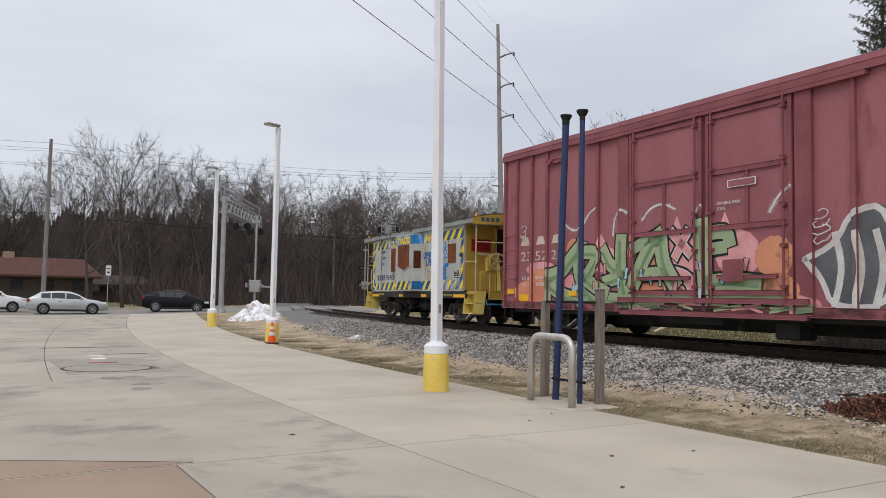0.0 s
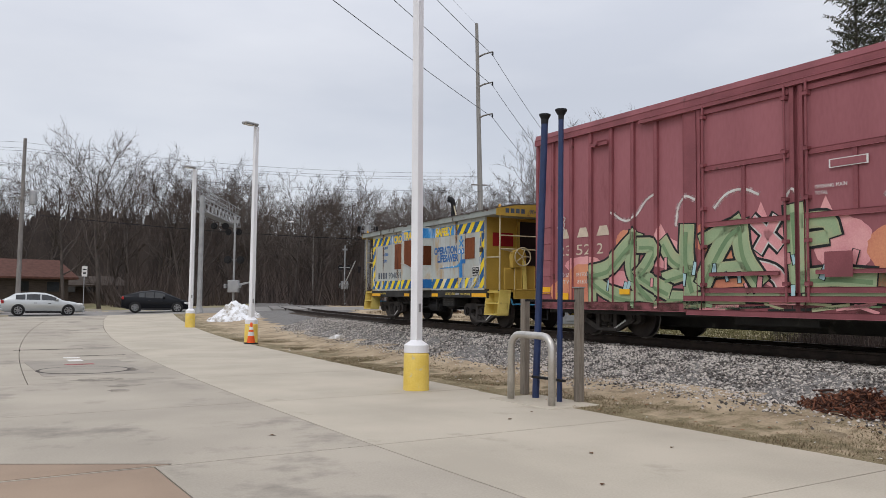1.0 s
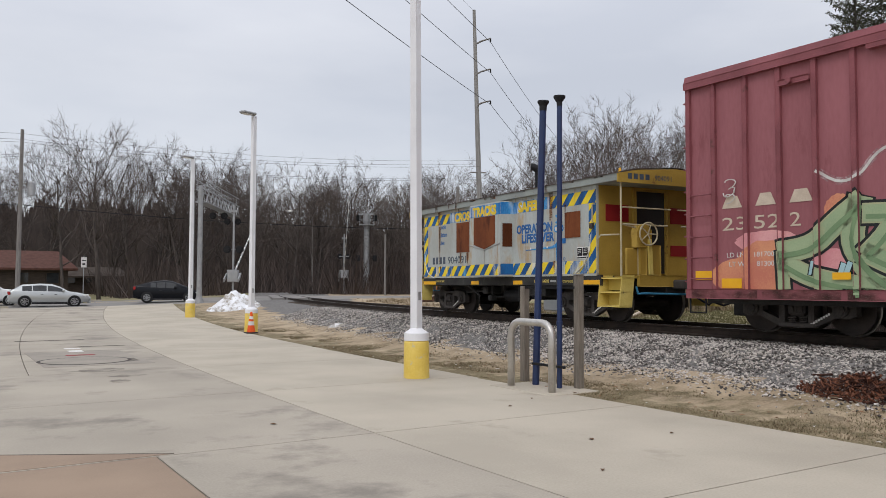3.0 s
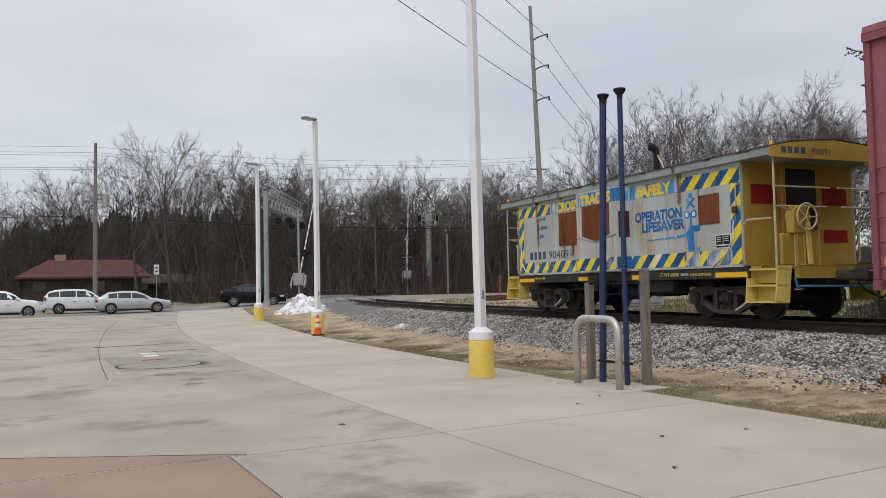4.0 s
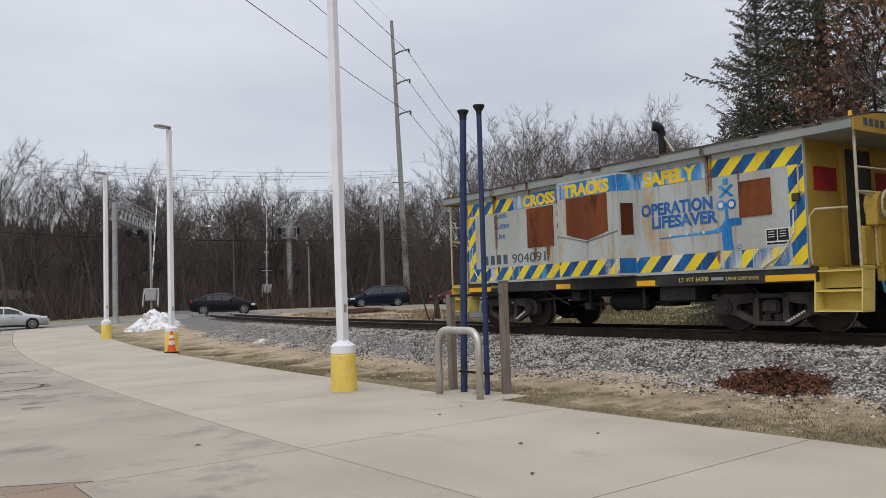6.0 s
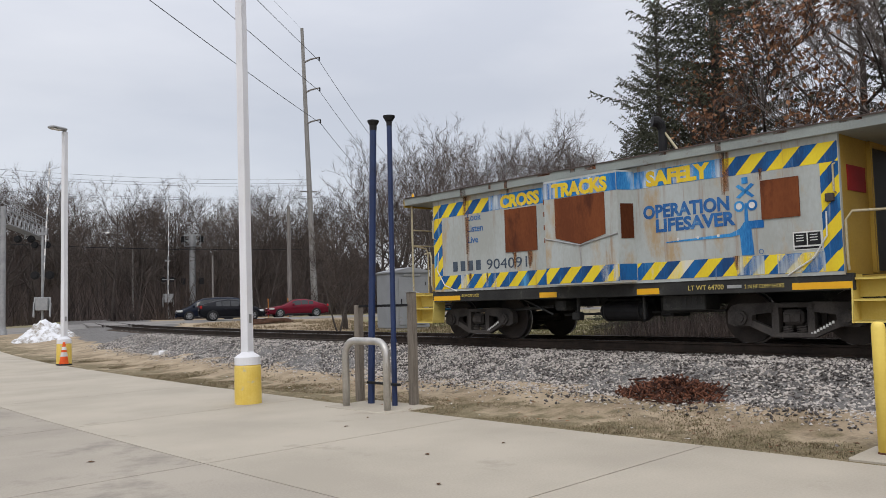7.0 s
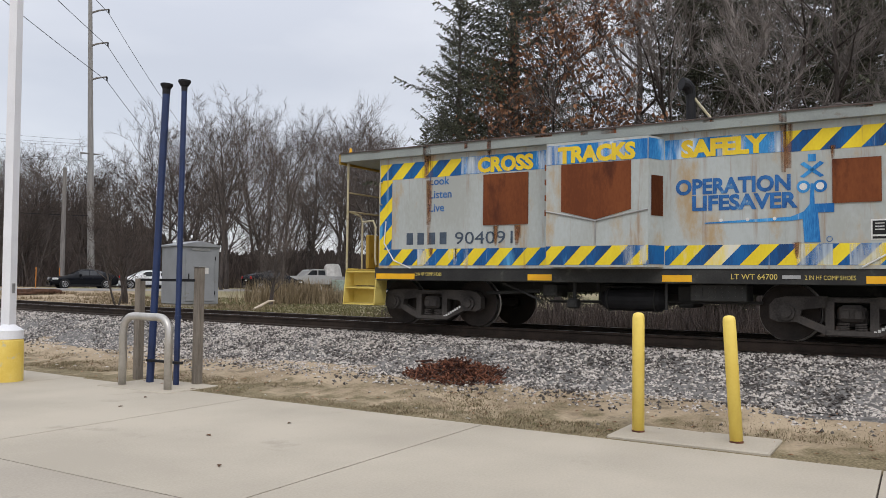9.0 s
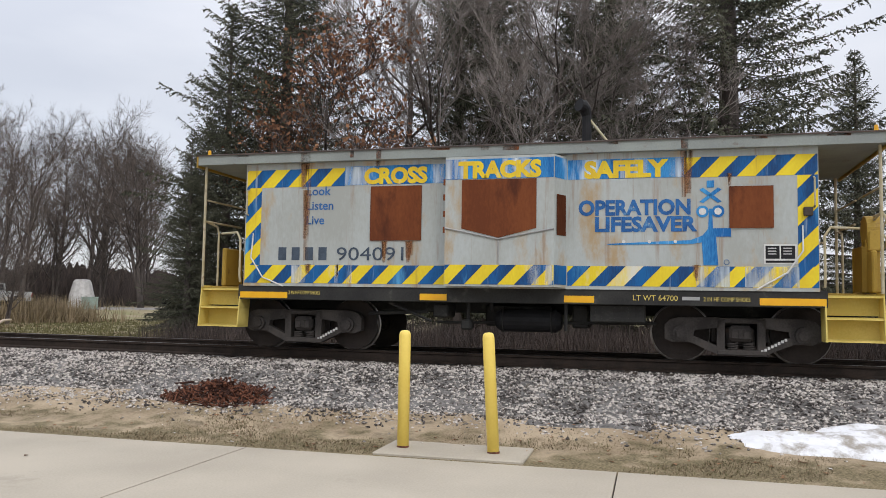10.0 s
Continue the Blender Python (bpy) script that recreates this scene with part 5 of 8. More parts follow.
    for ya, yb, za, zb in ((8.24, 7.86, 1.73, 1.89), (7.66, 7.24, 1.58, 1.75), (5.55, 5.25, 1.72, 1.83)):
        q = Build()
        decal(q, [(ya, za), (yb, za), (yb, zb), (ya, zb)], -1.604 if ya < 6 else -1.575, 0)
        part("reflector", q, CB_AMBER, car, "yellow reflective square")
    q = Build()
    decal(q, [(0.75, 3.72), (0.1, 3.72), (0.1, 3.86), (0.75, 3.86)], -1.647)
    decal(q, [(0.72, 3.735), (0.13, 3.735), (0.13, 3.845), (0.72, 3.845)], -1.652, 1)
    part("small_sign", q, [CB_WHITE, MAROON], car)
    q = Build()
    decal(q, [(0.82, 2.0), (0.35, 2.0), (0.35, 2.4), (0.82, 2.4)], -1.7)
    part("door_plate", q, MAROON_FRAME, car)
    bogie(car, 6.55, 0.83)
    bogie(car, 2 * c - 6.55, 0.83)
    return car


boxcar = build_boxcar()
ROLLS = [(w, [(t, -math.degrees((s - RUN[0][1]) / WHEEL_R)) for t, s in ([(RUN[0][0], RUN[0][1])] + [(RUN[0][0] + 0.2 * k, np.interp(0.2 * k, [q[0] for q in RUN], [q[1] for q in RUN])) for k in range(1, 51)])]) for w in ROLLS]
# ---- things beside the lot ----
def light_pole(x, y, height, yaw, head=True, lean=0.0):
    z = base_z(x, y)
    p = root("light_pole", "white square steel light pole on a yellow painted concrete base", "light pole", pose(x, y, z) @ pose(0, 0, 0, 0, lean, 0) @ pose(0, 0, 0, 0, 0, yaw), "light poles along the lot")
    part("base", Build().lathe([(0.225, -0.1), (0.225, 0.02), (0.218, 0.62), (0.20, 0.65)], n=28), YELLOW_BASE, p, "yellow painted concrete base", smooth=False)
    part("cap", Build().lathe([(0.215, 0.65), (0.215, 0.78), (0.10, 0.86), (0.08, 0.87)], n=28), WHITE_POLE, p)
    k = Build()
    w0, w1 = 0.074, 0.065
    k.add([(-w0, -w0, 0.8), (w0, -w0, 0.8), (w0, w0, 0.8), (-w0, w0, 0.8), (-w1, -w1, height), (w1, -w1, height), (w1, w1, height), (-w1, w1, height)], [(0, 1, 5, 4), (1, 2, 6, 5), (2, 3, 7, 6), (3, 0, 4, 7), (4, 5, 6, 7)])
    part("shaft", k, WHITE_POLE, p)
    part("hand_hole", Build().box(-0.035, 0.035, -0.077, -0.072, 1.35, 1.5, 0.004), GALV, p)
    if head:
        h = part("lamp_head", Build().box(-0.56, 0.02, -0.13, 0.13, height + 0.03, height + 0.12, 0.03).rod((0, 0, height - 0.1), (0, 0, height + 0.1), 0.05), GALV, p, "flat grey lamp head")
        part("lens", Build().box(-0.50, -0.16, -0.10, 0.10, height + 0.015, height + 0.032), CONE_WHITE, h)
    return p


light_pole(7.24, 12.12, 8.0, 20, lean=-0.5)
light_pole(9.38, 26.75, 7.45, 20)
light_pole(10.35, 37.9, 7.4, 20)

cone = root("traffic_cone", "orange traffic cone with white collars on a black base", "traffic cone", pose(9.17, 26.15, 0.0))
part("base", Build().box(-0.19, 0.19, -0.19, 0.19, 0, 0.04, 0.012), DARK, cone)
part("body", Build().lathe([(0.14, 0.04), (0.035, 0.70), (0.02, 0.71)], n=20), ORANGE, cone)
part("collar", Build().lathe([(0.1065, 0.27), (0.086, 0.40)], n=20).lathe([(0.075, 0.47), (0.059, 0.57)], n=20), CONE_WHITE, cone)

hoop = root("hoop_guard", "bent galvanised steel hoop guard set in concrete", "guard rail", pose(7.93, 9.815, 0))
pts = [(0, -0.5, -0.1), (0, -0.5, 0.82)] + [(0, -0.5 + 0.22 * (1 - math.cos(a)), 0.82 + 0.22 * math.sin(a)) for a in [k * math.pi / 12 for k in range(1, 7)]]
pts += [(0, -p[1], p[2]) for p in pts[::-1]]
part("tube", Build().tube(pts, 0.057, 14), STEEL, hoop, smooth=True)
part("footing", Build().box(-0.25, 0.75, -0.75, 0.75, -0.1, 0.012, 0.01), CONCRETE, hoop)

rack = root("post_rack", "two weathered wooden posts joined by a black perforated steel strip", "post")
for x, y, h in ((8.54, 10.73, 1.6), (8.63, 9.49, 1.78)):
    part("wooden_post", Build().box(x - 0.058, x + 0.058, y - 0.058, y + 0.058, -0.05, h, 0.006), POST_WOOD, rack)
b = Build().box(8.50, 8.51, 9.45, 10.8, 1.56, 1.60)
for k in range(22):
    b.box(8.495, 8.50, 9.5 + k * 0.058, 9.525 + k * 0.058, 1.57, 1.59)
part("steel_strip", b, DARK, rack, "black perforated strip")
part("post_tag", Build().box(8.55, 8.70, 9.42, 9.56, 1.78, 1.80, 0.003), GALV, rack)
for x, y, r, top, lean in ((8.35, 10.21, 0.056, 4.62, 1.45), (8.37, 9.65, 0.042, 4.60, 0.15)):
    v = root("vent_pipe", "tall blue painted vent pipe with a black funnel cap", "vent pipe", pose(x, y, 0, 0.8 * lean, 0.8 * lean, 0), "blue vent pipes")
    part("pipe", Build().rod((0, 0, -0.05), (0, 0, 1.05), r * 1.02, n=16).rod((0, 0, 1.0), (0, 0, 1.05), r * 1.2, n=16).rod((0, 0, 1.05), (0, 0, top - 0.1), r, n=16), BLUE, v)
    part("cap", Build().lathe([(r * 1.05, top - 0.14), (r * 1.1, top - 0.06), (0.06, top - 0.06), (0.095, top), (0.095, top + 0.025), (0.06, top + 0.03)], n=20), DARK, v, "black funnel cap")
part("pipe_clamp", Build().box(8.29, 8.33, 9.45, 10.25, 0.33, 0.37, 0.006), DARK, rack)

for x, y, ry in ((8.51, 2.63, 0), (8.49, 1.62, 3.2)):
    bo = root("bollard", "yellow plastic-sleeved steel bollard" + (" leaning to one side" if ry else " standing upright"), "bollard", pose(x, y, 0, -ry, 0, 0), "yellow bollards")
    part("sleeve", Build().lathe([(0.064, 0.015), (0.064, 1.24), (0.058, 1.275), (0.04, 1.295), (0.012, 1.30)], n=24), BOLLARD, bo, smooth=True)
    part("collar", Build().lathe([(0.068, 0.0), (0.068, 0.04), (0.063, 0.05)], n=24), RUST, bo, "rusty foot of the sleeve")
tagged(new("pad", Build().box(8.12, 8.92, 1.25, 2.85, -0.1, 0.03, 0.012).make("pad", CONCRETE)), "small concrete pad under the bollards", "pavement", kind="structure")

rnd = random.Random(11)


def heap(name, cx, cy, rx, ry, h, seed, rot=0.0, power=1.0, n=40):
    v, f = [], []
    ca, sa = math.cos(rot), math.sin(rot)
    for j in range(n + 1):
        for i in range(n + 1):
            a, c = -1 + 2 * i / n, -1 + 2 * j / n
            ang = math.atan2(c, a)
            rim = 0.82 + 0.3 * noise.noise((math.cos(ang) * 1.5 + seed, math.sin(ang) * 1.5, seed))
            d = math.hypot(a, c) / rim
            x, y = cx + (a * rx * ca - c * ry * sa), cy + (a * rx * sa + c * ry * ca)
            q = max(0.0, 1 - d) ** power
            z = ground_z(x, y) - 0.05 + h * q * (1 + 0.5 * noise.noise((x * 1.6, y * 1.6, seed))) + (0.075 if h < 0.5 else 0.05) * smooth(d, 1.0, 0.85) + (0.05 if h < 0.5 else 0.16) * noise.noise((x * 5, y * 5, seed)) * (q > 0)
            if d > 1.02:
                z = ground_z(x, y) - 0.12
            v.append((x, y, z))
    f = [(j * (n + 1) + i, j * (n + 1) + i + 1, (j + 1) * (n + 1) + i + 1, (j + 1) * (n + 1) + i) for j in range(n) for i in range(n)]
    return mesh(name, v, f, SNOW, None, True)


tagged(new("snow_mound", heap("snow_mound", 13.9, 42.5, 1.75, 1.6, 1.05, 2.0)), "dirty melting snow pile on the gravel", "snow pile")
tagged(new("snow_patch", heap("snow_patch", 9.8, -2.7, 0.8, 2.1, 0.07, 5.0, 0.1, 0.6)), "thin patch of old snow on the soil", "snow")
tagged(new("snow_patch", heap("snow_patch", 12.0, 25.5, 0.35, 0.3, 0.10, 7.0, 0.1, 0.6, 14)), "small lump of old snow on the gravel", "snow")

# heap of rusty rail spikes and clips
pile = Build()
for k in range(420):
    a, d = rnd.uniform(0, 6.283), rnd.random() ** 0.6
    x, y = 10.35 + 0.42 * d * math.cos(a), 5.95 + 0.85 * d * math.sin(a)
    z = ground_z(x, y) + 0.02 + 0.27 * (1 - d) ** 1.3 * rnd.random() ** 0.3
    t, tilt, l = rnd.uniform(0, 6.283), rnd.uniform(-0.9, 0.9), rnd.uniform(0.06, 0.10)
    dx, dy, dz = math.cos(t) * l, math.sin(t) * l, tilt * l
    if k % 2:
        pile.rod((x - dx, y - dy, z - dz), (x + dx, y + dy, z + dz), 0.010, n=4).rod((x + dx, y + dy, z + dz), (x + dx * 1.2, y + dy * 1.2, z + dz * 1.2), 0.019, n=5)
    else:
        pile.tube([(x - dx, y - dy, z), (x - dx * 0.3 - dy * 0.5, y - dy * 0.3 + dx * 0.5, z + dz), (x + dx * 0.4 + dy * 0.5, y + dy * 0.4 - dx * 0.5, z), (x + dx, y + dy, z + dz)], 0.011, 4)
tagged(new("rusty_spikes", pile.make("rusty_spikes", RUST)), "heap of rusty rail spikes and clips on the ballast", "scrap metal", kind="stuff")
bd = Build().box(-0.2, 0.2, -0.03, 0.03, 0, 0.03, 0.008, m=pose(10.75, 6.75, ground_z(10.75, 6.75) + 0.03, 4, 8, 70))
tagged(new("scrap_plate", bd.make("scrap_plate", RUST)), "bent rusty plate beside the heap of spikes", "scrap metal")
st = Build()
for k in range(7):
    st.box(-1.1, 1.1, -0.09, 0.09, 0, 0.12, 0.01, m=pose(26.2 + 0.25 * k, 42 + 0.1 * k, ground_z(26.5, 42.2) + 0.03 + 0.08 * (k % 3), 0, rnd.uniform(-2, 2), rnd.uniform(-14, 14) + 8))
tagged(new("old_ties", st.make("old_ties", surf("old_tie_wood", (0.14, 0.075, 0.05), (0.08, 0.045, 0.03), 5, 0.9))), "pile of old reddish railway ties on the ground", "railway tie")

# manhole covers and patches in the lot
PATCH = surf("patched_concrete", (0.33, 0.295, 0.25), (0.26, 0.235, 0.20), 1.2, 0.85, bump=0.2, fine=45)
OILY = surf("stained_concrete", (0.27, 0.235, 0.20), (0.20, 0.175, 0.152), 2.2, 0.8, bump=0.1, flake=(2, 2, 2))
z = base_z(2.9, 19.6)
mh = root("manhole_cover", "dark-rimmed round manhole cover flush with the concrete", "manhole cover", pose(2.85, 18.4, z))
part("rim", Build().lathe([(0.92, -0.05), (0.92, 0.006), (0.86, 0.007)], n=40), RAIL, mh)
part("lid", Build().lathe([(0.85, -0.04), (0.85, 0.008), (0.3, 0.009)], n=40), PATCH, mh)
tagged(new("concrete_patch", Build().box(1.95, 4.0, 17.2, 21.2, z - 0.05, z + 0.004).make("concrete_patch", PATCH)), "square of newer concrete round the manhole", "pavement", kind="structure")
for x, y, w, h, mat, what in ((3.05, 21.1, 0.16, 0.22, CONE_WHITE, "white"), (3.1, 22.0, 0.18, 0.12, CONE_WHITE, "white"), (2.98, 19.9, 0.30, 0.10, RED, "red")):
    mk = Build().box(x - w, x + w, y - h, y + h, z - 0.02, z + 0.009)
    tagged(new("paint_mark", mk.make("paint_mark", mat)), "small %s utility paint mark on the concrete" % what, "paint mark")
rs = random.Random(31)
for x, y, w, h in ((2.8, 16.2, 0.55, 0.32), (3.0, 15.0, 0.35, 0.22), (2.75, 14.2, 0.2, 0.25), (3.6, 18.3, 0.35, 0.7)):
    n = 18
    e = [(x + w * math.cos(2 * math.pi * q / n) * rs.uniform(0.7, 1.1), y + h * math.sin(2 * math.pi * q / n) * rs.uniform(0.7, 1.1)) for q in range(n)]
    tagged(new("stain", Build().add([(a, c, base_z(a, c) + 0.006) for a, c in e], [tuple(range(n))]).make("stain", OILY)), "faint dark stain on the concrete", "stain", kind="structure")
for x, y, w, a in ((6.6, 8.6, 0.05, 20), (5.9, 6.3, 0.05, 70), (5.0, 5.2, 0.045, 40), (6.9, 6.1, 0.04, 10), (3.4, 8.9, 0.05, 150), (7.3, 9.0, 0.05, 30)):
    lf = Build().add([(-w, 0, 0.004), (0, -w * 0.5, 0.016), (w, 0, 0.006), (0, w * 0.5, 0.014)], [(0, 1, 2, 3)])
    tagged(new("dead_leaf", lf.make("dead_leaf", LITTER)), "curled dead brown leaf on the concrete", "leaf", "leaves on the lot").matrix_basis = pose(x, y, base_z(x, y), 0, 0, a)
for x, y, w, h in ((3.0, 25.5, 0.9, 0.05), (3.9, 22.6, 0.6, 0.03)):
    g = Build().box(x - w, x + w, y - h, y + h, base_z(x, y) - 0.05, base_z(x, y) + 0.006, 0.002)
    tagged(new("drain_slot", g.make("drain_slot", RAIL)), "dark narrow drain slot in the concrete", "drain")

# ---- signal cabinet across the track ----
CABINET = surf("cabinet_grey", (0.30, 0.31, 0.325), (0.25, 0.26, 0.27), 1.2, 0.5, bump=0.05, stain=(0.22, 0.20, 0.17), amount=0.08, spread=2)
shed = root("signal_cabinet", "grey metal railway signal cabinet with a low gabled roof", "signal cabinet", pose(25.32, 28.45, base_z(25.3, 28.5), 0, 0, -14) @ Matrix.Diagonal((0.96, 1.08, 1.10, 1)))
part("body", Build().box(-0.95, 0.95, -0.85, 0.85, 0.12, 2.45, 0.02), CABINET, shed)
part("plinth", Build().box(-0.9, 0.9, -0.8, 0.8, -0.1, 0.12), CONCRETE, shed)
part("roof", Build().prism([(-1.02, 2.44), (1.02, 2.44), (1.02, 2.50), (0, 2.68), (-1.02, 2.50)], -0.92, 0.92, "y"), CABINET, shed, "low gabled metal roof")
dr = part("door", Build().box(-0.72, 0.72, -0.885, -0.85, 0.25, 2.25, 0.01), CABINET, shed)
part("vent", Build().box(-0.45, 0.45, -0.90, -0.885, 2.28, 2.38, 0.006).box(-0.42, 0.42, -0.905, -0.9, 2.31, 2.325).box(-0.42, 0.42, -0.905, -0.9, 2.34, 2.355), GALV, shed)
part("notice", Build().box(0.1, 0.4, -0.89, -0.886, 1.35, 1.6), CONE_WHITE, dr)
part("handle", Build().box(-0.62, -0.58, -0.93, -0.885, 1.1, 1.35, 0.006), DARK, dr)
part("hinge", Build().rod((0.74, -0.88, 0.5), (0.74, -0.88, 0.65), 0.02).rod((0.74, -0.88, 1.9), (0.74, -0.88, 2.05), 0.02), DARK, dr)

# ---- road, crossing signals, gates ----
def on_road(az, off):
    """The place on the lane seen in that direction from the lot."""
    t = math.tan(radians(az))
    lo, hi = -60.0, 260.0
    for _ in range(60):
        mid = (lo + hi) / 2
        if mid < t * road_y(mid, off)[0]:
            lo = mid
        else:
            hi = mid
    return lo, road_y(lo, off)[0], road_y(lo, off)[1]


SIGN_GREY = surf("signal_aluminium", (0.36, 0.365, 0.37), (0.28, 0.285, 0.29), 3, 0.5, 0.3, bump=0.04)
LAMP_RED = surf("dark_red_lens", (0.12, 0.01, 0.01), (0.08, 0.006, 0.006), 3, 0.25)


def flashers(parent, z, w=0.38, back=1.0):
    for s in (-1, 1):
        f = part("flasher", Build().rod((s * w, -0.03, z), (s * w, 0.0, z), 0.24, n=20).rod((s * w, -0.2, z), (s * w, -0.03, z), 0.13, 0.12, n=16), DARK, parent, "black round flasher hood")
        part("lens", Build().rod((s * w, -0.16, z), (s * w, -0.15, z), 0.105, n=14), LAMP_RED, f)
    part("crossarm", Build().rod((-w - 0.1, 0.03, z), (w + 0.1, 0.03, z), 0.03), SIGN_GREY, parent)


def gate(x, y, z, yaw, mast):
    g = root("crossing_gate", "grey crossing gate mast with flashers and a striped arm", "crossing gate", pose(x, y, z, 0, 0, yaw), "crossing gates")
    part("mast", Build().rod((0, 0, -0.1), (0, 0, mast), 0.065, n=12).lathe([(0.2, 0), (0.2, 0.05), (0.08, 0.1), (0.08, 0.3)], n=16), SIGN_GREY, g)
    part("mechanism", Build().box(-0.32, 0.32, -0.28, 0.28, 1.35, 2.1, 0.03), SIGN_GREY, g, "grey gate machine housing")
    part("crossbuck", Build().box(-0.22, 0.22, -0.09, -0.07, mast - 0.45, mast - 0.29, 0.0), SIGN_GREY, g)
    flashers(g, 3.35)
    L, n = 8.8, 20
    arm = part("gate_arm", Build().box(-0.44, 0.44, -0.06, 0.36, -0.04, 0.04, 0.01), SIGN_GREY, g, "slim pale gate arm with counterweights", at=pose(0, 0, 1.75))
    for k in range(n):
        y0 = 0.3 + (L - 0.3) * k / n
        w = 0.075 * (1 - 0.5 * k / n)
        part("stripe", Build().box(-0.03, 0.03, y0, y0 + (L - 0.3) / n, -w, w), SIGN_GREY if k % 2 else CONE_WHITE, arm)
    for x in (-0.42, 0.42):
        part("counterweight", Build().box(x - 0.04, x + 0.04, -0.8, 0.05, -0.12, 0.12, 0.02), SIGN_GREY, arm)
    return arm


RISE = [(0, 0), (1.0, 3), (2.0, 11), (3.0, 23), (4.5, 48), (6.0, 67), (7.5, 79), (8.5, 84), (10.0, 85)]
RISE_FAR = [(0, 2), (1.0, 12), (2.0, 38), (3.0, 58), (4.5, 76), (6.0, 82), (7.5, 84), (10.0, 85)]
GATES = [(gate(15.85, 48.6, 0.45, -27.5, 6.1), [(t, pose(0, 0, 1.75, a, 0, 0)) for t, a in RISE]),
         (gate(32.3, 67.2, 0.95, 160, 5.4), [(t, pose(0, 0, 1.75, a, 0, 0)) for t, a in RISE_FAR])]

cant = root("cantilever_signal", "tall grey cantilever signal with a trussed arm over the road", "crossing signal", pose(14.75, 52.0, 0.45, 0, 0, -29))
part("mast", Build().lathe([(0.30, -0.1), (0.28, 0.05), (0.17, 0.5), (0.15, 7.6)], n=16), SIGN_GREY, cant)
tr = Build()
for x in (-0.3, 0.3):
    for z in (6.55, 7.35):
        tr.rod((x, 0, z), (x, 11.5, z), 0.045, n=8)
    for k in range(10):
        y = 0.4 + k * 1.12
        tr.rod((x, y, 6.55), (x, y + 0.56, 7.35), 0.03, n=6).rod((x, y + 0.56, 7.35), (x, y + 1.12, 6.55), 0.03, n=6).rod((x, y, 7.35), (x, y, 7.95), 0.02, n=6)
tr.rod((-0.3, 0, 7.95), (-0.3, 11.5, 7.95), 0.025, n=6).rod((0.3, 0, 7.95), (0.3, 11.5, 7.95), 0.025, n=6).box(-0.32, 0.32, 0, 11.4, 6.5, 6.53)
part("truss_arm", tr, SIGN_GREY, cant, "grey lattice arm with a railed walkway")
for y in (5.5, 10.6):
    fl = part("flasher_bracket", Build().rod((0, y, 6.5), (0, y, 6.1), 0.04), SIGN_GREY, cant)
    for s in (-1, 1):
        part("flasher", Build().rod((s * 0.4, y - 0.05, 6.1), (s * 0.4, y, 6.1), 0.25, n=16).rod((s * 0.4, y - 0.2, 6.1), (s * 0.4, y, 6.1), 0.13, n=12), DARK, fl)
ld = Build()
for k in range(20):
    ld.rod((-0.42, -0.15, 0.8 + k * 0.32), (-0.42, 0.15, 0.8 + k * 0.32), 0.014, n=5)
ld.rod((-0.42, -0.15, 0.6), (-0.42, -0.15, 7.2), 0.018, n=6).rod((-0.42, 0.15, 0.6), (-0.42, 0.15, 7.2), 0.018, n=6)
part("ladder", ld, SIGN_GREY, cant)

mast = root("railway_signal", "tall grey signal mast with a railed platform and black signal heads", "railway signal", pose(35.7, 69.3, 0.95, 0, 0, -25))
part("mast", Build().lathe([(0.4, -0.1), (0.38, 0.1), (0.30, 0.4), (0.27, 6.6), (0.36, 6.9), (0.30, 7.6)], n=16), SIGN_GREY, mast)
pl = Build().box(-0.7, 0.7, -0.6, 0.6, 6.5, 6.56)
for x in (-0.68, 0, 0.68):
    for y in (-0.58, 0.58):
        pl.rod((x, y, 6.5), (x, y, 7.6), 0.02, n=6)
for z in (7.05, 7.6):
    pl.tube([(-0.68, -0.58, z), (0.68, -0.58, z), (0.68, 0.58, z), (-0.68, 0.58, z), (-0.68, -0.58, z)], 0.02, 5)
part("platform", pl, SIGN_GREY, mast, "small railed service platform")
for z in (7.2, 3.3):
    flh = part("signal_head", Build().box(-1.0, -0.6, -0.15, 0.1, z - 0.3, z + 0.3, 0.05).box(0.6, 1.0, -0.15, 0.1, z - 0.3, z + 0.3, 0.05).rod((-0.7, 0, z), (0.7, 0, z), 0.03), DARK, mast, "black signal heads")

ORANGE_POST = surf("faded_orange", (0.55, 0.22, 0.05), (0.45, 0.17, 0.04), 4, 0.6)
# roadside sign near the house
sg = root("road_sign", "small white road sign on a thin metal post", "road sign", pose(10.2, 67.5, 0.5))
part("post", Build().rod((0, 0, -0.3), (0, 0, 3.3), 0.03), SIGN_GREY, sg)
part("plate", Build().box(-0.2, 0.2, -0.05, -0.035, 2.45, 3.25, 0.01), CONE_WHITE, sg)
part("plain_bars", Build().box(-0.14, 0.14, -0.056, -0.05, 2.95, 3.03).box(-0.1, 0.1, -0.056, -0.05, 2.65, 2.77), DARK, sg)
for x, y in ((36.5, 57.8), (38.3, 57.6)):
    mk = root("marker_post", "thin faded orange marker post in the grass", "marker post", pose(x, y, 0.9), "marker posts")
    part("post", Build().box(-0.035, 0.035, -0.02, 0.02, -0.3, 1.3, 0.01), ORANGE_POST, mk)
    part("cap", Build().box(-0.05, 0.05, -0.03, 0.03, 1.28, 1.45, 0.02), ORANGE_POST, mk)

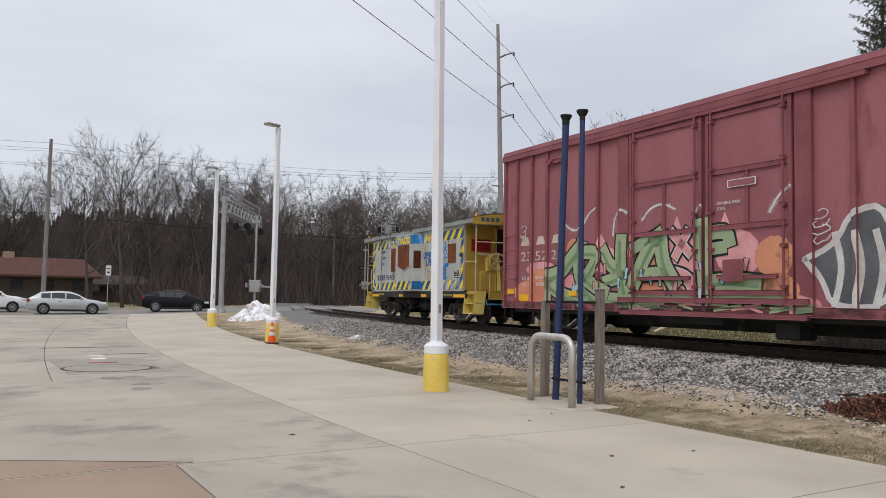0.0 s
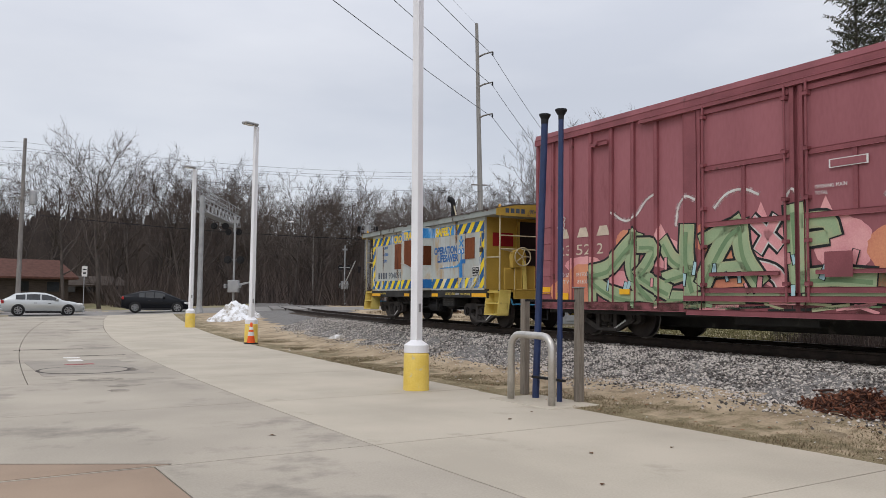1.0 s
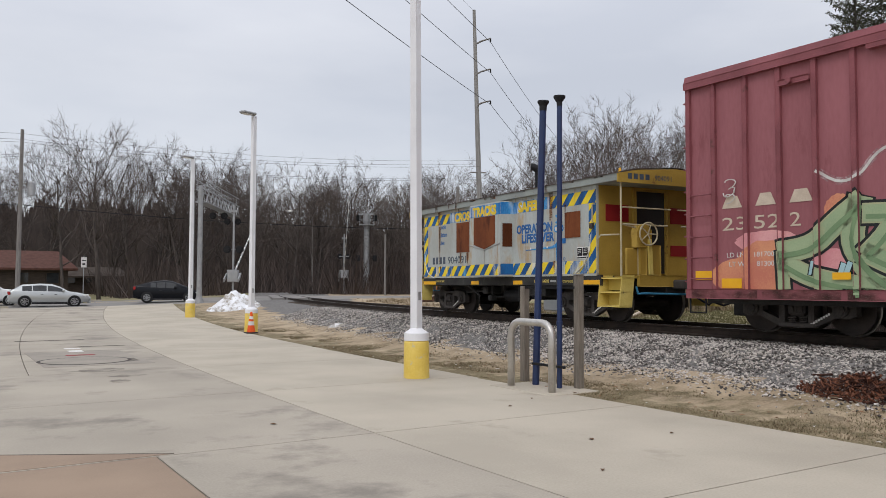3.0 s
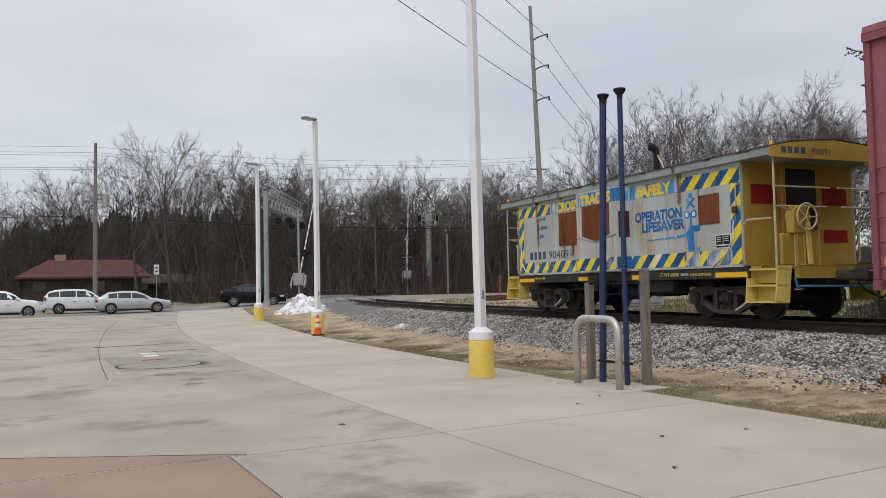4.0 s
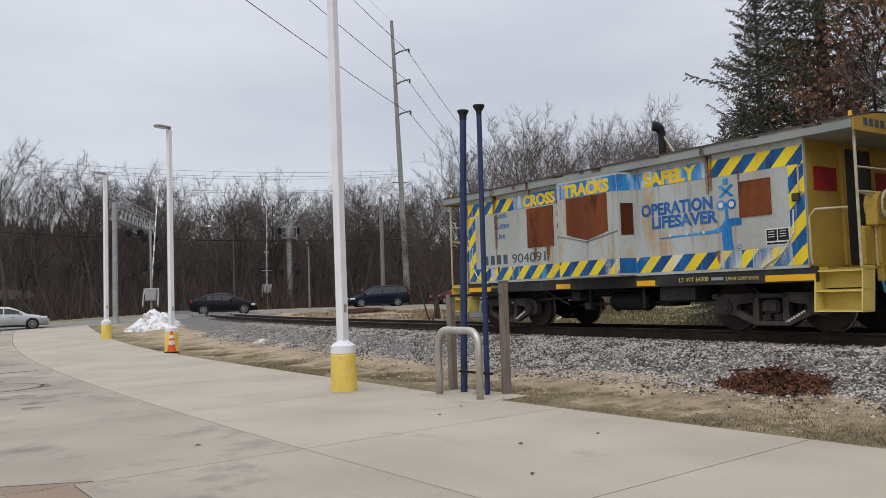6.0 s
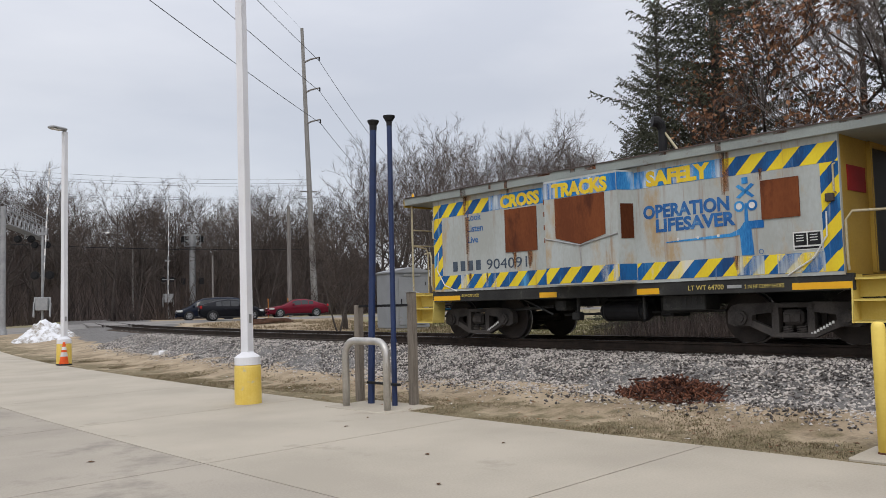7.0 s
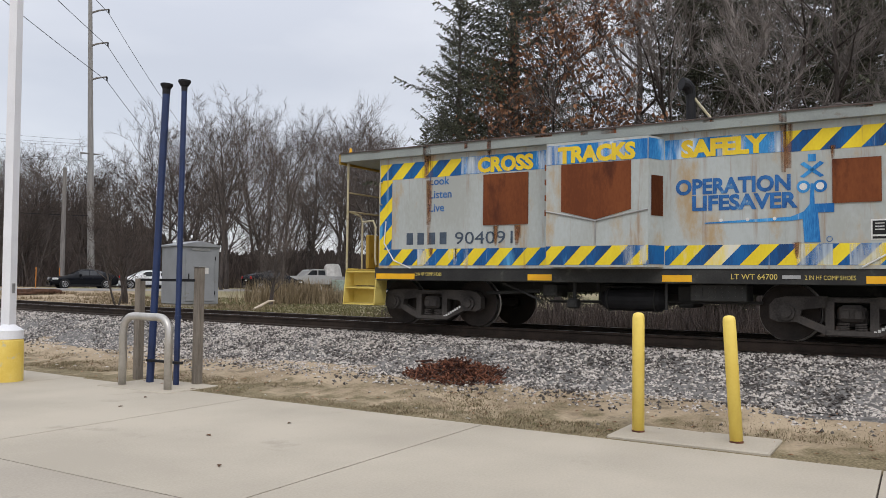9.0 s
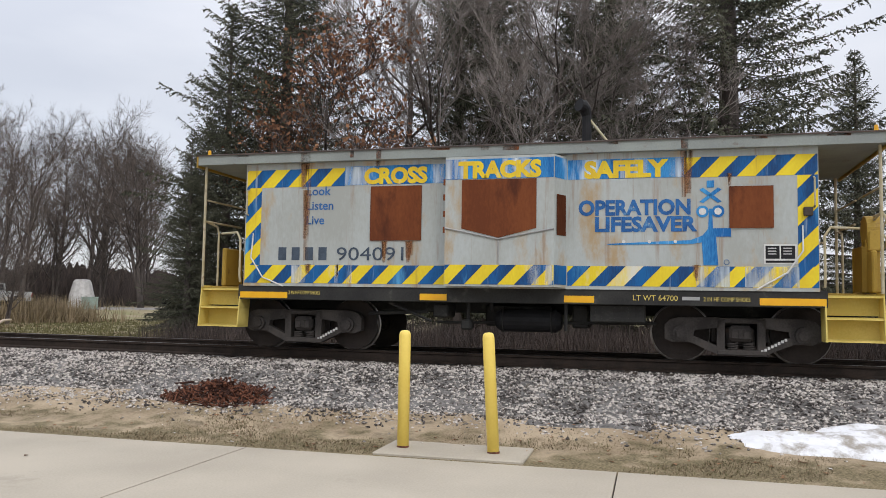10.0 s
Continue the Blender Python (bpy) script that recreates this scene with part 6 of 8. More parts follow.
# ---- poles and wires ----
POLE_WOOD = surf("pole_wood", (0.25, 0.232, 0.215), (0.17, 0.157, 0.148), 3, 0.9, stretch=(5, 5, 0.4))
WIRE = surf("wire", (0.03, 0.03, 0.035), (0.02, 0.02, 0.022), 3, 0.6)
TALL = Vector((75 * math.sin(radians(35.2)), 75 * math.cos(radians(35.2)), 0.9))
HEADING = Vector((math.sin(radians(51)), math.cos(radians(51)), 0))
ACROSS = Vector((HEADING.y, -HEADING.x, 0))
tall = root("transmission_pole", "very tall grey wooden transmission pole with three side arms", "utility pole", Matrix.Translation(TALL))
part("pole", Build().rod((0.5, 0, -1), (-0.35, 0.2, 26.8), 0.32, 0.15, n=12), surf("grey_pole", (0.31, 0.30, 0.285), (0.23, 0.22, 0.21), 2, 0.85, stretch=(5, 5, 0.4)), tall)
arm_tips = []
for z in (23.9, 21.0, 18.0):
    tip = Vector((-0.25, 0.15, z)) + ACROSS * 1.5 + Vector((0, 0, 0.05))
    a = part("side_arm", Build().tube([Vector((-0.2, 0.15, z - 0.35)), Vector((-0.2, 0.15, z - 0.1)) + ACROSS * 0.6, tip], [0.09, 0.08, 0.06], 8), POLE_WOOD, tall)
    part("insulator", Build().rod(tip, tip - Vector((0, 0, 0.35)), 0.07), DARK, a)
    arm_tips.append(TALL + tip - Vector((0, 0, 0.35)))
part("side_arm", Build().rod((-0.9, 0, 11.3), (0.9, 0, 11.4), 0.07), POLE_WOOD, tall)


def sagging(a, b, sag, r, n=28):
    a, b = Vector(a), Vector(b)
    return Build().tube([a.lerp(b, k / n) - Vector((0, 0, sag * 4 * (k / n) * (1 - k / n))) for k in range(n + 1)], r, 4)


for tip in arm_tips:
    back, on = tip - HEADING * 110, tip + HEADING * 110
    tagged(new("power_line", sagging(back, tip, 1.15, 0.022).make("power_line", WIRE)), "dark overhead transmission wire", "wire", "transmission wires")
    tagged(new("power_line", sagging(tip, on, 3.4, 0.022).make("power_line", WIRE)), "dark overhead transmission wire", "wire", "transmission wires")
top = TALL + Vector((-0.35, 0.2, 26.7))
tagged(new("power_line", sagging(top - HEADING * 110, top, 1.2, 0.008).make("power_line", WIRE)), "thin static wire at the pole tops", "wire", "transmission wires")

upole = root("utility_pole", "grey wooden utility pole with a transformer", "utility pole", pose(5.7, 67.8, 0.4))
part("pole", Build().rod((0, 0, -0.5), (0.05, 0, 12.9), 0.19, 0.12, n=12), POLE_WOOD, upole)
part("transformer", Build().lathe([(0.25, 7.9), (0.27, 7.95), (0.27, 8.9), (0.2, 9.0)], (0.75, -0.1, 0), 16).box(0.1, 0.6, -0.15, -0.05, 8.3, 8.4), GALV, upole, "grey transformer can")
part("crossarm", Build().box(-0.05, 1.1, -0.06, 0.06, 8.75, 8.87, 0.01).box(-0.5, 0.1, -0.25, -0.1, 8.2, 8.3), POLE_WOOD, upole)
for z in (12.3, 11.0):
    part("insulator_arm", Build().rod((0.04, -0.42, z), (0.04, 0.42, z), 0.045, n=8), POLE_WOOD, upole)
part("street_lamp", Build().tube([(0, 0, 8.0), (-0.5, -0.4, 8.4), (-0.9, -0.7, 8.3)], 0.03), GALV, upole)
stub = root("utility_pole", "shorter weathered wooden pole among the trees", "utility pole", pose(38.9, 58.2, 0.9))
part("pole", Build().rod((0, 0, -0.5), (0, 0, 9.4), 0.2, 0.14, n=10), POLE_WOOD, stub)
stub2 = root("utility_pole", "slim wooden pole behind the road", "utility pole", pose(33.5, 61.5, 0.9))
part("pole", Build().rod((0, 0, -0.5), (0, 0, 5.2), 0.09, 0.07, n=10), POLE_WOOD, stub2)
up = Vector((5.75, 67.8, 0.4))
for z0, z1, dy in ((12.6, 12.5, 0), (12.2, 12.2, 0.3), (11.9, 11.9, -0.3), (11.0, 10.9, 0.2), (10.8, 10.7, -0.2)):
    a, b = up + Vector((0, dy, z0)), TALL + Vector((0, dy, z1))
    tagged(new("power_line", sagging(a, b, 0.7, 0.012).make("power_line", WIRE)), "thin overhead distribution wire", "wire", "distribution wires")
    tagged(new("power_line", sagging(a - Vector((70, -6, 0)), a, 0.7, 0.012).make("power_line", WIRE)), "thin overhead distribution wire", "wire", "distribution wires")
low = up + Vector((0, 0, 7.2))
tagged(new("cable", sagging(low, TALL + Vector((0, 0, 6.0)), 0.5, 0.03).make("cable", WIRE)), "dark overhead telephone cable", "wire", "distribution wires")
tagged(new("cable", sagging(low - Vector((70, -6, 0)), low, 0.7, 0.03).make("cable", WIRE)), "dark overhead telephone cable", "wire", "distribution wires")
sl = root("street_light", "slim street light arm over the road", "street light", pose(31.8, 73.3, 1.0))
part("post", Build().rod((0, 0, -0.5), (0, 0, 7.5), 0.09, 0.06).tube([(0, 0, 7.4), (-1.0, -0.2, 7.75), (-2.4, -0.3, 7.8)], 0.04), POLE_WOOD, sl)
part("lamp_head", Build().box(-3.0, -2.3, -0.45, -0.2, 7.74, 7.86, 0.03), CONE_WHITE, sl)
# ---- vehicles on the road ----
GLASS = surf("dark_car_glass", (0.03, 0.034, 0.038), (0.02, 0.022, 0.024), 2, 0.05, bump=0)
TYRE = surf("tyre_rubber", (0.02, 0.02, 0.02), (0.013, 0.013, 0.013), 6, 0.85)
RIM = surf("alloy_rim", (0.45, 0.45, 0.46), (0.33, 0.33, 0.34), 6, 0.35, 0.7, bump=0)
HEADLAMP = surf("headlamp_lens", (0.70, 0.70, 0.68), (0.5, 0.5, 0.5), 6, 0.15, bump=0)
TAILLAMP = surf("tail_lamp_red", (0.42, 0.02, 0.02), (0.3, 0.015, 0.015), 6, 0.2, bump=0)
TRIM = surf("black_trim", (0.02, 0.02, 0.022), (0.014, 0.014, 0.015), 6, 0.5, bump=0)


def paint(name, c, metal=0.2):
    m = surf(name, c, tuple(v * 0.9 for v in c), 0.8, 0.22, metal, bump=0.0)
    m.node_tree.nodes["Principled BSDF"].inputs["Specular IOR Level"].default_value = 0.22
    return m


SILVER, BLACK = paint("silver_car_paint", (0.52, 0.54, 0.54), 0.5), paint("black_car_paint", (0.006, 0.007, 0.010), 0.0)
WHITE_CAR, REDCAR = paint("white_car_paint", (0.76, 0.77, 0.77), 0.0), paint("red_car_paint", (0.16, 0.012, 0.025))
NAVY, BRONZE = paint("dark_blue_car_paint", (0.006, 0.010, 0.022), 0.0), paint("silver_truck_paint", (0.50, 0.50, 0.49), 0.4)

# stations from the tail to the nose: place along the length, underside, belt line, top
SHAPES = {
    "wagon": (4.77, 1.78, 1.47, [(-2.38, 0.45, 0.72, 0.75), (-2.30, 0.28, 0.92, 0.98), (-2.05, 0.22, 0.98, 1.12), (-1.55, 0.20, 0.97, 1.40), (-0.6, 0.20, 0.95, 1.47), (0.1, 0.20, 0.93, 1.44), (0.55, 0.20, 0.93, 1.28), (1.10, 0.20, 0.92, 0.98), (1.75, 0.22, 0.84, 0.88), (2.2, 0.25, 0.72, 0.75), (2.38, 0.38, 0.58, 0.60)], (-1.42, 1.42)),
    "hatch": (4.46, 1.75, 1.50, [(-2.23, 0.45, 0.85, 0.90), (-2.18, 0.30, 1.02, 1.10), (-1.9, 0.22, 1.03, 1.18), (-1.1, 0.20, 0.98, 1.40), (-0.3, 0.20, 0.94, 1.50), (0.25, 0.20, 0.92, 1.46), (0.9, 0.20, 0.92, 1.20), (1.45, 0.20, 0.88, 0.95), (1.9, 0.22, 0.76, 0.80), (2.15, 0.26, 0.62, 0.66), (2.23, 0.4, 0.52, 0.54)], (-1.35, 1.35)),
    "suv": (4.7, 1.9, 1.66, [(-2.35, 0.5, 0.9, 0.95), (-2.28, 0.35, 1.08, 1.2), (-2.05, 0.27, 1.10, 1.48), (-1.6, 0.25, 1.09, 1.62), (-0.5, 0.25, 1.06, 1.66), (0.2, 0.25, 1.04, 1.62), (0.6, 0.25, 1.04, 1.45), (1.05, 0.25, 1.03, 1.10), (1.75, 0.27, 0.97, 1.02), (2.22, 0.3, 0.85, 0.88), (2.35, 0.45, 0.66, 0.68)], (-1.42, 1.42)),
    "van": (5.15, 1.96, 1.75, [(-2.57, 0.5, 0.95, 1.0), (-2.5, 0.32, 1.10, 1.35), (-2.35, 0.25, 1.10, 1.66), (-1.6, 0.22, 1.06, 1.74), (-0.4, 0.22, 1.02, 1.75), (0.5, 0.22, 1.0, 1.68), (1.0, 0.22, 0.98, 1.45), (1.5, 0.22, 0.96, 1.10), (2.0, 0.24, 0.84, 0.90), (2.42, 0.28, 0.70, 0.73), (2.57, 0.42, 0.55, 0.58)], (-1.5, 1.55)),
    "sedan": (5.0, 1.9, 1.48, [(-2.5, 0.5, 0.85, 0.88), (-2.42, 0.32, 0.98, 1.02), (-1.9, 0.24, 1.0, 1.06), (-1.2, 0.22, 0.98, 1.34), (-0.5, 0.22, 0.96, 1.47), (0.2, 0.22, 0.94, 1.45), (0.75, 0.22, 0.93, 1.20), (1.2, 0.22, 0.92, 0.98), (1.9, 0.24, 0.84, 0.88), (2.38, 0.28, 0.70, 0.73), (2.5, 0.42, 0.55, 0.57)], (-1.45, 1.5)),
}


def wheel(parent, x, y, r, s):
    b = Build()
    w = 0.2
    for a0, a1, r0, r1 in ((-w / 2, -w / 2 + 0.03, r - 0.03, r), (-w / 2 + 0.03, w / 2 - 0.03, r, r), (w / 2 - 0.03, w / 2, r, r - 0.03)):
        b.rod((a0, 0, 0), (a1, 0, 0), r0, r1, 24)
    t = part("tyre", b, TYRE, parent, at=pose(x, y, r))
    k = Build().rod((s * 0.101, 0, 0), (s * 0.104, 0, 0), r * 0.68, n=20, slot=1).rod((s * 0.10, 0, 0), (s * 0.125, 0, 0), r * 0.17, n=12)
    for j in range(7):
        a = j * 2 * math.pi / 7
        u, v = Vector((0, math.cos(a), math.sin(a))), Vector((0, -math.sin(a), math.cos(a)))
        p = [Vector((s * 0.118, 0, 0)) + u * q + v * e for q, e in ((r * 0.12, 0.035), (r * 0.12, -0.035), (r * 0.68, -0.022), (r * 0.68, 0.022))]
        k.add(p, [(0, 1, 2, 3), (3, 2, 1, 0)])
    k.tube([(s * 0.108, r * 0.66 * math.cos(a), r * 0.66 * math.sin(a)) for a in [i * math.pi / 10 for i in range(21)]], 0.018, 5)
    part("rim", k, [RIM, TYRE], t)
    return t


def car(kind, name, material, label, category="car"):
    L, W, H, stations, axles = SHAPES[kind]
    ob = root(name, label, category)
    n, ring, v, f = len(stations), None, [], []
    for y, zb, zs, zt in stations:
        e = abs(y) / (L / 2)
        w = W / 2 * (1 - 0.16 * max(0.0, e - 0.72) ** 1.2 / 0.28 ** 1.2 * 0.9)
        up = smooth(zt - zs, 0.1, 0.5)
        wr = w * (0.92 - 0.17 * up)
        sec = [(w * 0.90, zb), (w * 0.985, zb + 0.16), (w, zs - 0.18), (w * 0.965, zs), (wr, zt - 0.05 * (0.4 + up)), (wr * 0.8, zt)]
        v += [(x, y, z) for x, z in sec] + [(-x, y, z) for x, z in sec[::-1]]
    m = 12
    for i in range(n - 1):
        for k in range(m):
            f.append((i * m + k, i * m + (k + 1) % m, (i + 1) * m + (k + 1) % m, (i + 1) * m + k))
    f += [tuple(range(m)), tuple(range((n - 1) * m, n * m))[::-1]]
    f = [q[::-1] for q in f]
    body = part("body", mesh("body", v, f, material, None, True), None, ob)

    def side(y, t, sgn, out=0.008):
        """A point on the glass: t from belt line to roof."""
        for i in range(n - 1):
            if stations[i][0] <= y <= stations[i + 1][0]:
                k = (y - stations[i][0]) / (stations[i + 1][0] - stations[i][0])
                a, b = v[i * m + 3], v[(i + 1) * m + 3]
                c, d = v[i * m + 4], v[(i + 1) * m + 4]
                lo = Vector(a).lerp(Vector(b), k)
                hi = Vector(c).lerp(Vector(d), k)
                p = lo.lerp(hi, t)
                return Vector((sgn * (p.x + out), p.y, p.z))
    tops = [s for s in stations if s[3] - s[2] > 0.28]
    ya, yb = tops[0][0] - 0.05, tops[-1][0] + 0.32
    cuts = [ya, ya + (yb - ya) * 0.24, ya + (yb - ya) * 0.58, yb]
    for sgn in (-1, 1):
        for a, b in zip(cuts, cuts[1:]):
            g = Build()
            k = 5
            lo = [side(a + 0.03 + (b - a - 0.06) * i / k, 0.10, sgn) for i in range(k + 1)]
            hi = [side(a + 0.03 + (b - a - 0.06) * i / k, 0.90, sgn) for i in range(k + 1)]
            g.add(lo + hi, [((i, i + 1, k + 2 + i, k + 1 + i) if sgn > 0 else (i + 1, i, k + 1 + i, k + 2 + i)) for i in range(k)])
            part("side_window", g, GLASS, body, "dark tinted side window")
    def across(i, j, name):
        g = Build()
        pts = []
        for s, q in ((i, 0.12), (j, 0.10)):
            a, b = Vector(v[s * m + 4]), Vector(v[s * m + 7])
            pts.append((a, b))
        (a0, b0), (a1, b1) = pts
        nrm = Vector((0, (1 if j > i and name == "windscreen" else -1) * 0.02, 0.02))
        q = [a0.lerp(b0, 0.06) + nrm, b0.lerp(a0, 0.06) + nrm, b1.lerp(a1, 0.06) + nrm, a1.lerp(b1, 0.06) + nrm]
        g.add(q, [(0, 1, 2, 3), (3, 2, 1, 0)])
        part(name, g, GLASS, body)
    i1 = max(i for i in range(n) if stations[i][3] - stations[i][2] > 0.4)
    across(i1, i1 + 1, "windscreen")
    i0 = min(i for i in range(n) if stations[i][3] - stations[i][2] > 0.3)
    across(i0 - 1, i0, "rear_window")
    for y0, y1, z0, z1 in ((L / 2 - 0.14, L / 2 + 0.01, 0.22, 0.40), (-L / 2 - 0.01, -L / 2 + 0.14, 0.30, 0.46)):
        part("bumper", Build().box(-W * 0.43, W * 0.43, y0, y1, z0, z1, 0.04), TRIM if kind == "suv" else material, ob)
    part("sill", Build().box(-W / 2 + 0.02, W / 2 - 0.02, axles[0] + 0.4, axles[1] - 0.4, 0.17, 0.30, 0.03), TRIM, ob)
    zh = stations[-3][2] - 0.12
    for s in (-1, 1):
        part("headlight", Build().box(s * W * 0.47 - 0.16, s * W * 0.47 + 0.005, L / 2 - 0.52, L / 2 - 0.12, zh - 0.08, zh + 0.07, 0.03), HEADLAMP, ob)
        part("tail_light", Build().box(s * W * 0.47 - 0.12, s * W * 0.47 + 0.012, -L / 2 + 0.02, -L / 2 + 0.16, stations[1][2] - 0.16, stations[1][2] + 0.04, 0.02), TAILLAMP, ob)
        part("mirror", Build().box(s * (W / 2 + 0.02) - 0.09, s * (W / 2 + 0.02) + 0.09, yb - 0.18, yb - 0.02, stations[n // 2][2] + 0.02, stations[n // 2][2] + 0.17, 0.03), material, ob)
        for y0, z0 in ((-0.55, 0.78), (0.25, 0.76)):
            part("door_handle", Build().box(s * W / 2 - 0.01, s * W / 2 + 0.02, y0, y0 + 0.17, z0, z0 + 0.03, 0.006), TRIM, ob)
        for y in axles:
            arch = Build().rod((s * W / 2 - s * 0.12, y, 0.34), (s * W / 2 + s * 0.004, y, 0.34), 0.385, n=24)
            part("wheel_arch", arch, TRIM, ob)
            wheel(ob, s * (W / 2 - 0.07), y, 0.33, s)
    part("number_plate", Build().box(-0.16, 0.16, -L / 2 - 0.012, -L / 2, 0.7, 0.8), CONE_WHITE, ob)
    return ob


def drive(ob, off, rows, back=False):
    out = []
    for t, az in rows:
        x, y, slope = on_road(az, off)
        out.append((t, pose(x, y, pave_z(x) - 0.012 * abs(off), 0, 0, slope + (90 if back else -90))))
    return ob, out


def roof_rails(ob):
    for s in (-1, 1):
        part("roof_rail", Build().tube([(s * 0.62, -1.5, 1.62), (s * 0.63, -1.3, 1.70), (s * 0.63, 0.2, 1.70), (s * 0.62, 0.4, 1.62)], 0.02, 6), TRIM, ob)


DRIVES = []
DRIVES.append(drive(car("wagon", "estate_car", SILVER, "silver estate car waiting at the railway crossing"), -4.6, [(0, 6.25), (1, 6.25), (2, 6.35), (3, 6.62), (4.5, 7.58), (5, 8.12), (5.5, 8.72), (6, 9.5), (7.5, 12.2), (8.5, 14.2), (10, 17.5)]))
DRIVES.append(drive(car("hatch", "hatchback", BLACK, "black hatchback car with a sloping tail, driving off over the crossing"), -3.4, [(0, 12.95), (1, 13.1), (2, 13.25), (3, 13.85), (4.5, 16.15), (5, 17.9), (5.5, 20.0), (6, 22.75), (6.5, 26.1), (7, 29.8), (7.5, 33.55), (8, 37.8), (8.5, 42.4), (9, 47.2), (9.5, 52.4), (10, 58)]))
w1 = car("suv", "suv", WHITE_CAR, "white SUV queueing behind the silver estate car")
roof_rails(w1)
DRIVES.append(drive(w1, -1.1, [(0, 1.75), (2, 2.2), (3, 3.0), (4.5, 4.35), (5, 4.6), (5.5, 5.1), (6, 5.8), (7.5, 8.0), (10, 12)]))
w2 = car("suv", "suv", WHITE_CAR, "white SUV with dark lower trim at the end of the queue")
DRIVES.append(drive(w2, -5.2, [(0, -3.2), (3, -1.4), (4.5, 0.0), (5, 0.55), (5.5, 1.1), (6, 1.8), (7.5, 4.2), (10, 8)]))
DRIVES.append(drive(car("van", "minivan", NAVY, "dark blue minivan crossing the tracks"), 4.4, [(0, 52), (2.5, 44.5), (5, 36.0), (5.5, 34.6), (6, 33.35), (6.5, 31.0), (7, 28.3), (7.5, 25.22), (8, 21.65), (8.5, 17.6), (10, 6)], True))
DRIVES.append(drive(car("sedan", "sedan", REDCAR, "dark red sedan following the minivan"), 4.4, [(0, 60), (3, 52), (5, 43.5), (6.2, 38.2), (7.0, 34.2), (7.5, 31.7), (8, 28.25), (8.5, 24.45), (9, 20.5), (10, 13)], True))
DRIVES.append(drive(car("sedan", "sedan", BLACK, "black sedan coming along the road"), 4.4, [(0, 68), (4, 58), (6.5, 48), (7.5, 42.5), (8.5, 37.5), (9, 35.05), (9.5, 32), (10, 28.5)], True))
DRIVES.append(drive(car("sedan", "sedan", WHITE_CAR, "white sedan behind the black one"), 4.4, [(0, 70), (4, 62), (7, 51), (8, 45), (9, 38.9), (9.3, 36.7), (10, 31.5)], True))

# pickup truck
pk = root("pickup_truck", "silver four-door pickup truck on the road", "pickup truck")
b = Build()
b.prism([(-2.9, 0.5), (2.7, 0.45), (2.9, 0.6), (2.88, 1.05), (2.7, 1.18), (1.3, 1.24), (-2.9, 1.20)], -0.95, 0.95, "x")
part("body", b, BRONZE, pk)
cabin = part("cab", Build().prism([(-0.9, 1.2), (1.35, 1.22), (0.75, 1.78), (0.4, 1.86), (-0.7, 1.86), (-0.88, 1.78)], -0.80, 0.80, "x"), BRONZE, pk)
for s in (-1, 1):
    for pts in ([(-0.78, 1.30), (-0.05, 1.30), (-0.05, 1.74), (-0.72, 1.74)], [(0.05, 1.30), (1.05, 1.30), (0.62, 1.72), (0.05, 1.74)]):
        part("side_window", Build().prism(pts, s * 0.80, s * 0.808, "x"), GLASS, cabin)
part("bed", Build().box(-0.85, 0.85, -2.85, -1.0, 1.16, 1.212), TRIM, pk)
part("bumper", Build().box(-0.95, 0.95, 2.85, 3.0, 0.45, 0.75, 0.04), RIM, pk)
part("bumper", Build().box(-0.95, 0.95, -3.05, -2.88, 0.5, 0.7, 0.03), RIM, pk)
for x in (-0.78, 0.78):
    part("headlight", Build().box(x - 0.17, x + 0.17, 2.82, 2.92, 0.8, 1.02, 0.02), HEADLAMP, pk)
    part("tail_light", Build().box(x * 1.12 - 0.08, x * 1.12 + 0.08, -2.93, -2.85, 0.75, 1.12, 0.02), TAILLAMP, pk)
for s in (-1, 1):
    for y in (-1.75, 1.85):
        part("wheel_arch", Build().rod((s * 0.83, y, 0.42), (s * 0.955, y, 0.42), 0.48, n=24), TRIM, pk)
        wheel(pk, s * 0.88, y, 0.40, s)
DRIVES.append(drive(pk, 4.4, [(0, 74), (5, 64), (8, 54), (9, 50.0), (9.5, 47.9), (10, 46)], True))

# ---- house and small things across the road ----
BROWN_ROOF = surf("brown_shingles", (0.115, 0.055, 0.043), (0.08, 0.038, 0.03), 3, 0.9, bump=0.3, fine=25)
BROWN_WALL = surf("dark_siding", (0.075, 0.058, 0.047), (0.05, 0.04, 0.033), 2, 0.85, stretch=(1, 1, 5))
BRICK = surf("pale_brick", (0.36, 0.27, 0.19), (0.28, 0.2, 0.14), 8, 0.9)


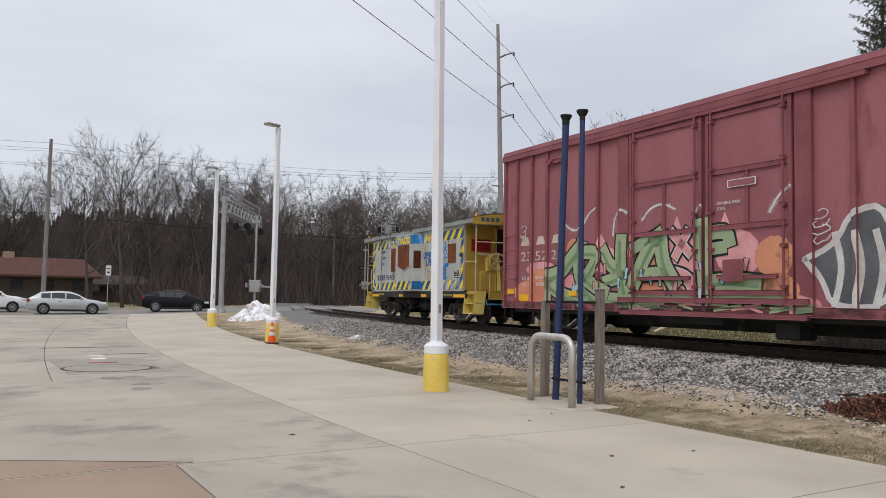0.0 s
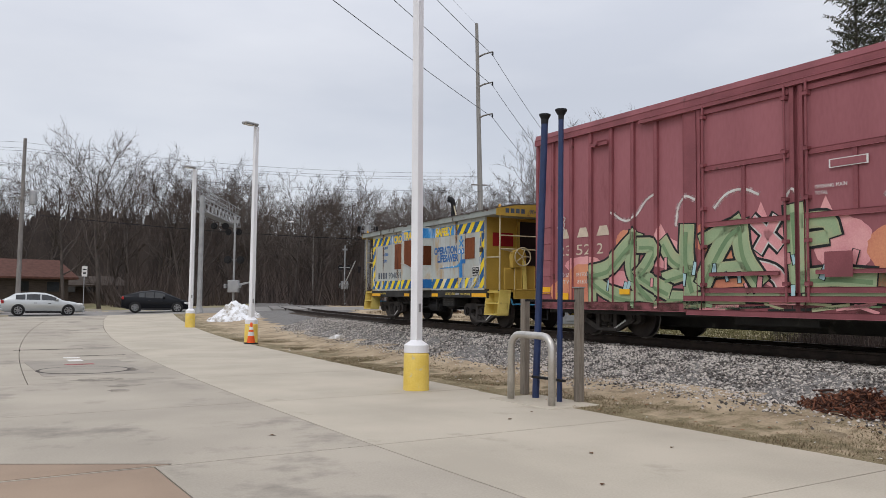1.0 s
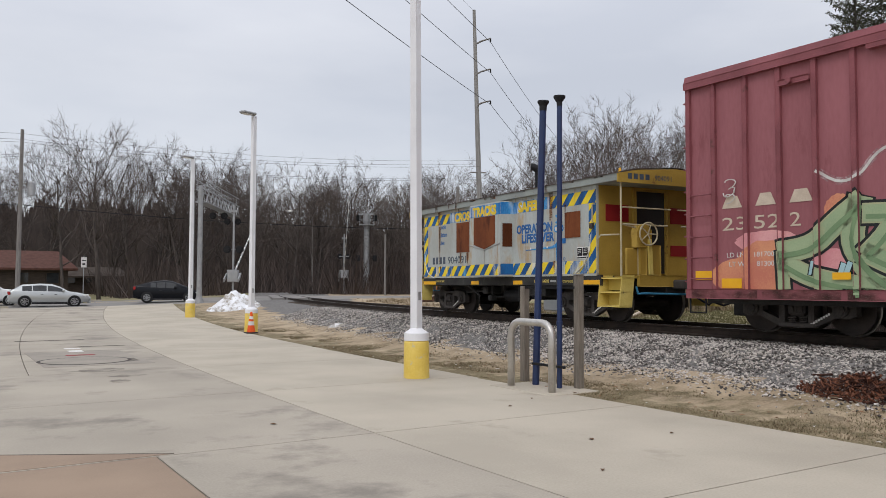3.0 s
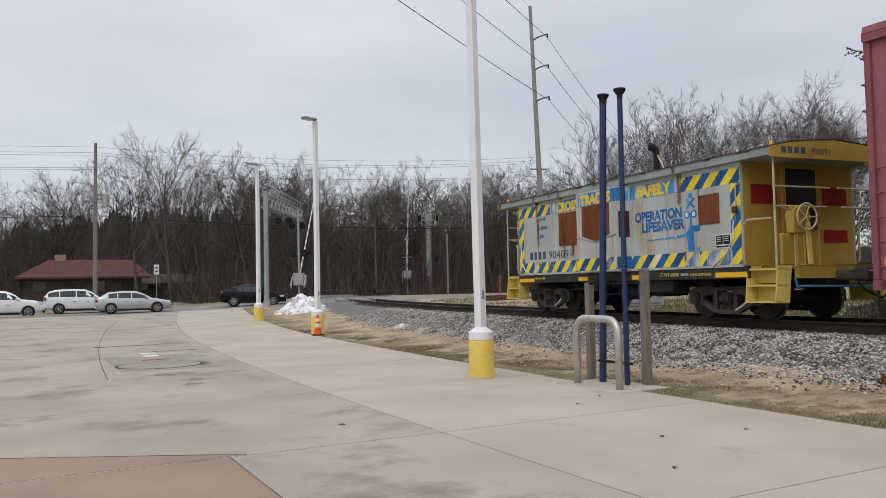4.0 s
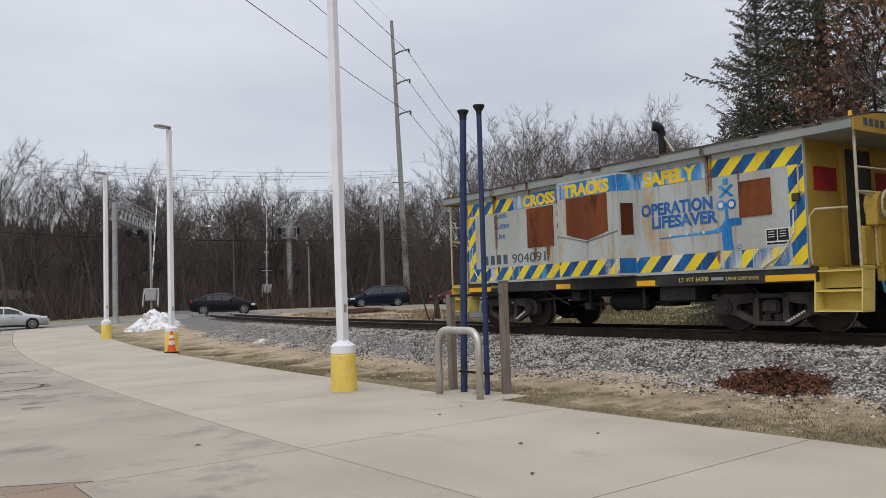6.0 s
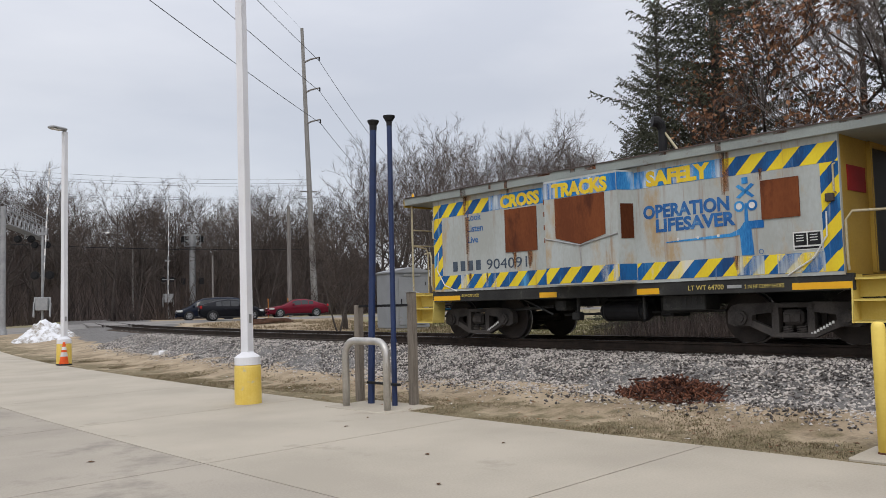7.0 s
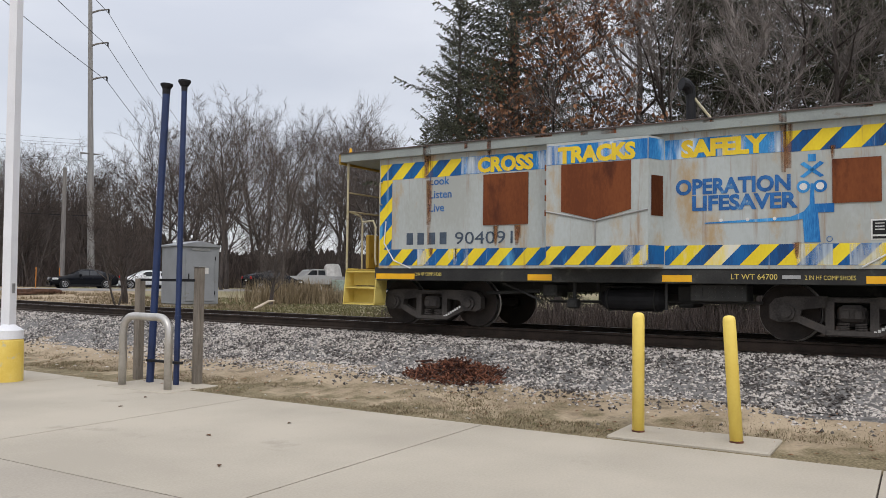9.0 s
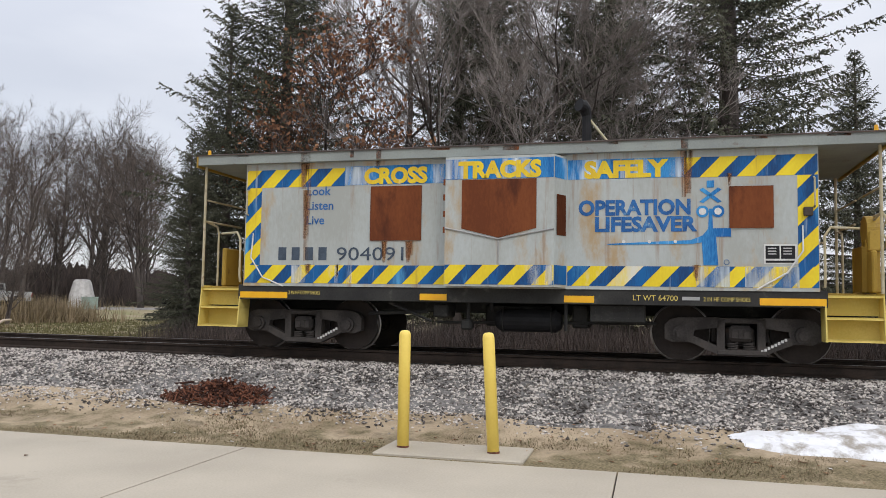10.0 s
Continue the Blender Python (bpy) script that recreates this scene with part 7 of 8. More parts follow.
def house(x, y, w, d, eave, ridge, yaw, label, roofing):
    h = root("house", label, "house", pose(x, y, 1.0, 0, 0, yaw))
    part("wall", Build().box(-w / 2, w / 2, -d / 2, d / 2, -1.0, eave), BROWN_WALL, h)
    o = 0.7
    r = Build().add([(-w / 2 - o, -d / 2 - o, eave - 0.1), (w / 2 + o, -d / 2 - o, eave - 0.1), (w / 2 + o, d / 2 + o, eave - 0.1), (-w / 2 - o, d / 2 + o, eave - 0.1), (-w / 2 + 2.2, 0, ridge), (w / 2 - 0.2, 0, ridge),
                     (-w / 2 - o, -d / 2 - o, eave - 0.28), (w / 2 + o, -d / 2 - o, eave - 0.28), (w / 2 + o, d / 2 + o, eave - 0.28), (-w / 2 - o, d / 2 + o, eave - 0.28)],
                    [(0, 1, 5, 4), (1, 2, 5), (2, 3, 4, 5), (3, 0, 4), (0, 6, 7, 1), (1, 7, 8, 2), (2, 8, 9, 3), (3, 9, 6, 0), (9, 8, 7, 6)])
    rf = part("roof", r, roofing, h, "shingled hip roof")
    part("chimney", Build().box(-w * 0.22, -w * 0.22 + 0.9, -0.4, 0.4, ridge - 0.6, ridge + 0.45, 0.02), BRICK, rf, "pale brick chimney")
    for k in range(4):
        wx = -w * 0.38 + k * w * 0.25
        wn_ = part("window", Build().box(wx - 0.55, wx + 0.55, -d / 2 - 0.05, -d / 2, 0.7, 1.7, 0.01), BROWN_WALL, h)
        part("pane", Build().box(wx - 0.48, wx + 0.48, -d / 2 - 0.06, -d / 2 - 0.05, 0.77, 1.63), GLASS, wn_)
    return h


house(5.6, 82, 9.6, 8, 2.15, 3.7, 2, "low house with dark walls and a brown shingled roof", BROWN_ROOF)
house(13.5, 92, 8, 7, 1.6, 2.5, -6, "dim low house half hidden behind the trees", BROWN_WALL)
box = root("utility_box", "pale green utility box in the grass", "utility box", pose(51.3, 40.4, ground_z(51.3, 40.4)))
part("case", Build().box(-0.45, 0.45, -0.4, 0.4, -0.1, 1.0, 0.03), surf("pale_green", (0.32, 0.40, 0.34), (0.27, 0.34, 0.29), 3, 0.6), box)
part("lid", Build().box(-0.48, 0.48, -0.43, 0.43, 1.0, 1.08, 0.02), surf("pale_green_lid", (0.36, 0.44, 0.38), (0.3, 0.37, 0.32), 3, 0.6), box)
tent = root("white_cover", "white pointed cover standing beyond the road", "cover", pose(61.5, 49.3, ground_z(61.5, 49.3)))
part("sheet", Build().lathe([(1.15, -0.1), (1.05, 1.0), (0.75, 2.2), (0.6, 2.4), (0.05, 2.45)], n=14), CONE_WHITE, tent)
br = root("fallen_branch", "pale broken branch lying by the cabinet", "branch", pose(24.6, 23.2, ground_z(24.6, 23.2) + 0.08))
part("limb", Build().tube([(-0.6, 0, 0), (-0.1, 0.1, 0.12), (0.3, 0.1, 0.28), (0.6, 0.05, 0.3)], [0.05, 0.06, 0.05, 0.04], 8), CREAM, br)
# ---- trees and growth ----
BARK = surf("bark", (0.11, 0.092, 0.082), (0.06, 0.051, 0.047), 2.5, 0.95, bump=0.4, stretch=(4, 4, 0.7))
TWIG = surf("twigs", (0.108, 0.083, 0.072), (0.052, 0.043, 0.040), 0.6, 0.95, bump=0, island=0.4)
TWIG_PALE = surf("pale_twigs", (0.158, 0.130, 0.114), (0.083, 0.071, 0.064), 0.6, 0.95, bump=0, island=0.4)
NEEDLE = surf("spruce_needles", (0.125, 0.128, 0.087), (0.052, 0.055, 0.040), 0.8, 0.9, bump=0, island=0.6)
LEAF = surf("dry_oak_leaves", (0.30, 0.155, 0.085), (0.14, 0.068, 0.04), 1.2, 0.9, bump=0, island=0.6)
DEADGRASS = surf("dead_grass", (0.30, 0.235, 0.15), (0.15, 0.115, 0.07), 0.9, 0.95, bump=0, island=0.6)
GREENGRASS = surf("thin_grass", (0.18, 0.165, 0.08), (0.11, 0.10, 0.05), 0.9, 0.95, bump=0, island=0.6)


def bare_tree_meshes(seed, H, spread=0.55, leafy=0, stems=1, twig=TWIG, fine=1.0):
    """A leafless tree: trunk with limbs, and a crown of branches and twigs."""
    r = random.Random(seed)
    wood, crown, leaves = Build(), Build(), Build()

    def turn(d, amount):
        o = Vector((r.gauss(0, 1), r.gauss(0, 1), r.gauss(0, 1)))
        return (d + (o - d * o.dot(d)).normalized() * amount).normalized()

    def sprig(p, d, l, w):
        u = d.orthogonal().normalized() * w
        e = p + d * l + Vector((0, 0, l * 0.2))
        crown.add([p - u, p + u, e], [(0, 1, 2)])
        for k in range(leafy):
            q = p.lerp(e, r.random()) + Vector((r.uniform(-0.12, 0.12), r.uniform(-0.12, 0.12), r.uniform(-0.12, 0.05)))
            a, c = Vector((r.gauss(0, 1), r.gauss(0, 1), r.gauss(0, 1))).normalized() * 0.085, Vector((r.gauss(0, 1), r.gauss(0, 1), r.gauss(0, 1))).normalized() * 0.055
            leaves.add([q - a, q + c, q + a, q - c], [(0, 1, 2, 3)])

    def grow(p, d, l, rad, level):
        n = (6, 5, 4, 3)[level]
        pts, rs, q, dirs = [p.copy()], [rad], d.copy(), []
        for k in range(n):
            q = turn(q, (0.07, 0.20, 0.26, 0.30)[level])
            q = (q + Vector((0, 0, (0.05, 0.13, 0.10, 0.06)[level]))).normalized()
            dirs.append(q.copy())
            pts.append(pts[-1] + q * l / n)
            rs.append(rad * (1 - 0.78 * (k + 1) / n))
        if level < 2:
            wood.tube(pts, rs, 7 if level == 0 else 5)
        else:
            crown.tube(pts, [max(x, 0.008) for x in rs], 3)
        if level == 3:
            for k in range(int(8 * fine)):
                t = 0.1 + 0.9 * r.random()
                i = min(int(t * n), n - 1)
                sprig(pts[i].lerp(pts[i + 1], t * n - i), turn(dirs[i], r.uniform(0.4, 1.0)), r.uniform(0.35, 0.85), 0.0065)
            return
        kids = (11, 7, 4)[level]
        for k in range(kids):
            t = (0.30 if level == 0 else 0.18) + (0.72 if level == 0 else 0.82) * (k + r.random() * 0.8) / kids
            t = min(t, 0.99)
            i = min(int(t * n), n - 1)
            at = pts[i].lerp(pts[i + 1], t * n - i)
            dd = turn(dirs[i], r.uniform(0.5, 1.05) * (1 if level else spread / 0.5))
            grow(at, dd, l * r.uniform(0.42, 0.62) * (1.12 - 0.45 * t), max(rs[i] * r.uniform(0.42, 0.62), 0.012), level + 1)

    for k in range(stems):
        lean = Vector((r.uniform(-0.25, 0.25), r.uniform(-0.25, 0.25), 1)).normalized() if stems > 1 else Vector((r.uniform(-0.06, 0.06), r.uniform(-0.06, 0.06), 1)).normalized()
        grow(Vector((r.uniform(-0.3, 0.3), r.uniform(-0.3, 0.3), -0.3)) * (stems > 1) + Vector((0, 0, -0.3)), lean, H * 0.80, H * 0.0125, 0)
    return wood.make("trunk", BARK, True), crown.make("crown", twig), leaves.make("leaves", LEAF) if leafy else None


def tree(meshes, m, label, name="bare_tree", group="", category="tree"):
    t = root(name, label, category, m, group)
    part("trunk", meshes[0], None, t)
    part("crown", meshes[1], None, t)
    if meshes[2]:
        part("leaves", meshes[2], None, t, "clinging dry brown leaves")
    return t


kinds = [bare_tree_meshes(21 + k, 14, (0.5, 0.65, 0.75, 0.55, 0.9, 0.6)[k], 0, (1, 1, 1, 2, 1, 3)[k], (TWIG, TWIG_PALE, TWIG_PALE, TWIG, TWIG, TWIG_PALE)[k]) for k in range(6)]
sources = [tree(k, pose(0, 0, 0), "bare deciduous tree at the edge of the woods", group="bare trees across the road") for k in kinds]
used = set()
TALLNESS = [max(v.co.z for v in k[1].vertices) for k in kinds]


def skyline(az):
    """How high the woods stand over the horizon, in degrees."""
    marks = [(-20, 7.5), (0, 7.6), (3, 8.2), (6, 9.4), (11, 9.8), (14, 9.2), (17, 9.0), (21, 8.4), (24, 7.8), (28, 7.6), (32, 8.2), (34.5, 9.4), (37, 8.8), (39, 10.6), (42, 12.0), (44, 12.6), (47, 13.2), (50, 14.6), (52, 14.4), (54, 12.4), (57, 12), (75, 12), (110, 12)]
    return np.interp(az, [q[0] for q in marks], [q[1] for q in marks])


rt = random.Random(77)
spots = []
for row, (d0, step, part_h) in enumerate(((76, 2.2, 1.0), (86, 2.0, 0.95), (97, 1.9, 0.92), (112, 1.7, 0.90))):
    az = -18.0 + row * 0.4
    while az < 57:
        d = d0 + rt.uniform(-4, 4)
        if az < 14 and row == 0:
            d += 9
        x, y = d * math.sin(radians(az)), d * math.cos(radians(az))
        if y > road_y(x)[0] + 9.5 or az > 36:
            hgt = d * math.tan(radians(float(skyline(az)))) * part_h * (rt.uniform(0.87, 1.22) if az < 34 else rt.uniform(0.55, 1.16))
            if not (-1 < x < 12 and 75 < y < 88 or 8 < x < 19 and 87 < y < 97):
                spots.append((x, y, hgt))
        az += step * rt.uniform(0.7, 1.3) * (1.45 if az > 36 else 1)
for x, y, hgt in spots:
    k = rt.randrange(6) if x < 0.7 * y else (0, 1, 2, 5, 3, 4)[rt.randrange(6)]
    z = ground_z(x, y) - 0.1
    if k not in used:
        used.add(k)
        t = sources[k]
    else:
        t = copy_thing(sources[k], pose(0, 0, 0))
    s = hgt / TALLNESS[k]
    t.matrix_basis = Matrix.LocRotScale((x, y, z), Euler((0, 0, rt.uniform(0, 6.28))), (s * 1.05, s * 1.05, s))
# single trees that stand out
for x, y, k, hgt, label in ((12.2, 72.5, 1, 16.5, "spreading bare tree beside the road"), (9.6, 74, 4, 14.5, "wide bare tree beside the house"), (37.5, 76, 2, 14.8, "pale slender bare tree above the woods"), (29, 27, 5, 4.2, "small bare shrub beside the signal cabinet"), (25.0, 32.4, 5, 6.5, "thin bare saplings by the cabinet"), (23.5, 31.0, 3, 5.0, "thin bare sapling by the cabinet"), (44, 46, 1, 14.5, "branching bare tree beyond the cabinet"), (46, 47.5, 2, 16.5, "tall bare tree beyond the road"), (44, 40, 1, 13.5, "bare tree beyond the cabinet"), (36.5, 33, 0, 6, "bare undergrowth shrub in the grass")):
    s = hgt / TALLNESS[k]
    t = copy_thing(sources[k], pose(0, 0, 0))
    t.matrix_basis = Matrix.LocRotScale((x, y, ground_z(x, y) - 0.1), Euler((0, 0, rt.uniform(0, 6.28))), (s, s, s))
    tagged(t, label)

# undergrowth: stems and brush under the trees
bv, bf = [], []
rb = np.random.RandomState(4)
for k in range(34000):
    az = rb.uniform(-20, 58)
    d = rb.uniform(73, 104)
    x, y = d * math.sin(radians(az)), d * math.cos(radians(az))
    if y < road_y(x)[0] + 9:
        continue
    if -1 < x < 14 and y < 92:
        continue
    h = abs(rb.normal(1.6, 1.3)) + 0.4
    w = 0.014 + 0.008 * h
    dx, dy = rb.normal(0, 0.42 * h), rb.normal(0, 0.42 * h)
    z = ground_z(x, y) - 0.05
    i = len(bv)
    bv += [(x - w, y, z), (x + w, y, z), (x + dx, y + dy, z + h)]
    bf.append((i, i + 1, i + 2))
for k in range(9000):
    az, d = rb.uniform(35, 66), rb.uniform(66, 112)
    x, y = d * math.sin(radians(az)), d * math.cos(radians(az))
    if y < road_y(x)[0] + 9:
        continue
    h = abs(rb.normal(2.0, 1.5)) + 0.4
    w = 0.016 + 0.005 * h
    dx, dy = rb.normal(0, 0.25 * h), rb.normal(0, 0.25 * h)
    z = ground_z(x, y) - 0.05
    i = len(bv)
    bv += [(x - w, y, z), (x + w, y, z), (x + dx, y + dy, z + h)]
    bf.append((i, i + 1, i + 2))
tagged(new("undergrowth", mesh("undergrowth", bv, bf, TWIG)), "tangled brown undergrowth beneath the trees", "undergrowth", kind="stuff")

# a plain dark sheet stands in for the trees and shade deep in the woods
WOODS = surf("dark_woods_sheet", (0.085, 0.069, 0.063), (0.042, 0.036, 0.034), 0.35, 1.0, bump=0, fine=2.2, stretch=(1, 1, 0.25))
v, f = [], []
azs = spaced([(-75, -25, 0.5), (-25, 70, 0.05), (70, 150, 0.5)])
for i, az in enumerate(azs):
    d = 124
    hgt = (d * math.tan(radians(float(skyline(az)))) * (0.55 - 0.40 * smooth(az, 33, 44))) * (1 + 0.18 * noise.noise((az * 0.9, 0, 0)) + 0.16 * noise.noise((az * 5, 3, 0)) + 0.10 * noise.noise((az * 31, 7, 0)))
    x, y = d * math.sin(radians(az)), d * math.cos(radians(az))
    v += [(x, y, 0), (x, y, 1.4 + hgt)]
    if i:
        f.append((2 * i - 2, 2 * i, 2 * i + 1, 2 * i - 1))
tagged(new("backdrop", mesh("backdrop", v, f, WOODS)), "plain dark sheet standing in for the dim far woods behind the nearer trees", "backdrop", kind="structure")


def spruce_meshes(seed, H, R, low=0.6):
    r = random.Random(seed)
    wood, need = Build(), Build()
    wood.rod((0, 0, -0.3), (0, 0, H), 0.024 * H * 0.8, 0.02, n=8)
    z = low
    while z < H - 0.15:
        t = z / H
        reach = R * (1 - t) ** 0.8 * (0.8 + 0.2 * math.sin(z * 2.3 + seed))
        for k in range(9 if t < 0.8 else 6):
            a = r.uniform(0, 6.283)
            l = reach * r.uniform(0.5, 1.18) + 0.15
            n = max(3, int(l / 0.45))
            pts, up = [], 0.10 + 0.5 * t
            for j in range(n + 1):
                q = j / n
                rr = l * q
                zz = z + l * (up * q - 0.55 * q * q * (1 - t) + 0.28 * q ** 3)
                pts.append(Vector((rr * math.cos(a), rr * math.sin(a), zz)))
            wood.tube(pts, [max(0.006, 0.022 * (1 - j / n) * (1.4 - t)) for j in range(n + 1)], 3)
            ax = Vector((-math.sin(a), math.cos(a), 0))
            m = int(l / 0.17) + 2
            for j in range(m):
                q = 0.15 + 0.85 * j / m
                i = min(int(q * n), n - 1)
                p = pts[i].lerp(pts[i + 1], q * n - i)
                fw = (pts[i + 1] - pts[i]).normalized()
                for s in (-1, 1):
                    tl = (0.22 + 0.50 * (1 - q) * min(1, l / 2)) * r.uniform(0.7, 1.3)
                    d = (ax * s * 0.8 + fw * 0.6 + Vector((0, 0, r.uniform(-1.1, -0.1)))).normalized()
                    e = p + d * tl
                    for c in range(7):
                        g = p.lerp(e, c / 7)
                        u = Vector((r.gauss(0, 1), r.gauss(0, 1), r.gauss(0, 1) - 0.5)).normalized()
                        h = g + u * 0.085 + d * 0.045
                        w = u.cross(d).normalized() * 0.026
                        need.add([g - w, g + w, h], [(0, 1, 2)])
        z += 0.34 * r.uniform(0.7, 1.35)
    return wood.make("trunk", BARK), need.make("crown", NEEDLE), None


spruces = [spruce_meshes(3, 18, 5.4), spruce_meshes(9, 19, 5.6)]
for k, x, y, s, wide, yaw in ((0, 25.3, 12.3, 0.95, 1.18, 0), (1, 28.6, 5.6, 1.0, 1.0, 40), (0, 25.6, -2.3, 1.12, 1.15, 130), (1, 31, 1.5, 1.0, 1.0, 80), (0, 31.5, 7.6, 1.0, 1.05, 200), (1, 27.5, 2.2, 0.9, 1.05, 300)):
    tree(spruces[k], Matrix.LocRotScale((x, y, ground_z(x, y) - 0.1), Euler((0, 0, radians(yaw))), (s * wide, s * wide, s)), "tall dark green spruce with drooping branches", "spruce", "spruces behind the track")
for x, y, s in ((23.2, 13.3, 0.58), (21.6, 13.6, 0.34), (24.2, 14.6, 0.40), (29.0, -6.6, 0.53), (32.0, -9.5, 0.5)):
    tree(spruces[1], Matrix.LocRotScale((x, y, ground_z(x, y) - 0.1), Euler((0, 0, x)), (s, s, s)), "lower dark spruce beside the track" if s > 0.5 else "young dense spruce beside the track", "spruce", "spruces behind the track")
oak = bare_tree_meshes(61, 9.5, 0.7, 1, 1, TWIG, 1.0)
tree(oak, pose(22.4, 9.3, ground_z(22.4, 9.3), 0, 0, 20), "oak with clinging dry brown leaves", "oak")
t = tree(oak, pose(23.6, 12.0, ground_z(23.6, 12.0), 0, 0, 150), "smaller oak with clinging dry brown leaves", "oak")
t.scale = (0.85, 0.85, 0.9)
GREY_TWIG = surf("grey_twigs", (0.31, 0.275, 0.25), (0.18, 0.16, 0.147), 0.6, 0.95, bump=0, island=0.4)
grey = [bare_tree_meshes(71 + k, 13, 0.85, 0, 1, GREY_TWIG, 3.0) for k in range(2)]
for k, x, y, s, yaw in ((0, 26.4, 8.4, 1.25, 0), (1, 23.8, 4.0, 0.95, 70), (0, 24.5, 1.6, 0.9, 150), (1, 25.3, 6.0, 1.0, 220), (0, 23.6, -0.4, 0.75, 300)):
    tree(grey[k], Matrix.LocRotScale((x, y, ground_z(x, y) - 0.1), Euler((0, 0, radians(yaw))), (s, s, s)), "leafless grey tree in front of the spruces", group="bare trees behind the track")

# weeds and dead grass: behind the track, and thin tufts on the near soil
def tufts(name, n, place, h0, h1, material, label, seed, w=0.006, flat=0.45):
    rr = np.random.RandomState(seed)
    v, f = [], []
    for k in range(n):
        x, y = place(rr)
        if x is None:
            continue
        z = ground_z(x, y) - 0.01
        for j in range(3):
            h, a, lean = rr.uniform(h0, h1), rr.uniform(0, 6.283), rr.normal(0, flat)
            dx, dy = math.cos(a), math.sin(a)
            i = len(v)
            ox, oy = rr.normal(0, 0.03), rr.normal(0, 0.03)
            v += [(x + ox - dy * w, y + oy + dx * w, z), (x + ox + dy * w, y + oy - dx * w, z), (x + ox + dx * lean * h, y + oy + dy * lean * h, z + h)]
            f.append((i, i + 1, i + 2))
    return tagged(new(name, mesh(name, v, f, material)), label, "grass", kind="stuff")


def far_bank(rr):
    s, d = rr.uniform(-8, 15), rr.uniform(3.2, 9)
    p = rail_pose(s) @ Vector((d, 0, 0))
    return p.x, p.y


def brush(rr):
    p = rail_pose(rr.uniform(-9, 13.5)) @ Vector((rr.uniform(4.2, 9.5), 0, 0))
    return p.x, p.y


def verge(rr):
    y = rr.uniform(-5, 30)
    x = kerb_x(y) + rr.uniform(0.02, 1.9) * rr.uniform(0.4, 1.0)
    if noise.noise((x * 0.9, y * 0.9, 1.7)) < -0.05 or off_track(x, y)[0] < 3.4 or (8.1 < x < 8.95 and 1.2 < y < 2.9) or (7.6 < x < 8.72 and 9.0 < y < 10.6):
        return None, None
    return x, y


def lawn(rr):
    az, d = rr.uniform(38, 58), rr.uniform(24, 50)
    return d * math.sin(radians(az)), d * math.cos(radians(az))


tufts("weeds", 7000, far_bank, 0.08, 0.42, DEADGRASS, "dead brown weeds along the far side of the track", 1, 0.008)
tufts("brush", 12000, brush, 0.15, 1.0, TWIG, "low brown brush and weeds under the spruces", 8, 0.010, 0.5)
def crossing_bank(rr):
    p = rail_pose(rr.uniform(24, 50)) @ Vector((rr.uniform(3.4, 13), 0, 0))
    if p.y > road_y(p.x)[0] - 8.5 or noise.noise((p.x * 0.5, p.y * 0.5, 4.1)) < -0.1:
        return None, None
    return p.x, p.y


tufts("bank_weeds", 9000, crossing_bank, 0.04, 0.22, DEADGRASS, "dead weeds on the dirt between track and road", 9, 0.012, 0.8)
tufts("verge_grass", 26000, verge, 0.012, 0.05, DEADGRASS, "thin dead grass on the bare soil", 2, 0.005, 1.6)
tufts("green_grass", 12000, verge, 0.010, 0.04, GREENGRASS, "sparse green grass on the bare soil", 3, 0.005, 1.3)
tufts("meadow_grass", 12000, lawn, 0.03, 0.11, GREENGRASS, "rough green and brown grass beyond the track", 5, 0.02)
tufts("reeds", 1000, lambda rr: (rr.normal(33.9, 1.5), rr.normal(29.6, 1.3)), 0.5, 1.5, DEADGRASS, "tall dry straw-coloured weeds in the grass", 6, 0.02)

# litter of leaves and small bits on the soil
lit = Build()
rl = random.Random(9)
for k in range(420):
    y = rl.uniform(-4, 24)
    x = kerb_x(y) + rl.uniform(0.05, 2.1)
    z = ground_z(x, y) + 0.012
    a, s = rl.uniform(0, 6.28), rl.uniform(0.015, 0.045)
    c, d = math.cos(a) * s, math.sin(a) * s
    lit.add([(x - c, y - d, z), (x + d * 0.6, y - c * 0.6, z + 0.008), (x + c, y + d, z), (x - d * 0.6, y + c * 0.6, z + 0.006)], [(0, 1, 2, 3)], k % 7 == 0)
tagged(new("litter", lit.make("litter", [LEAF, CONE_WHITE])), "scattered dead leaves and scraps on the soil", "litter", kind="stuff")

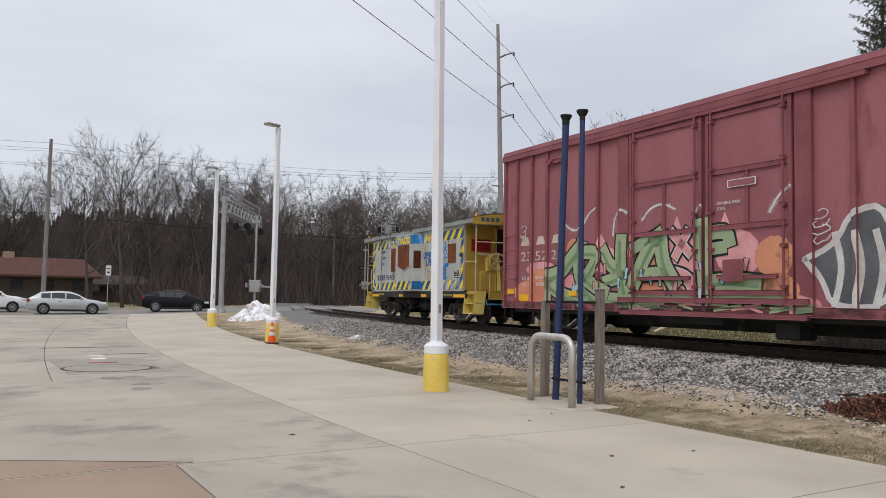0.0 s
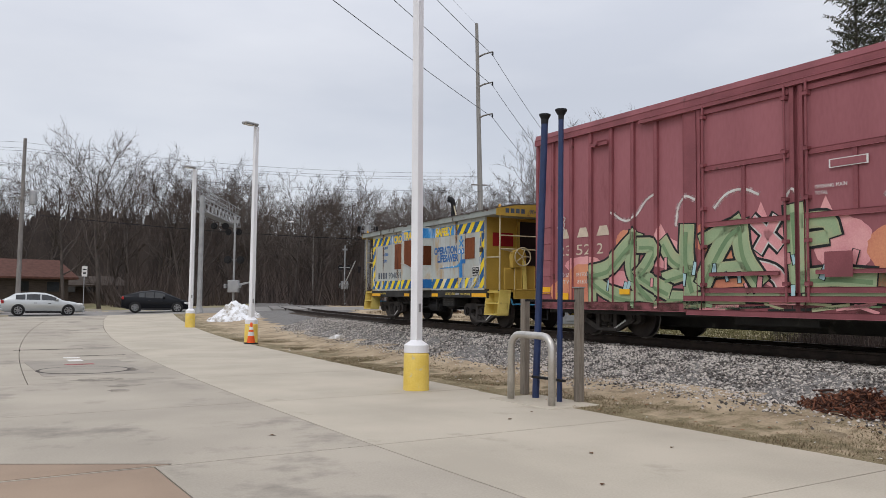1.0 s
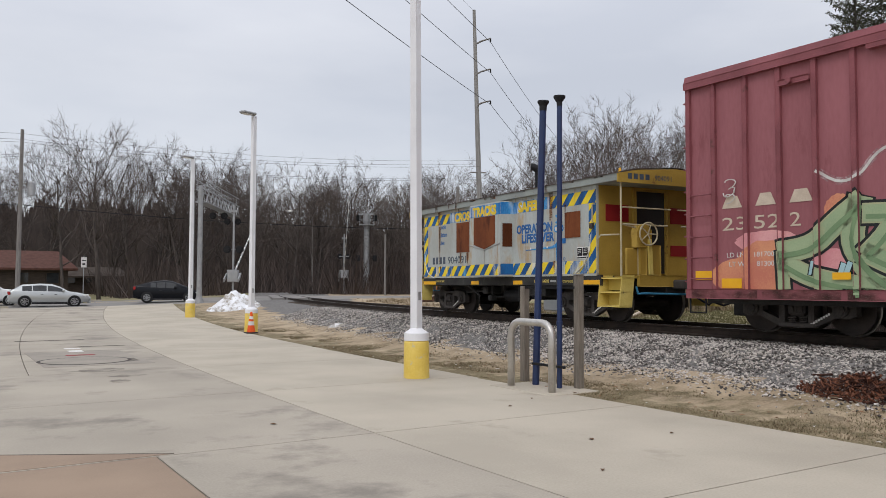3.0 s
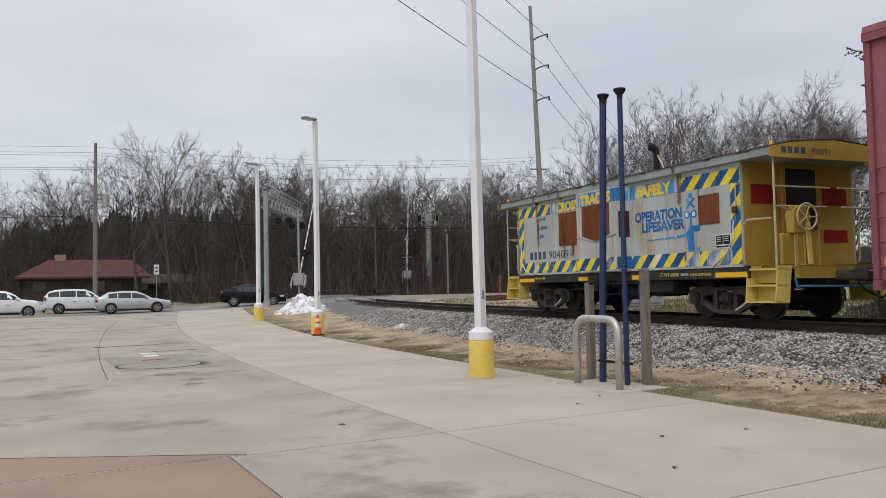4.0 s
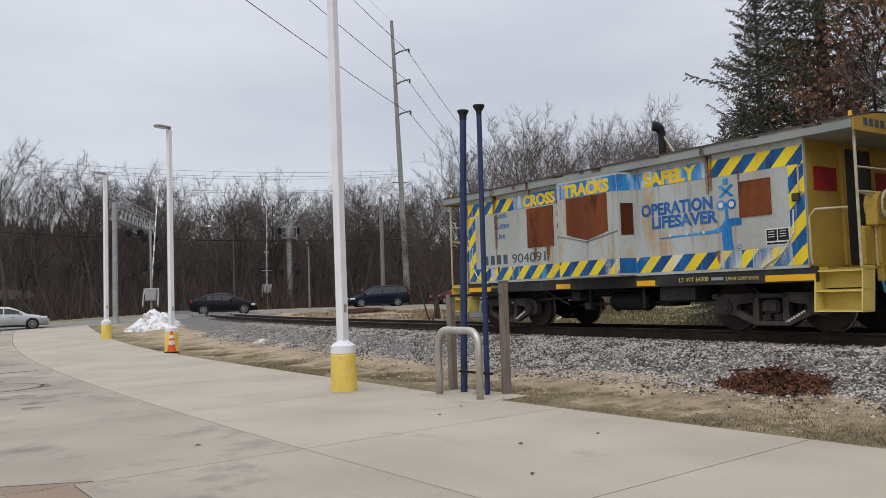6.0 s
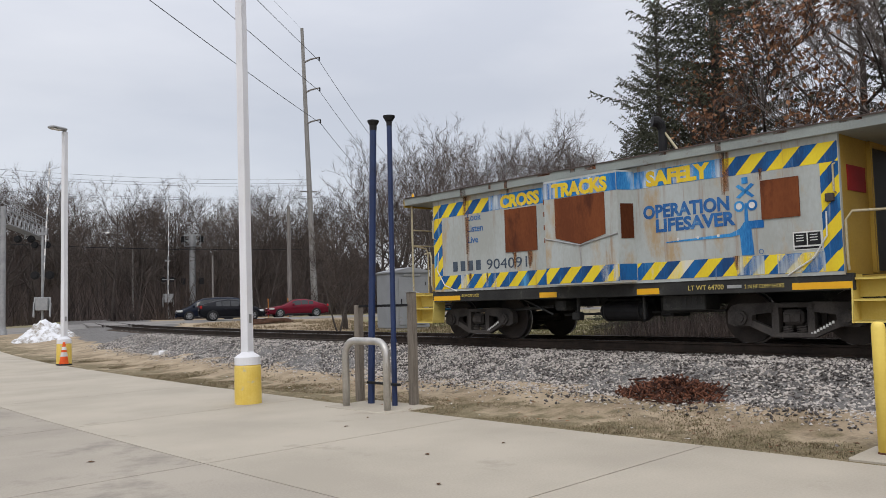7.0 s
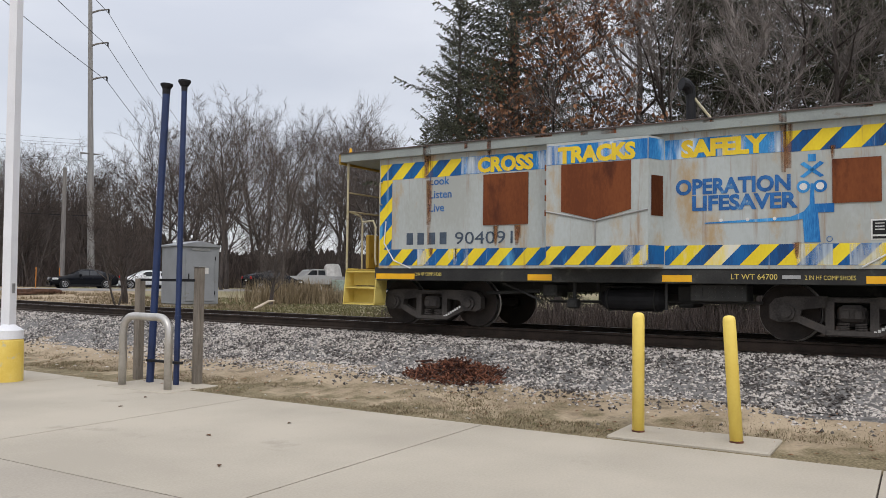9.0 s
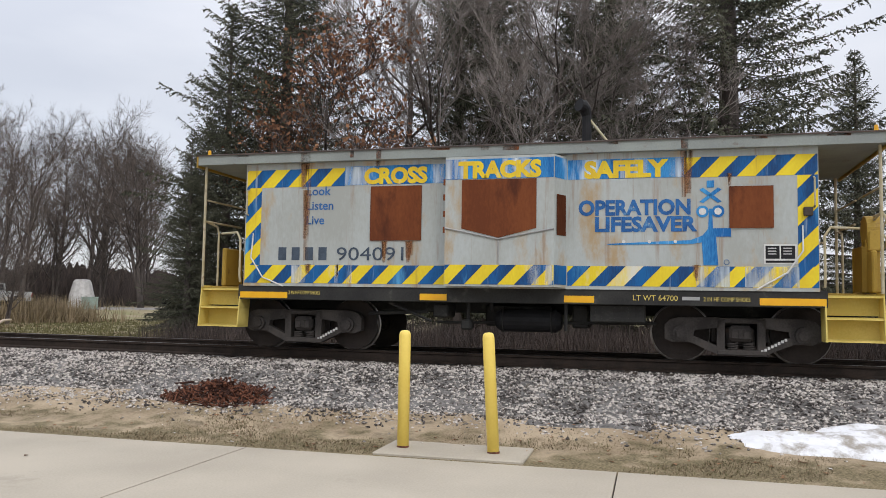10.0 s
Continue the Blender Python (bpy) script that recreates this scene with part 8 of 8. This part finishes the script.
# ---- ballast stones ----
def stones(name, n, place, seed, s0, s1, label):
    rr = np.random.RandomState(seed)
    v, f = [], []
    faces = [(0, 2, 4), (2, 1, 4), (1, 3, 4), (3, 0, 4), (2, 0, 5), (1, 2, 5), (3, 1, 5), (0, 3, 5)]
    axes = np.array([(1, 0, 0), (-1, 0, 0), (0, 1, 0), (0, -1, 0), (0, 0, 1), (0, 0, -1)], float)
    for k in range(n):
        x, y = place(rr)
        z = ground_z(x, y)
        s = rr.uniform(s0, s1)
        a = rr.uniform(0, 6.283)
        p = axes * rr.uniform(0.55, 1.15, (6, 1)) * (1, rr.uniform(0.55, 0.95), rr.uniform(0.45, 0.8)) + rr.uniform(-0.25, 0.25, (6, 3))
        c, d = math.cos(a), math.sin(a)
        p = np.stack([p[:, 0] * c - p[:, 1] * d, p[:, 0] * d + p[:, 1] * c, p[:, 2]], 1) * s + (x, y, z + s * rr.uniform(0.0, 0.5))
        i = len(v)
        v += p.tolist()
        f += [(i + q[0], i + q[1], i + q[2]) for q in faces]
    return tagged(new(name, mesh(name, v, f, STONE)), label, "gravel", kind="stuff")


def near_slope(rr):
    s = rr.uniform(-7, 13) if rr.rand() < 0.66 else rr.uniform(10, 34)
    d = rr.uniform(0.9, 3.35) if rr.rand() < 0.93 else 3.3 + abs(rr.normal(0, 0.35))
    p = rail_pose(s) @ Vector((-d, 0, 0))
    return p.x, p.y


def between(rr):
    p = rail_pose(rr.uniform(-8, 45)) @ Vector((rr.uniform(-0.9, 3.2), 0, 0))
    return p.x, p.y


stones("ballast", 62000, near_slope, 12, 0.017, 0.040, "angular grey and white ballast stones on the track shoulder")
stones("ballast", 7000, between, 13, 0.03, 0.055, "angular grey ballast stones around the ties")
def motions():
    """All that moves: the train, its wheels, the cars and the crossing gates."""
    walk(caboose, [(t, rail_pose(s)) for t, s in RUN])
    walk(boxcar, [(t, rail_pose(s - GAP)) for t, s in RUN])
    for car, rows in DRIVES:
        walk(car, rows)
    for arm, rows in GATES:
        walk(arm, rows)
    for wheelset, travel in ROLLS:
        base = wheelset.matrix_basis.copy()
        walk(wheelset, [(t, base @ pose(0, 0, 0, a, 0, 0)) for t, a in travel])


motions()
